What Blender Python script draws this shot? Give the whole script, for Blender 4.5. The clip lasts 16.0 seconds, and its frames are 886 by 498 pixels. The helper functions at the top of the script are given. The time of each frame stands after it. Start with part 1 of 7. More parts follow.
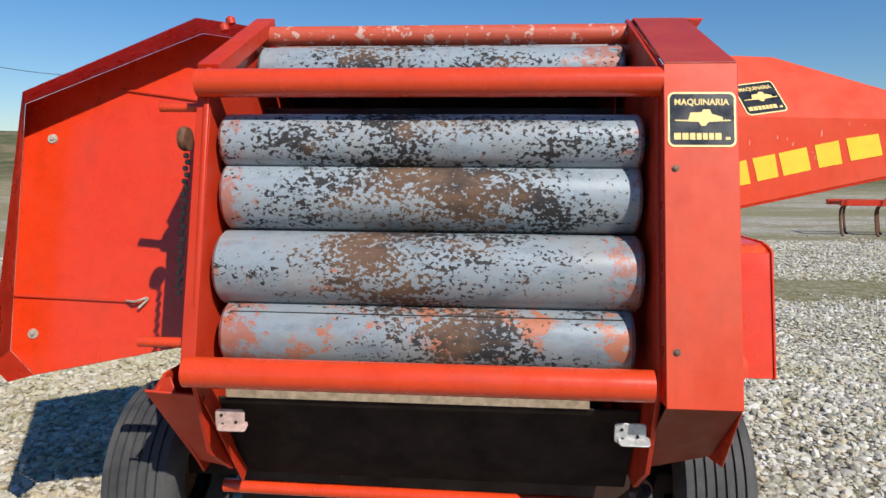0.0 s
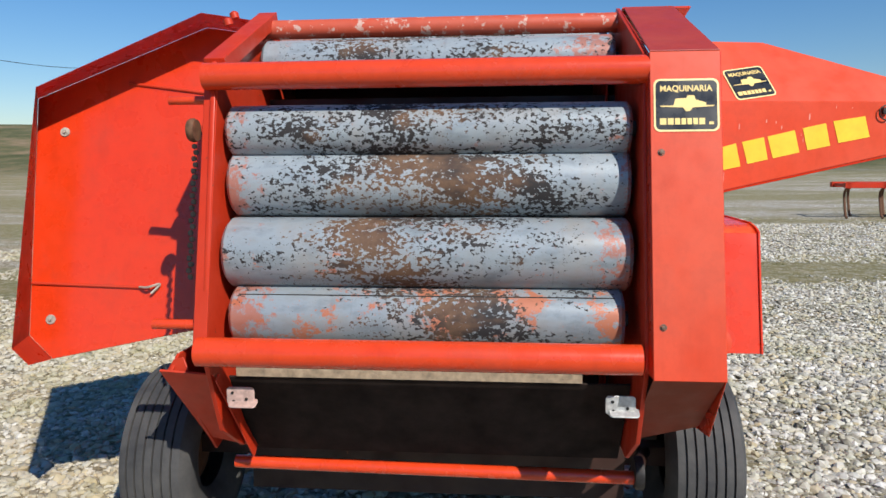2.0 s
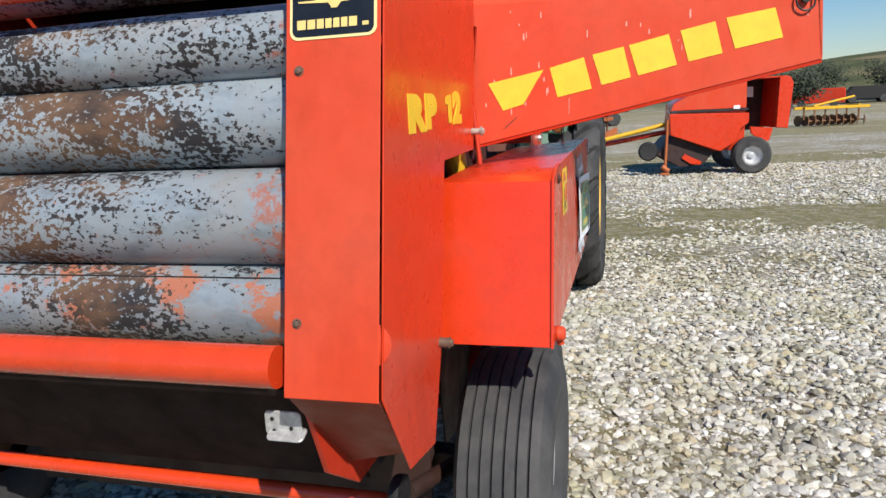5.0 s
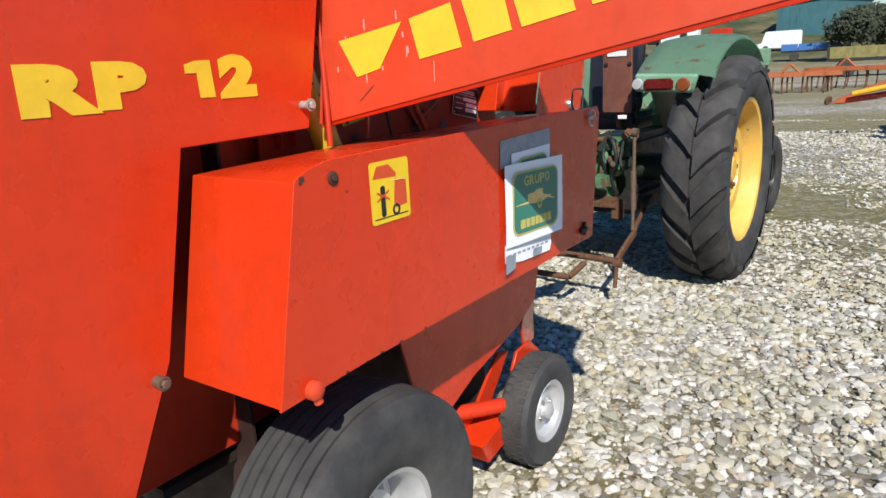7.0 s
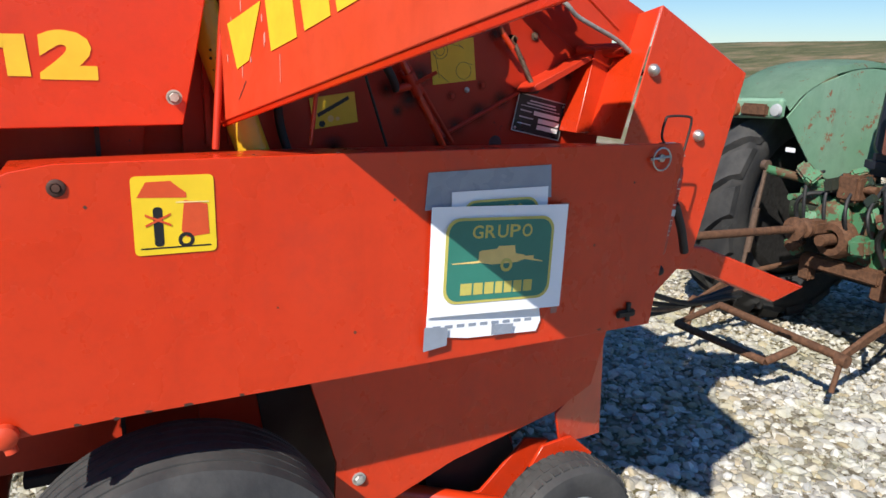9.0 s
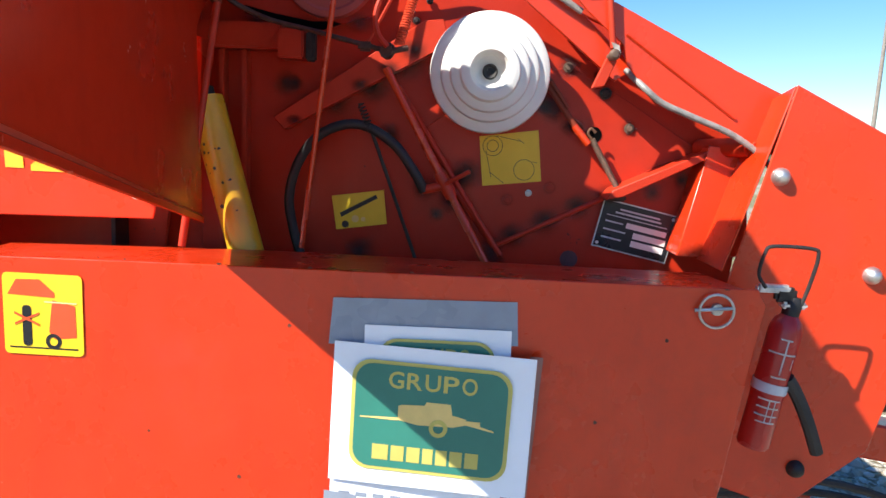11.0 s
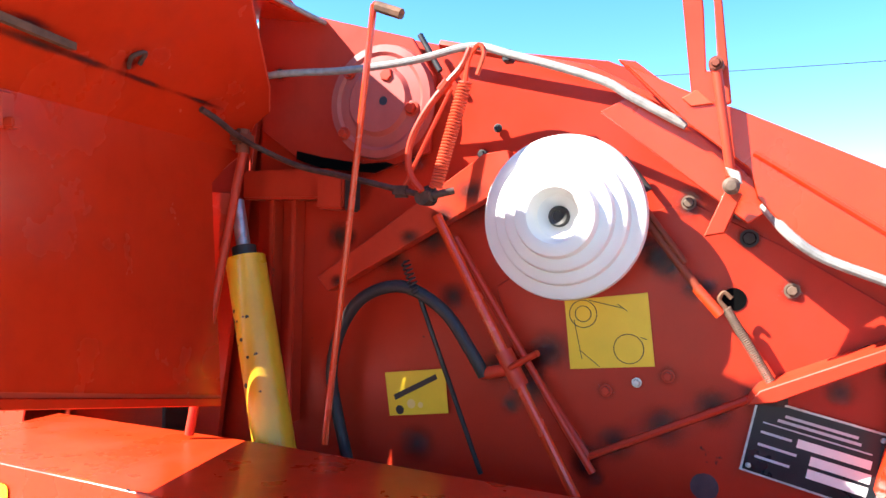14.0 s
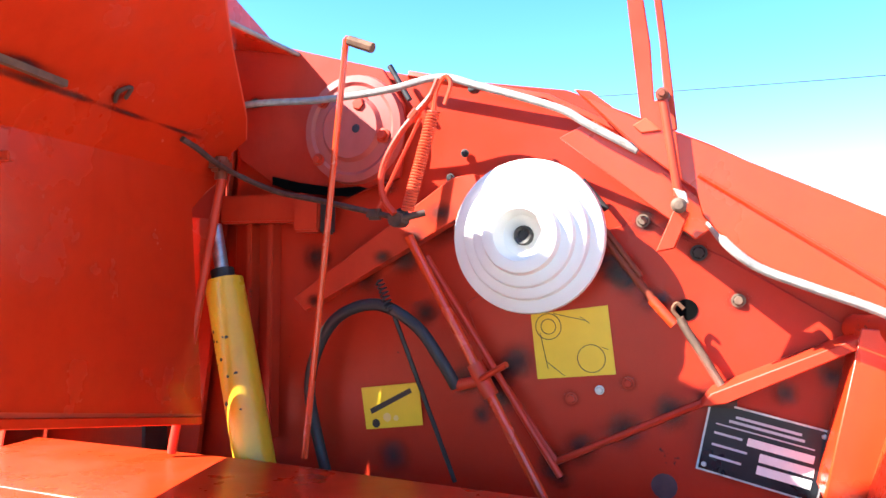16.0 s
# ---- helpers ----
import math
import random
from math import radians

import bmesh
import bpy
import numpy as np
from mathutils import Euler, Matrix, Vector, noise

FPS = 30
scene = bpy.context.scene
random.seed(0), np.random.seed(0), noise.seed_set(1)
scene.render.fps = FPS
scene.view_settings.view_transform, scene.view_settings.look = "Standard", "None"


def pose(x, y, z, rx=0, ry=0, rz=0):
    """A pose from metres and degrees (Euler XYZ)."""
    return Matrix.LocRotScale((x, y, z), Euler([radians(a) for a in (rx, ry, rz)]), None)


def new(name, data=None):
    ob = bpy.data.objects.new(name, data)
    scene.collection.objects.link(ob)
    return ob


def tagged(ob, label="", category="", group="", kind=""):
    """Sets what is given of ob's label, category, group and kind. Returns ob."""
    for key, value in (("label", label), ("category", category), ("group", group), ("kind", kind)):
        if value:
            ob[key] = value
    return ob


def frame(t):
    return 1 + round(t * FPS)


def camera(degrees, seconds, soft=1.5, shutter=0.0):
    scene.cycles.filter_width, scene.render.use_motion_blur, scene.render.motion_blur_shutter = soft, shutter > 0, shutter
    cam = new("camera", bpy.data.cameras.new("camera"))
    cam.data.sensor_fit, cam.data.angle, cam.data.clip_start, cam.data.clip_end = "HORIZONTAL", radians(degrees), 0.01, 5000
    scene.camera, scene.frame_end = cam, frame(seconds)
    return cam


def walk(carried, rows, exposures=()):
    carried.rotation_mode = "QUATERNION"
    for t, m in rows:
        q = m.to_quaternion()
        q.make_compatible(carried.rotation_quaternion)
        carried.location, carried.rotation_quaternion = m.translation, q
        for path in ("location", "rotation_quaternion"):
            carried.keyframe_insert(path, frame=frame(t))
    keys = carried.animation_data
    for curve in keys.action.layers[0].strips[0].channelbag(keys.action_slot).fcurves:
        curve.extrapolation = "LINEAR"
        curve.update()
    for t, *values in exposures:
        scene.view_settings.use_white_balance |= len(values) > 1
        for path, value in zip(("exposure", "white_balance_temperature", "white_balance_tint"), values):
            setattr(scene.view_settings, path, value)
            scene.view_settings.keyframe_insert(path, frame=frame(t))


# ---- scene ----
cam = camera(65.1, 16.0)
METRES, EYE, TILT, LEAN, TURN = 5.396, 1.55, 0.0, 0.0, 0.0
ROWS = [
    (0.0, 0.0, 0.0, 0.0, 0.05, -6.03, -0.44),
    (0.5, -0.0007, -0.0127, 0.0002, -0.59, -6.63, -0.29),
    (1.0, -0.0004, -0.0165, 0.0001, -1.15, -5.93, 0.14),
    (1.5, 0.0005, -0.0171, -0.0001, -0.85, -6.74, 0.29),
    (2.0, 0.0044, -0.0186, -0.0007, 0.41, -7.02, 0.31),
    (2.5, 0.0312, -0.013, -0.003, 4.21, -8.14, 0.11),
    (3.0, 0.0848, 0.0048, -0.0068, 8.31, -9.71, -2.46),
    (3.5, 0.1136, 0.0299, -0.0112, 10.3, -11.93, -0.82),
    (4.0, 0.145, 0.0665, -0.0088, 8.64, -11.11, -0.36),
    (4.5, 0.1801, 0.087, -0.0126, 7.8, -10.92, 1.41),
    (7.0, 0.3743, 0.2666, -0.013, 30.48, -14.44, 2.85),
    (7.5, 0.3942, 0.3218, -0.0161, 33.06, -12.5, -0.31),
    (8.0, 0.4089, 0.3624, -0.0139, 36.61, -12.39, 2.27),
    (8.5, 0.4393, 0.4062, -0.013, 47.84, -13.32, 0.96),
    (11.0, 0.4202, 0.5994, -0.0025, 87.92, -8.7, -2.63),
    (11.5, 0.3949, 0.6121, 0.0041, 92.69, -4.19, -0.15),
    (12.0, 0.3765, 0.6326, 0.008, 99.53, -1.75, -2.44),
    (12.5, 0.3568, 0.6617, 0.0127, 105.73, -1.14, -4.06),
    (13.0, 0.3477, 0.6686, 0.0131, 109.88, -1.25, -1.97),
    (13.5, 0.3406, 0.6628, 0.0152, 110.02, -0.07, -1.52),
    (14.0, 0.3405, 0.6604, 0.0148, 110.12, 0.04, -1.48),
    (14.5, 0.3424, 0.6585, 0.0145, 110.72, -0.56, -1.45),
    (15.0, 0.3471, 0.6569, 0.0152, 109.73, 0.97, -1.39),
    (15.5, 0.3521, 0.6562, 0.0139, 107.48, 1.11, -0.51),
    (16.0, 0.3517, 0.6634, 0.0146, 107.56, 1.68, -0.4),
]
EXPOSURES = [(0.0, 0.20), (4.5, 0.26), (7.0, 0.26), (8.7, 0.34), (11.0, 1.1), (12.0, 1.68), (13.0, 1.97), (14.5, 2.38), (16.0, 2.52)]
walk(cam, [(t, pose(0, 0, EYE, TILT, LEAN, TURN) @ pose(METRES * x, METRES * y, METRES * z, 90 + pitch, roll, yaw)) for t, x, y, z, yaw, pitch, roll in ROWS], EXPOSURES)

# ---- frames of reference: the baler's own axes (u right, v ahead, w up), turned against the world ----
M = pose(0, 0, 0.05, 0, 0, -4.6)
GROUND = -0.05                       # the ground in the baler's w

# ---- light: clear spring day, sun from behind on the right ----
SUN = (M.to_3x3() @ Vector((1.0, -1.36, 1.46))).normalized()
world = bpy.data.worlds.new("sky")
scene.world = world
world.use_nodes = True
wn, wl = world.node_tree.nodes, world.node_tree.links
sky = wn.new("ShaderNodeTexSky")
sky.sky_type = 'NISHITA'
sky.sun_disc = False
sky.sun_elevation = math.asin(SUN.z)
sky.sun_rotation = math.atan2(SUN.x, SUN.y)
sky.air_density, sky.dust_density, sky.ozone_density = 1.25, 0.05, 5.0
wn["Background"].inputs[1].default_value = 0.066
deep = wn.new("ShaderNodeHueSaturation")
deep.inputs["Saturation"].default_value, deep.inputs["Value"].default_value = 1.25, 1.2
tint = wn.new("ShaderNodeMix")
tint.data_type, tint.blend_type = 'RGBA', 'MULTIPLY'
tint.inputs[0].default_value = 1.0
tint.inputs[7].default_value = (0.96, 1.0, 1.13, 1)
wl.new(sky.outputs[0], deep.inputs["Color"])
wl.new(deep.outputs[0], tint.inputs[6])
wl.new(tint.outputs[2], wn["Background"].inputs[0])
lamp = bpy.data.lights.new("sun", 'SUN')
lamp.energy, lamp.angle, lamp.color = 5.0, radians(0.53), (1.0, 0.95, 0.87)
sun = new("sun", lamp)
sun.matrix_world = Matrix.Translation((0, 0, 30)) @ SUN.to_track_quat("Z", "Y").to_matrix().to_4x4()

# ---- materials ----
def shader(name):
    m = bpy.data.materials.new(name)
    m.use_nodes = True
    n, l = m.node_tree.nodes, m.node_tree.links
    return m, n, l, n["Principled BSDF"]


def ramp(n, stops, mode='LINEAR'):
    r = n.new("ShaderNodeValToRGB")
    r.color_ramp.interpolation = mode
    e = r.color_ramp.elements
    while len(e) > 1:
        e.remove(e[-1])
    for i, (p, c) in enumerate(stops):
        x = e[0] if i == 0 else e.new(p)
        x.position = p
        x.color = (c, c, c, 1) if isinstance(c, (int, float)) else (*c, 1)
    return r


def noise_tex(n, l, coords, scale, detail=4, rough=0.55, stretch=None):
    t = n.new("ShaderNodeTexNoise")
    t.inputs["Scale"].default_value, t.inputs["Detail"].default_value, t.inputs["Roughness"].default_value = scale, detail, rough
    if stretch:
        mp = n.new("ShaderNodeMapping")
        mp.inputs["Scale"].default_value = stretch
        l.new(coords, mp.inputs["Vector"])
        coords = mp.outputs[0]
    l.new(coords, t.inputs["Vector"])
    return t.outputs["Fac"]


def blend(n, l, fac, a, b, mode='MIX'):
    x = n.new("ShaderNodeMix")
    x.data_type, x.blend_type = 'RGBA', mode
    for sock, v in ((x.inputs[0], fac), (x.inputs[6], a), (x.inputs[7], b)):
        if isinstance(v, (int, float)):
            sock.default_value = v
        elif isinstance(v, tuple):
            sock.default_value = (*v, 1)
        else:
            l.new(v, sock)
    return x.outputs[2]


def bump(n, l, b, height, strength, distance):
    x = n.new("ShaderNodeBump")
    x.inputs["Strength"].default_value, x.inputs["Distance"].default_value = strength, distance
    l.new(height, x.inputs["Height"])
    l.new(x.outputs[0], b.inputs["Normal"])


def coords_of(n, which="Object"):
    return n.new("ShaderNodeTexCoord").outputs[which]


def paint(name, base, worn, chip=None, rough=0.32, chips=0.72, metal=0.0, fade=0.35, scale=1.0, coat=0.0, gloss=0.5):
    """Sheet metal paint: large fading, fine dirt, chips down to primer or rust."""
    m, n, l, b = shader(name)
    c = coords_of(n)
    big = ramp(n, [(0.35, 0.0), (0.7, 1.0)])
    l.new(noise_tex(n, l, c, 2.2 * scale, 5), big.inputs[0])
    dirt = ramp(n, [(0.45, 0.0), (0.75, 1.0)])
    l.new(noise_tex(n, l, c, 26 * scale, 6, 0.7), dirt.inputs[0])
    mul = n.new("ShaderNodeMath")
    mul.operation = 'MULTIPLY'
    l.new(big.outputs[0], mul.inputs[0])
    mul.inputs[1].default_value = fade
    col = blend(n, l, mul.outputs[0], base, worn)
    mul2 = n.new("ShaderNodeMath")
    mul2.operation = 'MULTIPLY'
    l.new(dirt.outputs[0], mul2.inputs[0])
    mul2.inputs[1].default_value = 0.20
    col = blend(n, l, mul2.outputs[0], col, tuple(0.45 * x for x in base))
    run = ramp(n, [(0.52, 0.0), (0.72, 0.30)])
    l.new(noise_tex(n, l, c, 11 * scale, 6, 0.65, (1.0, 1.0, 0.16)), run.inputs[0])
    col = blend(n, l, run.outputs[0], col, tuple(0.62 * x for x in base))
    blot = ramp(n, [(0.55, 0.0), (0.68, 0.22)])
    l.new(noise_tex(n, l, c, 4.5 * scale, 8, 0.72), blot.inputs[0])
    col = blend(n, l, blot.outputs[0], col, tuple(0.5 * x + 0.02 for x in base))
    if chip:
        sp = ramp(n, [(chips, 0.0), (chips + 0.03, 1.0)])
        l.new(noise_tex(n, l, c, 17 * scale, 5, 0.75), sp.inputs[0])
        col = blend(n, l, sp.outputs[0], col, chip)
    l.new(col, b.inputs["Base Color"])
    rr = ramp(n, [(0.3, rough * 0.75), (0.75, min(1.0, rough * 1.5))])
    l.new(noise_tex(n, l, c, 9 * scale, 4), rr.inputs[0])
    l.new(rr.outputs[0], b.inputs["Roughness"])
    b.inputs["Metallic"].default_value = metal
    b.inputs["Coat Weight"].default_value = coat
    b.inputs["Specular IOR Level"].default_value = gloss
    b.inputs["Coat Roughness"].default_value = 0.12
    bump(n, l, b, noise_tex(n, l, c, 7 * scale, 3), 0.10, 0.01)
    return m


def plain(name, base, rough=0.5, metal=0.0, var=0.25, scale=30, relief=0.15):
    m, n, l, b = shader(name)
    c = coords_of(n)
    lo = tuple(max(0.0, x * (1 - var)) for x in base)
    hi = tuple(min(1.0, x * (1 + var * 0.5)) for x in base)
    f = noise_tex(n, l, c, scale, 5, 0.65)
    r = ramp(n, [(0.3, lo), (0.7, hi)])
    l.new(f, r.inputs[0])
    l.new(r.outputs[0], b.inputs["Base Color"])
    rr = ramp(n, [(0.3, max(0.05, rough - 0.1)), (0.7, min(1, rough + 0.12))])
    l.new(noise_tex(n, l, c, scale * 0.4, 3), rr.inputs[0])
    l.new(rr.outputs[0], b.inputs["Roughness"])
    b.inputs["Metallic"].default_value = metal
    bump(n, l, b, f, relief, 0.004)
    return m


RUST = (0.16, 0.07, 0.03)
dull_red = paint("dull_red", (0.42, 0.024, 0.009), (0.38, 0.034, 0.018), (0.10, 0.03, 0.02), rough=0.5, chips=0.72, fade=0.7, gloss=0.18)
red_paint = paint("red_paint", (0.60, 0.034, 0.005), (0.62, 0.052, 0.013), (0.16, 0.03, 0.015), rough=0.28, chips=0.80, coat=0.15)
faded_red = paint("faded_red", (0.60, 0.050, 0.014), (0.58, 0.080, 0.036), (0.60, 0.26, 0.20), rough=0.42, chips=0.735, fade=0.7, gloss=0.32)
worn_red = paint("worn_red", (0.50, 0.030, 0.008), (0.46, 0.052, 0.024), (0.10, 0.04, 0.025), rough=0.4, chips=0.66, fade=0.6, gloss=0.3)
peeled_red = paint("peeled_red", (0.50, 0.075, 0.035), (0.45, 0.09, 0.05), (0.55, 0.36, 0.30), rough=0.5, chips=0.56, fade=0.6)
brown_red = paint("brown_red", (0.26, 0.040, 0.016), (0.13, 0.040, 0.022), (0.50, 0.07, 0.02), rough=0.55, chips=0.66, fade=0.9, gloss=0.3)
maroon_red = paint("maroon_red", (0.34, 0.030, 0.020), (0.30, 0.045, 0.035), (0.12, 0.03, 0.02), rough=0.5, chips=0.72, fade=0.7)
dull_patch = plain("dull_patch", (0.075, 0.035, 0.040), 0.6, var=0.4)
dusty_red = paint("dusty_red", (0.42, 0.060, 0.045), (0.36, 0.10, 0.08), (0.10, 0.03, 0.03), rough=0.55, chips=0.70, fade=0.8)
scuff_pink = plain("scuff_pink", (0.70, 0.30, 0.24), 0.5, var=0.2)
worn_spring = plain("worn_spring", (0.15, 0.095, 0.065), 0.6, 0.2, var=0.4, scale=60)
tube_red = paint("tube_red", (0.62, 0.045, 0.008), (0.64, 0.075, 0.025), (0.70, 0.45, 0.36), rough=0.24, chips=0.79, coat=0.3)
greasy_red = paint("greasy_red", (0.44, 0.023, 0.006), (0.42, 0.030, 0.011), (0.05, 0.014, 0.012), rough=0.36, chips=0.69, fade=0.6, scale=0.45, gloss=0.28)
# deeper copy of the shield's red, carrying the shade of its inner side
shaded_red = paint("shaded_red", (0.50, 0.022, 0.004), (0.47, 0.030, 0.008), (0.08, 0.018, 0.012), rough=0.22, chips=0.80, fade=0.5, gloss=0.32)
black_drum = plain("black_drum", (0.030, 0.021, 0.018), 0.9, var=0.5, scale=9)
black_drum.node_tree.nodes["Principled BSDF"].inputs["Specular IOR Level"].default_value = 0.1
hole_black = plain("hole_black", (0.004, 0.004, 0.004), 1.0, var=0.2)
hole_black.node_tree.nodes["Principled BSDF"].inputs["Specular IOR Level"].default_value = 0.0
link_steel = plain("link_steel", (0.075, 0.032, 0.022), 0.7, 0.1, var=0.6, scale=60, relief=0.4)
# near-black for parts inside and under the balers: their shade in the colour
shaded_inner = paint("shaded_inner", (0.035, 0.012, 0.008), (0.02, 0.014, 0.012), RUST, rough=0.6, chips=0.68, fade=0.8)
yellow_paint = paint("yellow_paint", (0.72, 0.40, 0.02), (0.66, 0.36, 0.03), (0.03, 0.02, 0.01), rough=0.3, chips=0.70, scale=0.8)
letter_yellow = plain("letter_yellow", (0.80, 0.52, 0.03), 0.45, var=0.12, scale=18, relief=0.05)
letter_black = plain("letter_black", (0.015, 0.014, 0.013), 0.4, var=0.3)
sticker_yellow = plain("sticker_yellow", (0.80, 0.55, 0.02), 0.4, var=0.08, scale=14, relief=0.03)
sticker_red = plain("sticker_red", (0.62, 0.075, 0.02), 0.4, var=0.1)
sticker_black = plain("sticker_black", (0.012, 0.014, 0.018), 0.3, var=0.3, relief=0.03)
cream = plain("cream_line", (0.80, 0.66, 0.30), 0.4, var=0.1, relief=0.03)
gold = plain("gold_letters", (0.80, 0.58, 0.20), 0.4, var=0.1, relief=0.03)
paper_white = plain("paper_white", (0.90, 0.92, 0.97), 0.35, var=0.05, scale=6, relief=0.08)
paper_green = plain("paper_green", (0.035, 0.20, 0.15), 0.4, var=0.12, scale=8, relief=0.03)
paper_gold = plain("paper_gold", (0.55, 0.48, 0.12), 0.4, var=0.1, relief=0.03)
sleeve_clear = plain("sleeve_clear", (0.34, 0.15, 0.13), 0.15, var=0.2, scale=15)
tape_blue = plain("tape_blue", (0.27, 0.31, 0.38), 0.3, var=0.12, scale=20)
tape_grey = plain("tape_grey", (0.52, 0.55, 0.60), 0.3, var=0.12, scale=20)
bare_metal = plain("bare_metal", (0.55, 0.54, 0.52), 0.4, 0.85, var=0.35, scale=60)
zinc = plain("zinc_plate", (0.62, 0.62, 0.60), 0.45, 0.6, var=0.3, scale=70)
faded_zinc = plain("faded_zinc", (0.52, 0.36, 0.31), 0.55, 0.2, var=0.35, scale=50)
disc_rust = plain("disc_rust", (0.21, 0.10, 0.045), 0.8, 0.1, var=0.5, scale=14, relief=0.3)
rusty = plain("rusty_steel", (0.15, 0.070, 0.036), 0.8, 0.2, var=0.5, scale=45, relief=0.4)
tin_brown = plain("tin_brown", (0.16, 0.055, 0.035), 0.6, 0.0, var=0.35, scale=14, relief=0.2)
scraper_steel = plain("scraper_steel", (0.34, 0.26, 0.18), 0.65, 0.1, var=0.5, scale=35, relief=0.3)
pale_steel = plain("pale_steel", (0.45, 0.40, 0.34), 0.6, 0.3, var=0.45, scale=50, relief=0.3)
dark_steel = plain("dark_steel", (0.035, 0.033, 0.032), 0.55, 0.4, var=0.5, scale=40)
white_plastic = plain("white_plastic", (0.70, 0.69, 0.65), 0.4, var=0.04, scale=5, relief=0.03)
black_rubber = plain("black_rubber", (0.022, 0.022, 0.023), 0.6, var=0.3, scale=40)
cable_grey = plain("cable_grey", (0.26, 0.25, 0.23), 0.5, var=0.35, scale=60)
extinguisher_red = plain("extinguisher_red", (0.42, 0.020, 0.018), 0.25, var=0.1, scale=10)
white_label = plain("white_label", (0.75, 0.74, 0.72), 0.4, var=0.08)
lamp_red = plain("lamp_red", (0.12, 0.012, 0.010), 0.3, var=0.15)
lamp_amber = plain("lamp_amber", (0.22, 0.06, 0.02), 0.2, var=0.15)
lamp_clear = plain("lamp_clear", (0.42, 0.43, 0.43), 0.15, var=0.1)
glass_dark = plain("glass_dark", (0.03, 0.04, 0.05), 0.08, var=0.1)
seat_black = plain("seat_vinyl", (0.012, 0.014, 0.022), 0.4, var=0.3)
tractor_green = paint("tractor_green", (0.16, 0.32, 0.20), (0.30, 0.44, 0.32), (0.26, 0.12, 0.065), rough=0.5, chips=0.60, fade=0.9, scale=0.55)
bright_green = paint("bright_green", (0.055, 0.19, 0.085), (0.12, 0.25, 0.14), (0.13, 0.075, 0.04), rough=0.55, chips=0.50, fade=0.7)
blackish_green = paint("blackish_green", (0.018, 0.032, 0.020), (0.03, 0.028, 0.02), (0.05, 0.12, 0.05), rough=0.5, chips=0.62, fade=0.8)
rim_yellow = paint("rim_yellow", (0.74, 0.43, 0.06), (0.78, 0.52, 0.16), (0.12, 0.06, 0.02), rough=0.45, chips=0.66, fade=0.7)
rim_silver = paint("rim_silver", (0.62, 0.62, 0.62), (0.5, 0.5, 0.5), (0.25, 0.2, 0.16), rough=0.42, chips=0.74, metal=0.5)
orange_paint = paint("orange_paint", (0.42, 0.11, 0.03), (0.32, 0.13, 0.06), RUST, rough=0.5, chips=0.6)
olive_board = plain("olive_board", (0.22, 0.19, 0.06), 0.7, var=0.4, scale=3)
blue_paint = plain("blue_paint", (0.05, 0.16, 0.42), 0.4)
white_paint = plain("white_paint", (0.72, 0.73, 0.74), 0.4, var=0.12, scale=2)
teal_sheet = plain("teal_sheet", (0.035, 0.12, 0.14), 0.5, var=0.2, scale=0.8)
brick_plain = plain("farm_wall", (0.38, 0.29, 0.20), 0.9, var=0.3, scale=1.0)
wood_pole = plain("wood_pole", (0.24, 0.21, 0.18), 0.85, var=0.3, scale=8)


def tyre_rubber(name, base, dust):
    m, n, l, b = shader(name)
    c = coords_of(n)
    r = ramp(n, [(0.35, base), (0.75, dust)])
    l.new(noise_tex(n, l, c, 6, 6, 0.65), r.inputs[0])
    l.new(r.outputs[0], b.inputs["Base Color"])
    b.inputs["Roughness"].default_value = 0.78
    bump(n, l, b, noise_tex(n, l, c, 90, 4), 0.25, 0.004)
    return m


tyre_black = tyre_rubber("tyre_black", (0.030, 0.030, 0.032), (0.085, 0.082, 0.078))
tyre_dusty = tyre_rubber("tyre_dusty", (0.022, 0.022, 0.023), (0.070, 0.066, 0.062))


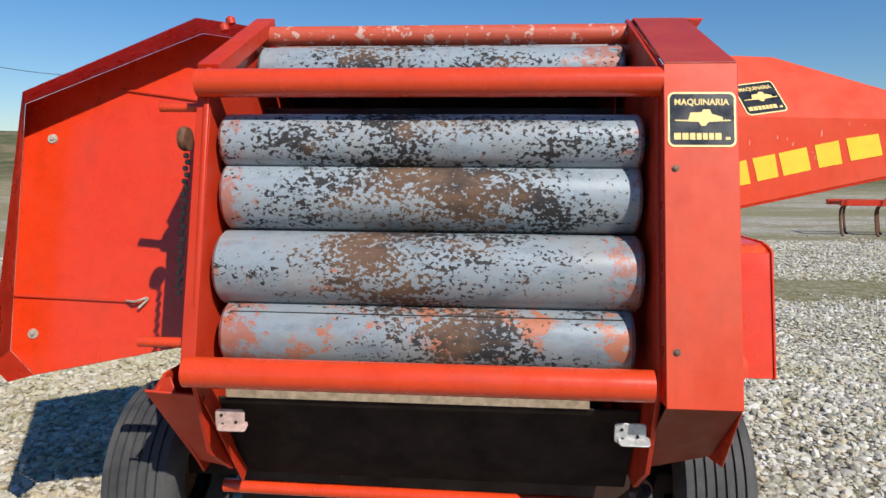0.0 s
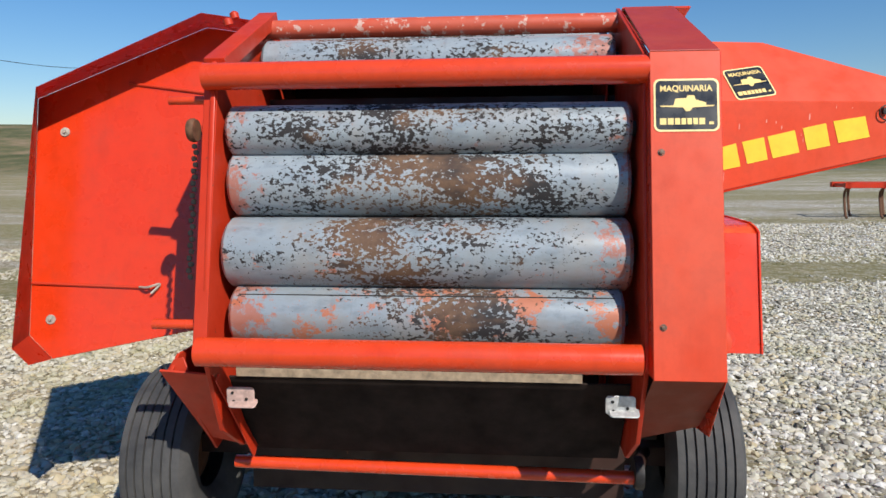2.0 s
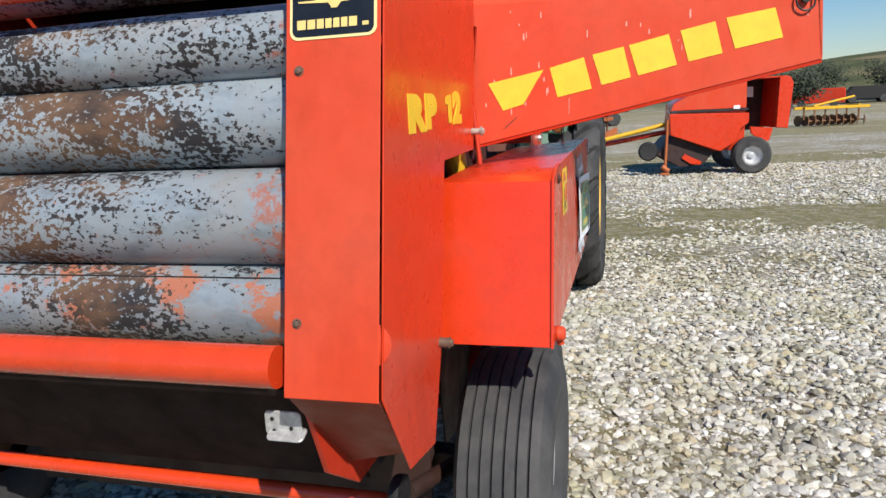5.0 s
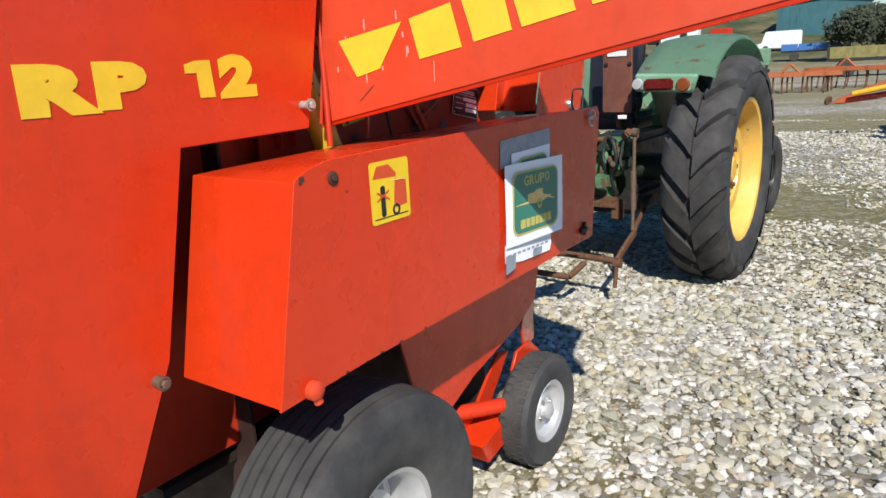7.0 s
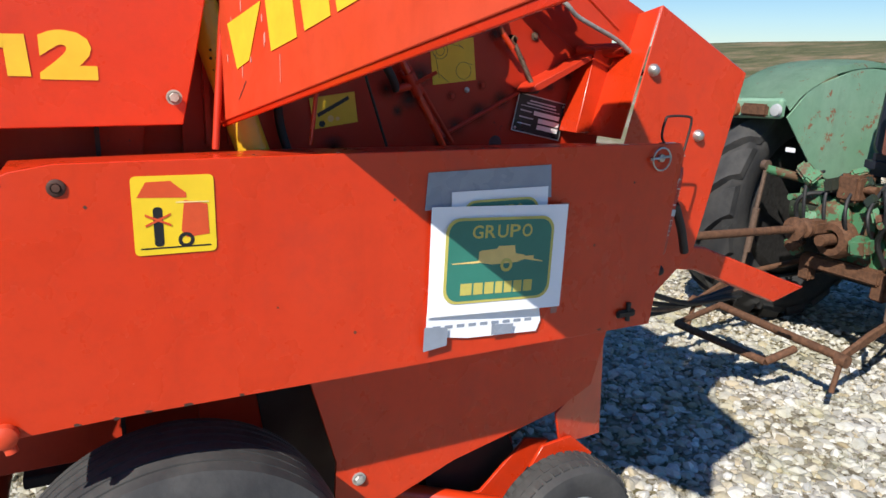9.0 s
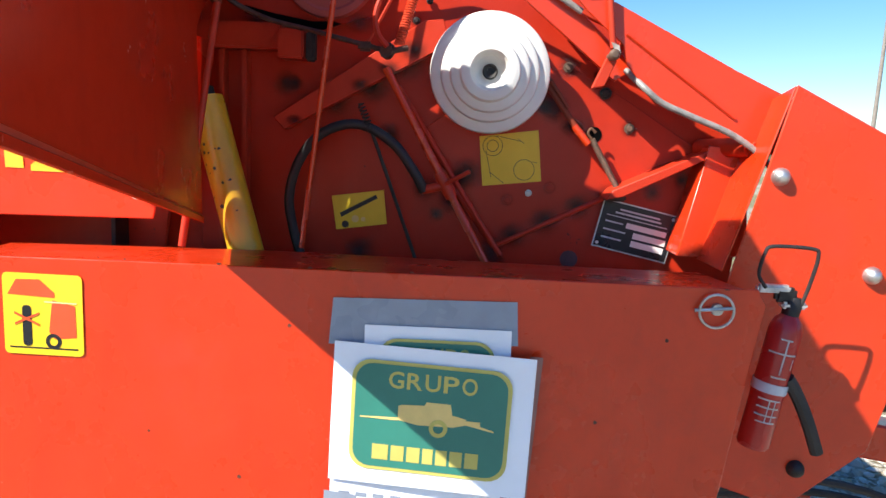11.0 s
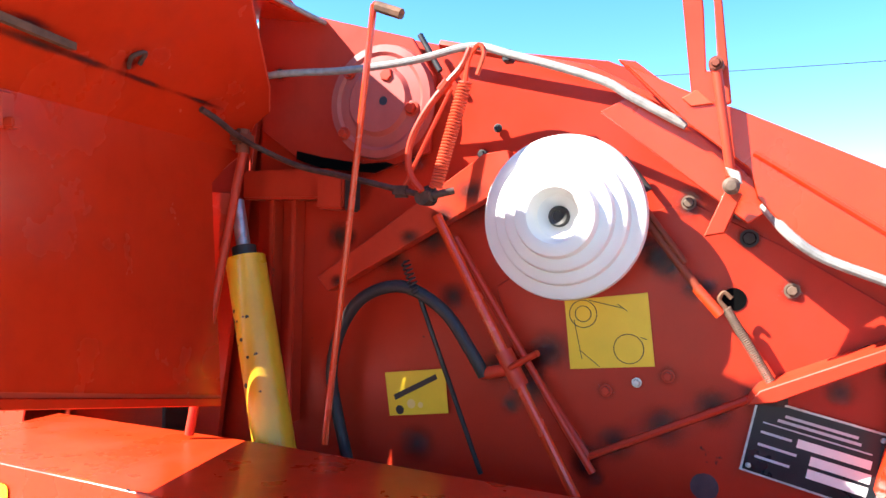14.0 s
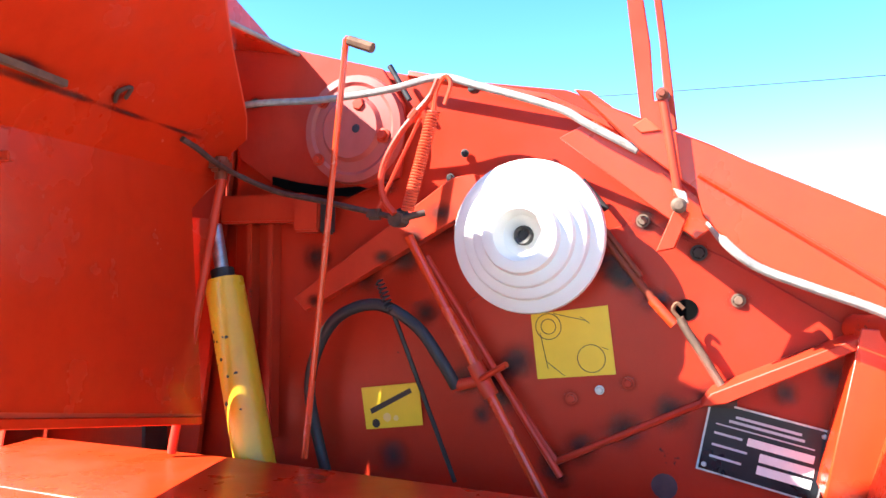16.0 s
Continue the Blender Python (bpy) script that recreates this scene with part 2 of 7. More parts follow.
def roller_metal(name, shift, rust_amount, primer, wear, pale):
    """Grey-blue roller skin, worn through in small flakes: sparse and dark towards the ends, closing to bare brown rust in the middle; primer left here and there."""
    m, n, l, b = shader(name)
    c = coords_of(n)
    mp = n.new("ShaderNodeMapping")
    mp.inputs["Location"].default_value = (shift, shift * 0.37, shift * 0.11)
    l.new(c, mp.inputs["Vector"])
    cc = mp.outputs[0]
    sep = n.new("ShaderNodeSeparateXYZ")
    l.new(c, sep.inputs[0])

    def add(a, b_):
        x = n.new("ShaderNodeMath")
        for sock, v in ((x.inputs[0], a), (x.inputs[1], b_)):
            if isinstance(v, (int, float)):
                sock.default_value = v
            else:
                l.new(v, sock)
        return x.outputs[0]

    def span(v, lo, hi, a, b_):
        x = n.new("ShaderNodeMapRange")
        for i, q in enumerate((lo, hi, a, b_)):
            x.inputs[i + 1].default_value = q
        l.new(v, x.inputs[0])
        return x.outputs[0]

    ab = n.new("ShaderNodeMath")
    ab.operation = 'ABSOLUTE'
    l.new(add(sep.outputs[0], 0.13 * math.sin(shift * 3.7)), ab.inputs[0])
    along = ramp(n, [(0.0, 0.5 + wear), (0.16, 0.5 + wear * 0.75), (0.45, 0.5), (0.75, 0.43), (1.0, 0.40)])
    l.new(span(ab.outputs[0], 0.0, 0.66, 0.0, 1.0), along.inputs[0])
    area = span(noise_tex(n, l, cc, 3.6, 6, 0.66, (0.9, 1.7, 1.7)), 0.25, 0.75, -0.21, 0.21)
    field = add(add(along.outputs[0], area), -0.5)
    flake = noise_tex(n, l, cc, 74, 5, 0.62, (0.85, 1.1, 1.1))
    fl = ramp(n, [(0.555, 0.0), (0.566, 1.0)])
    l.new(add(flake, field), fl.inputs[0])
    skin = ramp(n, [(p, tuple(pale * x for x in q)) for p, q in ((0.28, (0.150, 0.178, 0.198)), (0.5, (0.245, 0.285, 0.315)), (0.72, (0.22, 0.235, 0.24)))])
    l.new(noise_tex(n, l, cc, 8, 7, 0.68, (1, 2, 2)), skin.inputs[0])
    dust = ramp(n, [(0.50, 0.0), (0.75, 0.40)])
    l.new(noise_tex(n, l, cc, 3.1, 5, 0.6, (2.0, 0.6, 0.6)), dust.inputs[0])
    col = blend(n, l, dust.outputs[0], skin.outputs[0], (0.34, 0.27, 0.20))
    scratch = ramp(n, [(0.60, 0.0), (0.70, 0.35)])
    l.new(noise_tex(n, l, cc, 20, 5, 0.7, (2.4, 0.25, 0.25)), scratch.inputs[0])
    col = blend(n, l, scratch.outputs[0], col, tuple(pale * x for x in (0.14, 0.15, 0.16)))
    pr = ramp(n, [(0.62 - primer, 0.0), (0.65 - primer, 0.9)])
    l.new(noise_tex(n, l, cc, 7, 8, 0.76, (0.8, 1.1, 1.1)), pr.inputs[0])
    col = blend(n, l, pr.outputs[0], col, (0.44, 0.14, 0.065))
    tips = ramp(n, [(0.62, 0.0), (0.70, 0.75)])
    l.new(add(noise_tex(n, l, cc, 24, 6, 0.75), span(ab.outputs[0], 0.54, 0.66, 0.0, 0.20)), tips.inputs[0])
    col = blend(n, l, tips.outputs[0], col, (0.40, 0.11, 0.05))
    brown = ramp(n, [(0.55 - rust_amount, 0.0), (0.66 - rust_amount, 1.0)])
    l.new(add(add(noise_tex(n, l, cc, 3.0, 5, 0.62, (0.9, 1.6, 1.6)), add(along.outputs[0], -0.5)), 0.0), brown.inputs[0])
    rust = ramp(n, [(0.35, (0.085, 0.045, 0.028)), (0.6, (0.155, 0.088, 0.050)), (0.75, (0.20, 0.10, 0.045))])
    l.new(noise_tex(n, l, cc, 14, 6, 0.7), rust.inputs[0])
    bare = blend(n, l, brown.outputs[0], (0.026, 0.023, 0.024), rust.outputs[0])
    col = blend(n, l, fl.outputs[0], col, bare)
    l.new(col, b.inputs["Base Color"])
    l.new(span(fl.outputs[0], 0.0, 1.0, 0.36, 0.75), b.inputs["Roughness"])
    b.inputs["Metallic"].default_value = 0.12
    neg = n.new("ShaderNodeMath")
    neg.operation = 'SUBTRACT'
    neg.inputs[0].default_value = 1.0
    l.new(fl.outputs[0], neg.inputs[1])
    bump(n, l, b, neg.outputs[0], 0.45, 0.002)
    return m


def grease_film(name):
    """Dark grease smeared round a bolt or joint, thinning out to nothing towards its ragged rim."""
    m, n, l, b = shader(name)
    c = coords_of(n)
    ln = n.new("ShaderNodeVectorMath")
    ln.operation = 'LENGTH'
    l.new(c, ln.inputs[0])
    info = n.new("ShaderNodeObjectInfo")
    mp = n.new("ShaderNodeVectorMath")
    mp.operation = 'ADD'
    l.new(c, mp.inputs[0])
    l.new(info.outputs["Location"], mp.inputs[1])
    ns = noise_tex(n, l, mp.outputs[0], 38, 6, 0.7)
    mr = n.new("ShaderNodeMapRange")
    mr.inputs[1].default_value, mr.inputs[2].default_value = 0.3, 0.75
    mr.inputs[3].default_value, mr.inputs[4].default_value = 0.0, 0.55
    l.new(ns, mr.inputs[0])
    sm = n.new("ShaderNodeMath")
    l.new(ln.outputs["Value"], sm.inputs[0])
    l.new(mr.outputs[0], sm.inputs[1])
    al = ramp(n, [(0.25, 0.86), (0.90, 0.0)])
    l.new(sm.outputs[0], al.inputs[0])
    l.new(al.outputs[0], b.inputs["Alpha"])
    b.inputs["Base Color"].default_value = (0.025, 0.012, 0.010, 1)
    b.inputs["Roughness"].default_value = 0.45
    return m


grease = grease_film("grease")


def tan_side(n, l, c):
    """Share of yellowish earth: stronger on the yard's left half, ragged towards the grey gravel."""
    sp = n.new("ShaderNodeSeparateXYZ")
    l.new(c, sp.inputs[0])
    x = n.new("ShaderNodeMapRange")
    x.inputs[1].default_value, x.inputs[2].default_value = 0.2, -1.8
    x.inputs[3].default_value, x.inputs[4].default_value = -0.06, 0.28
    l.new(sp.outputs[0], x.inputs[0])
    sm = n.new("ShaderNodeMath")
    l.new(x.outputs[0], sm.inputs[0])
    l.new(noise_tex(n, l, c, 1.1, 6, 0.68), sm.inputs[1])
    r = ramp(n, [(0.48, 0.0), (0.85, 0.45)])
    l.new(sm.outputs[0], r.inputs[0])
    return r.outputs[0]


def stone_material():
    """Crushed limestone: mostly pale grey and cream, a few dark, rust-tinted or nearly white ones."""
    m, n, l, b = shader("gravel_stone")
    g = n.new("ShaderNodeNewGeometry")
    r = ramp(n, [(0.0, (0.13, 0.12, 0.11)), (0.10, (0.27, 0.26, 0.24)), (0.25, (0.40, 0.39, 0.37)), (0.42, (0.50, 0.47, 0.39)), (0.55, (0.45, 0.37, 0.25)), (0.62, (0.55, 0.54, 0.51)), (0.80, (0.60, 0.58, 0.52)), (0.93, (0.72, 0.71, 0.69)), (1.0, (0.34, 0.26, 0.17))])
    l.new(g.outputs["Random Per Island"], r.inputs[0])
    c = coords_of(n)
    dust = ramp(n, [(0.40, 0.0), (0.8, 0.55)])
    l.new(noise_tex(n, l, c, 45, 6, 0.72), dust.inputs[0])
    col = blend(n, l, dust.outputs[0], r.outputs[0], (0.36, 0.31, 0.20))
    col = blend(n, l, tan_side(n, l, c), col, (0.40, 0.31, 0.16))
    green = ramp(n, [(0.44, 0.0), (0.68, 0.55)])
    l.new(noise_tex(n, l, c, 2.3, 6, 0.7), green.inputs[0])
    col = blend(n, l, green.outputs[0], col, (0.30, 0.29, 0.14))
    l.new(col, b.inputs["Base Color"])
    b.inputs["Roughness"].default_value = 0.82
    b.inputs["Specular IOR Level"].default_value = 0.3
    bump(n, l, b, noise_tex(n, l, c, 130, 5, 0.65), 0.45, 0.004)
    return m


def ground_material():
    """Earth with small crushed stone, moss in patches and strips; on the far slopes dry grass."""
    m, n, l, b = shader("gravel_ground")
    c = coords_of(n)
    v = n.new("ShaderNodeTexVoronoi")
    v.inputs["Scale"].default_value = 26
    l.new(c, v.inputs["Vector"])
    wh = n.new("ShaderNodeSeparateColor")
    l.new(v.outputs["Color"], wh.inputs[0])
    st = ramp(n, [(0.0, (0.10, 0.085, 0.055)), (0.30, (0.24, 0.21, 0.15)), (0.60, (0.42, 0.40, 0.34)), (1.0, (0.66, 0.64, 0.60))])
    l.new(wh.outputs[0], st.inputs[0])
    sep = n.new("ShaderNodeSeparateXYZ")
    l.new(c, sep.inputs[0])
    # wheel-track strips: moss between lanes of gravel, running across the yard
    lane = n.new("ShaderNodeMath")
    lane.operation = 'MULTIPLY_ADD'
    lane.inputs[1].default_value = -0.10
    l.new(sep.outputs[0], lane.inputs[0])
    l.new(sep.outputs[1], lane.inputs[2])
    far = n.new("ShaderNodeMapRange")
    far.inputs[1].default_value, far.inputs[2].default_value = 0.0, 60.0
    l.new(lane.outputs[0], far.inputs[0])
    strip = ramp(n, [(0.0, 0.0), (0.125, 0.0), (0.145, 0.24), (0.165, 0.22), (0.188, -0.06), (0.25, -0.10), (0.285, 0.18), (0.31, 0.16), (0.34, -0.05), (0.42, -0.04), (0.47, 0.16), (0.56, 0.14), (0.62, 0.0), (1.0, 0.1)])
    l.new(far.outputs[0], strip.inputs[0])
    ps = n.new("ShaderNodeMath")
    l.new(noise_tex(n, l, c, 0.35, 7, 0.68, (0.45, 1.1, 1)), ps.inputs[0])
    l.new(strip.outputs[0], ps.inputs[1])
    patch = ramp(n, [(0.47, 0.0), (0.62, 1.0)])
    l.new(ps.outputs[0], patch.inputs[0])
    fine = ramp(n, [(0.34, 0.25), (0.58, 1.0)])
    l.new(noise_tex(n, l, c, 7, 7, 0.74), fine.inputs[0])
    mm = n.new("ShaderNodeMath")
    mm.operation = 'MULTIPLY'
    l.new(patch.outputs[0], mm.inputs[0])
    l.new(fine.outputs[0], mm.inputs[1])
    green = ramp(n, [(0.3, (0.13, 0.125, 0.045)), (0.55, (0.22, 0.19, 0.08)), (0.75, (0.32, 0.27, 0.15))])
    l.new(noise_tex(n, l, c, 4, 6, 0.7), green.inputs[0])
    earth = ramp(n, [(0.42, 0.0), (0.66, 0.7)])
    l.new(noise_tex(n, l, c, 1.1, 7, 0.72), earth.inputs[0])
    col = blend(n, l, earth.outputs[0], st.outputs[0], (0.33, 0.27, 0.18))
    col = blend(n, l, tan_side(n, l, c), col, (0.33, 0.25, 0.14))
    col = blend(n, l, mm.outputs[0], col, green.outputs[0])
    hill = n.new("ShaderNodeMapRange")
    hill.inputs[1].default_value, hill.inputs[2].default_value = 0.15, 1.2
    l.new(sep.outputs[2], hill.inputs[0])
    slope = ramp(n, [(0.36, (0.026, 0.036, 0.014)), (0.45, (0.065, 0.075, 0.028)), (0.53, (0.13, 0.12, 0.055)), (0.60, (0.24, 0.17, 0.10)), (0.70, (0.36, 0.27, 0.17))])
    l.new(noise_tex(n, l, c, 0.06, 12, 0.80, (1.0, 0.5, 2.0)), slope.inputs[0])
    col = blend(n, l, hill.outputs[0], col, slope.outputs[0])
    l.new(col, b.inputs["Base Color"])
    b.inputs["Roughness"].default_value = 0.92
    b.inputs["Specular IOR Level"].default_value = 0.2
    bump(n, l, b, noise_tex(n, l, c, 45, 7, 0.72), 0.8, 0.03)
    return m


stone_mat, ground_mat = stone_material(), ground_material()
grass_mat = plain("dry_grass", (0.15, 0.16, 0.06), 0.8, var=0.5, scale=12)
leaf_mat = plain("dark_leaves", (0.045, 0.055, 0.03), 0.8, var=0.5, scale=2)

# ---- building helpers ----
def link_mesh(name, bm, material, smooth=35):
    me = bpy.data.meshes.new(name)
    bmesh.ops.recalc_face_normals(bm, faces=bm.faces)
    bm.to_mesh(me)
    bm.free()
    me.materials.append(material)
    me.polygons.foreach_set("use_smooth", [True] * len(me.polygons))
    me.set_sharp_from_angle(angle=radians(smooth))
    return new(name, me)


WORLD = {}


def part(name, bm, material, parent, label="", at=None, smooth=35):
    """Links a bmesh, given in the axes `at`, as one mesh under a thing or a part."""
    ob = link_mesh(name, bm, material, smooth)
    at = M if at is None else at
    ob.parent = parent
    ob.matrix_parent_inverse = WORLD[parent.name].inverted()
    ob.matrix_basis = at
    WORLD[ob.name] = at
    return tagged(ob, label)


def thing(name, at, label, category, group=""):
    ob = new(name)
    ob.empty_display_size = 0.2
    ob.matrix_basis = at
    WORLD[ob.name] = at
    return tagged(ob, label, category, group)


def solo(name, bm, material, at, label, category, group="", kind=""):
    ob = link_mesh(name, bm, material)
    ob.matrix_basis = at
    return tagged(ob, label, category, group, kind)


def soften(bm, r, seg=1, ang=30):
    bm.normal_update()
    es = [e for e in bm.edges if len(e.link_faces) == 2 and e.calc_face_angle(0) > radians(ang)]
    if r > 0 and es:
        bmesh.ops.bevel(bm, geom=es, offset=r, segments=seg, affect='EDGES', clamp_overlap=True)
    return bm


def plate(poly, thick, m=None, bev=0.0015):
    """A sheet: polygon in x, y, going from z = 0 to z = thick, laid by the matrix m."""
    bm = bmesh.new()
    lo = [bm.verts.new((x, y, 0)) for x, y in poly]
    f = bm.faces.new(lo)
    g = bmesh.ops.extrude_face_region(bm, geom=[f])
    for v in g["geom"]:
        if isinstance(v, bmesh.types.BMVert):
            v.co.z += thick
    soften(bm, bev)
    if m is not None:
        bm.transform(m)
    return bm


def side(u):
    """Lays plate's x, y, z along v, w, u: a sheet facing sideways at u."""
    return Matrix(((0, 0, 1, u), (1, 0, 0, 0), (0, 1, 0, 0), (0, 0, 0, 1)))


def upright(u, v, turn):
    """Lays plate's x along a level line from (u, v), turned by degrees from u towards v, y upwards, z towards the rear."""
    a = radians(turn)
    return Matrix(((math.cos(a), 0, math.sin(a), u), (math.sin(a), 0, -math.cos(a), v), (0, 1, 0, 0), (0, 0, 0, 1)))


def block(lo, hi, bev=0.003, m=None):
    bm = bmesh.new()
    bmesh.ops.create_cube(bm, size=1)
    for v in bm.verts:
        v.co = Vector([lo[i] + (v.co[i] + 0.5) * (hi[i] - lo[i]) for i in range(3)])
    soften(bm, bev, 2)
    if m is not None:
        bm.transform(m)
    return bm


def merge(*bms):
    out = bmesh.new()
    for b in bms:
        me = bpy.data.meshes.new("tmp")
        b.to_mesh(me)
        b.free()
        out.from_mesh(me)
        bpy.data.meshes.remove(me)
    return out


def glide(pts, steps=6):
    """Points on a smooth line through pts."""
    p = [Vector(q) for q in pts]
    p = [p[0] * 2 - p[1]] + p + [p[-1] * 2 - p[-2]]
    out = []
    for i in range(1, len(p) - 2):
        for k in range(steps):
            t = k / steps
            a, b, c, d = p[i - 1], p[i], p[i + 1], p[i + 2]
            out.append(0.5 * (2 * b + (c - a) * t + (2 * a - 5 * b + 4 * c - d) * t * t + (3 * b - a - 3 * c + d) * t ** 3))
    return out + [p[-2]]


def pipe(pts, r, n=10, cap=True):
    bm = bmesh.new()
    p = [Vector(q) for q in pts]
    d0 = (p[1] - p[0]).normalized()
    nrm = d0.orthogonal().normalized()
    rings = []
    for i, q in enumerate(p):
        d = (p[min(i + 1, len(p) - 1)] - p[max(i - 1, 0)]).normalized()
        nrm = (nrm - d * nrm.dot(d)).normalized()
        b = d.cross(nrm)
        rr = r[i] if isinstance(r, (list, tuple)) else r
        rings.append([bm.verts.new(q + rr * (math.cos(2 * math.pi * k / n) * nrm + math.sin(2 * math.pi * k / n) * b)) for k in range(n)])
    for a, b in zip(rings, rings[1:]):
        for k in range(n):
            bm.faces.new((a[k], a[(k + 1) % n], b[(k + 1) % n], b[k]))
    if cap:
        bm.faces.new(rings[0][::-1])
        bm.faces.new(rings[-1])
    return bm


def coil(p0, p1, r, turns, wire, n=6):
    a, b = Vector(p0), Vector(p1)
    d = (b - a).normalized()
    x = d.orthogonal().normalized()
    y = d.cross(x)
    k = turns * 10
    return pipe([a + (b - a) * i / k + r * (math.cos(i * math.pi / 5) * x + math.sin(i * math.pi / 5) * y) for i in range(k + 1)], wire, n)


def lathe(profile, centre, axis, n=32, closed=False):
    """Turns (radius, along) about the axis through the centre."""
    bm = bmesh.new()
    d = Vector(axis).normalized()
    x = d.orthogonal().normalized()
    y = d.cross(x)
    c = Vector(centre)
    rings = []
    for r, h in profile:
        if r < 1e-6:
            rings.append([bm.verts.new(c + d * h)])
        else:
            rings.append([bm.verts.new(c + d * h + r * (math.cos(2 * math.pi * k / n) * x + math.sin(2 * math.pi * k / n) * y)) for k in range(n)])
    pairs = list(zip(rings, rings[1:])) + ([(rings[-1], rings[0])] if closed else [])
    for a, b in pairs:
        for k in range(n):
            j = (k + 1) % n
            if len(a) == 1 and len(b) == 1:
                continue
            if len(a) == 1:
                bm.faces.new((a[0], b[j], b[k]))
            elif len(b) == 1:
                bm.faces.new((a[k], a[j], b[0]))
            else:
                bm.faces.new((a[k], a[j], b[j], b[k]))
    return bm


def rod(a, b, r, n=12):
    return pipe([a, b], r, n)


def bolt_head(p, axis, r=0.011, h=0.009):
    return merge(lathe([(0, 0), (r * 1.5, 0), (r * 1.5, h * 0.25), (r * 1.1, h * 0.3)], p, axis, 14), lathe([(r, h * 0.2), (r, h * 0.9), (r * 0.85, h), (0, h)], p, axis, 6))


def words(text, height, m, fat=0.0, wide=1.0, depth=0.001, gap=1.0):
    """Letters in the built-in face as a bmesh, their left foot at m's origin."""
    cu = bpy.data.curves.new("words", 'FONT')
    cu.body, cu.size, cu.extrude, cu.offset, cu.space_character = text, height / 0.72, depth, fat, gap
    cu.resolution_u = 3
    ob = bpy.data.objects.new("words", cu)
    me = bpy.data.meshes.new_from_object(ob)
    bm = bmesh.new()
    bm.from_mesh(me)
    bpy.data.objects.remove(ob)
    bpy.data.curves.remove(cu)
    bpy.data.meshes.remove(me)
    bm.transform(m @ Matrix.Diagonal((wide, 1, 1, 1)))
    return bm


def fitted(text, width, height, m, fat=0.0, depth=0.0004):
    """Letters squeezed or spread to a given width."""
    bm = words(text, height, Matrix(), fat, 1.0, depth)
    x0, x1 = min(v.co.x for v in bm.verts), max(v.co.x for v in bm.verts)
    bm.transform(m @ Matrix.Diagonal((width / (x1 - x0), 1, 1, 1)) @ Matrix.Translation((-x0, 0, 0)))
    return bm


def rounded(x0, y0, x1, y1, r, n=5):
    pts = []
    for cx, cy, a0 in ((x1 - r, y0 + r, -90), (x1 - r, y1 - r, 0), (x0 + r, y1 - r, 90), (x0 + r, y0 + r, 180)):
        for k in range(n + 1):
            a = radians(a0 + 90 * k / n)
            pts.append((cx + r * math.cos(a), cy + r * math.sin(a)))
    return pts


def rect(x0, y0, x1, y1):
    return [(x0, y0), (x1, y0), (x1, y1), (x0, y1)]


def shift(m, z):
    return m @ Matrix.Translation((0, 0, z))

# ---- ground: one sheet, level yard, rising to low hills ----
def hill_height(az, r):
    """Height of the land at a heading (degrees, left positive) and distance from the yard."""
    crest = 1.85 + 1.15 * math.exp(-((az + 25) / 11) ** 2) + 0.9 * math.sin(radians(az * 2.1 + 40)) + 0.6 * math.sin(radians(az * 5 + 10)) + 0.25 * math.sin(radians(az * 11))
    k = min(1.0, max(0.0, (r - 55) / 170))
    return math.tan(radians(crest)) * 230 * k * k * (3 - 2 * k) + (0.0 if r < 55 else 1.55 * k)


def build_ground():
    rings = [0.0] + [0.5 * 1.13 ** i for i in range(56)]
    rings = [r for r in rings if r < 330] + [330.0, 600.0, 1500.0, 4000.0]
    seg = 180
    verts, faces = [(0, 6, 0)], []
    for r in rings[1:]:
        for k in range(seg):
            a = 2 * math.pi * k / seg
            x, y = -math.sin(a) * r, 6 + math.cos(a) * r
            z = 0.012 * noise.noise(Vector((x * 0.7, y * 0.7, 0))) if r < 60 else 0.0
            az = math.degrees(a)
            az = az - 360 if az > 180 else az
            z += hill_height(az, min(r, 330)) - (0 if r <= 330 else 0.004 * (r - 330))
            verts.append((x, y, z))
    for k in range(seg):
        faces.append((0, 1 + k, 1 + (k + 1) % seg))
    for i in range(len(rings) - 2):
        o = 1 + i * seg
        for k in range(seg):
            j = (k + 1) % seg
            faces.append((o + k, o + seg + k, o + seg + j, o + j))
    me = bpy.data.meshes.new("ground")
    me.from_pydata(verts, [], faces)
    me.materials.append(ground_mat)
    me.polygons.foreach_set("use_smooth", [True] * len(me.polygons))
    return tagged(new("ground", me), "gravel yard with moss patches rising to dry grassy hills", "ground", kind="structure")


build_ground()


def mossy(x, y):
    """How far stones give way to moss and earth: ragged strips across the yard and loose patches."""
    f = noise.noise(Vector((x * 0.35, y * 0.6, 3.0))) + 0.5 * noise.noise(Vector((x * 1.6, y * 1.9, 9.0)))
    bend = y - 0.10 * x
    for mid, half in ((9.1, 1.2), (17.6, 1.5)):
        f += 1.1 * max(0.0, 1 - ((bend - mid) / half) ** 2)
    return f


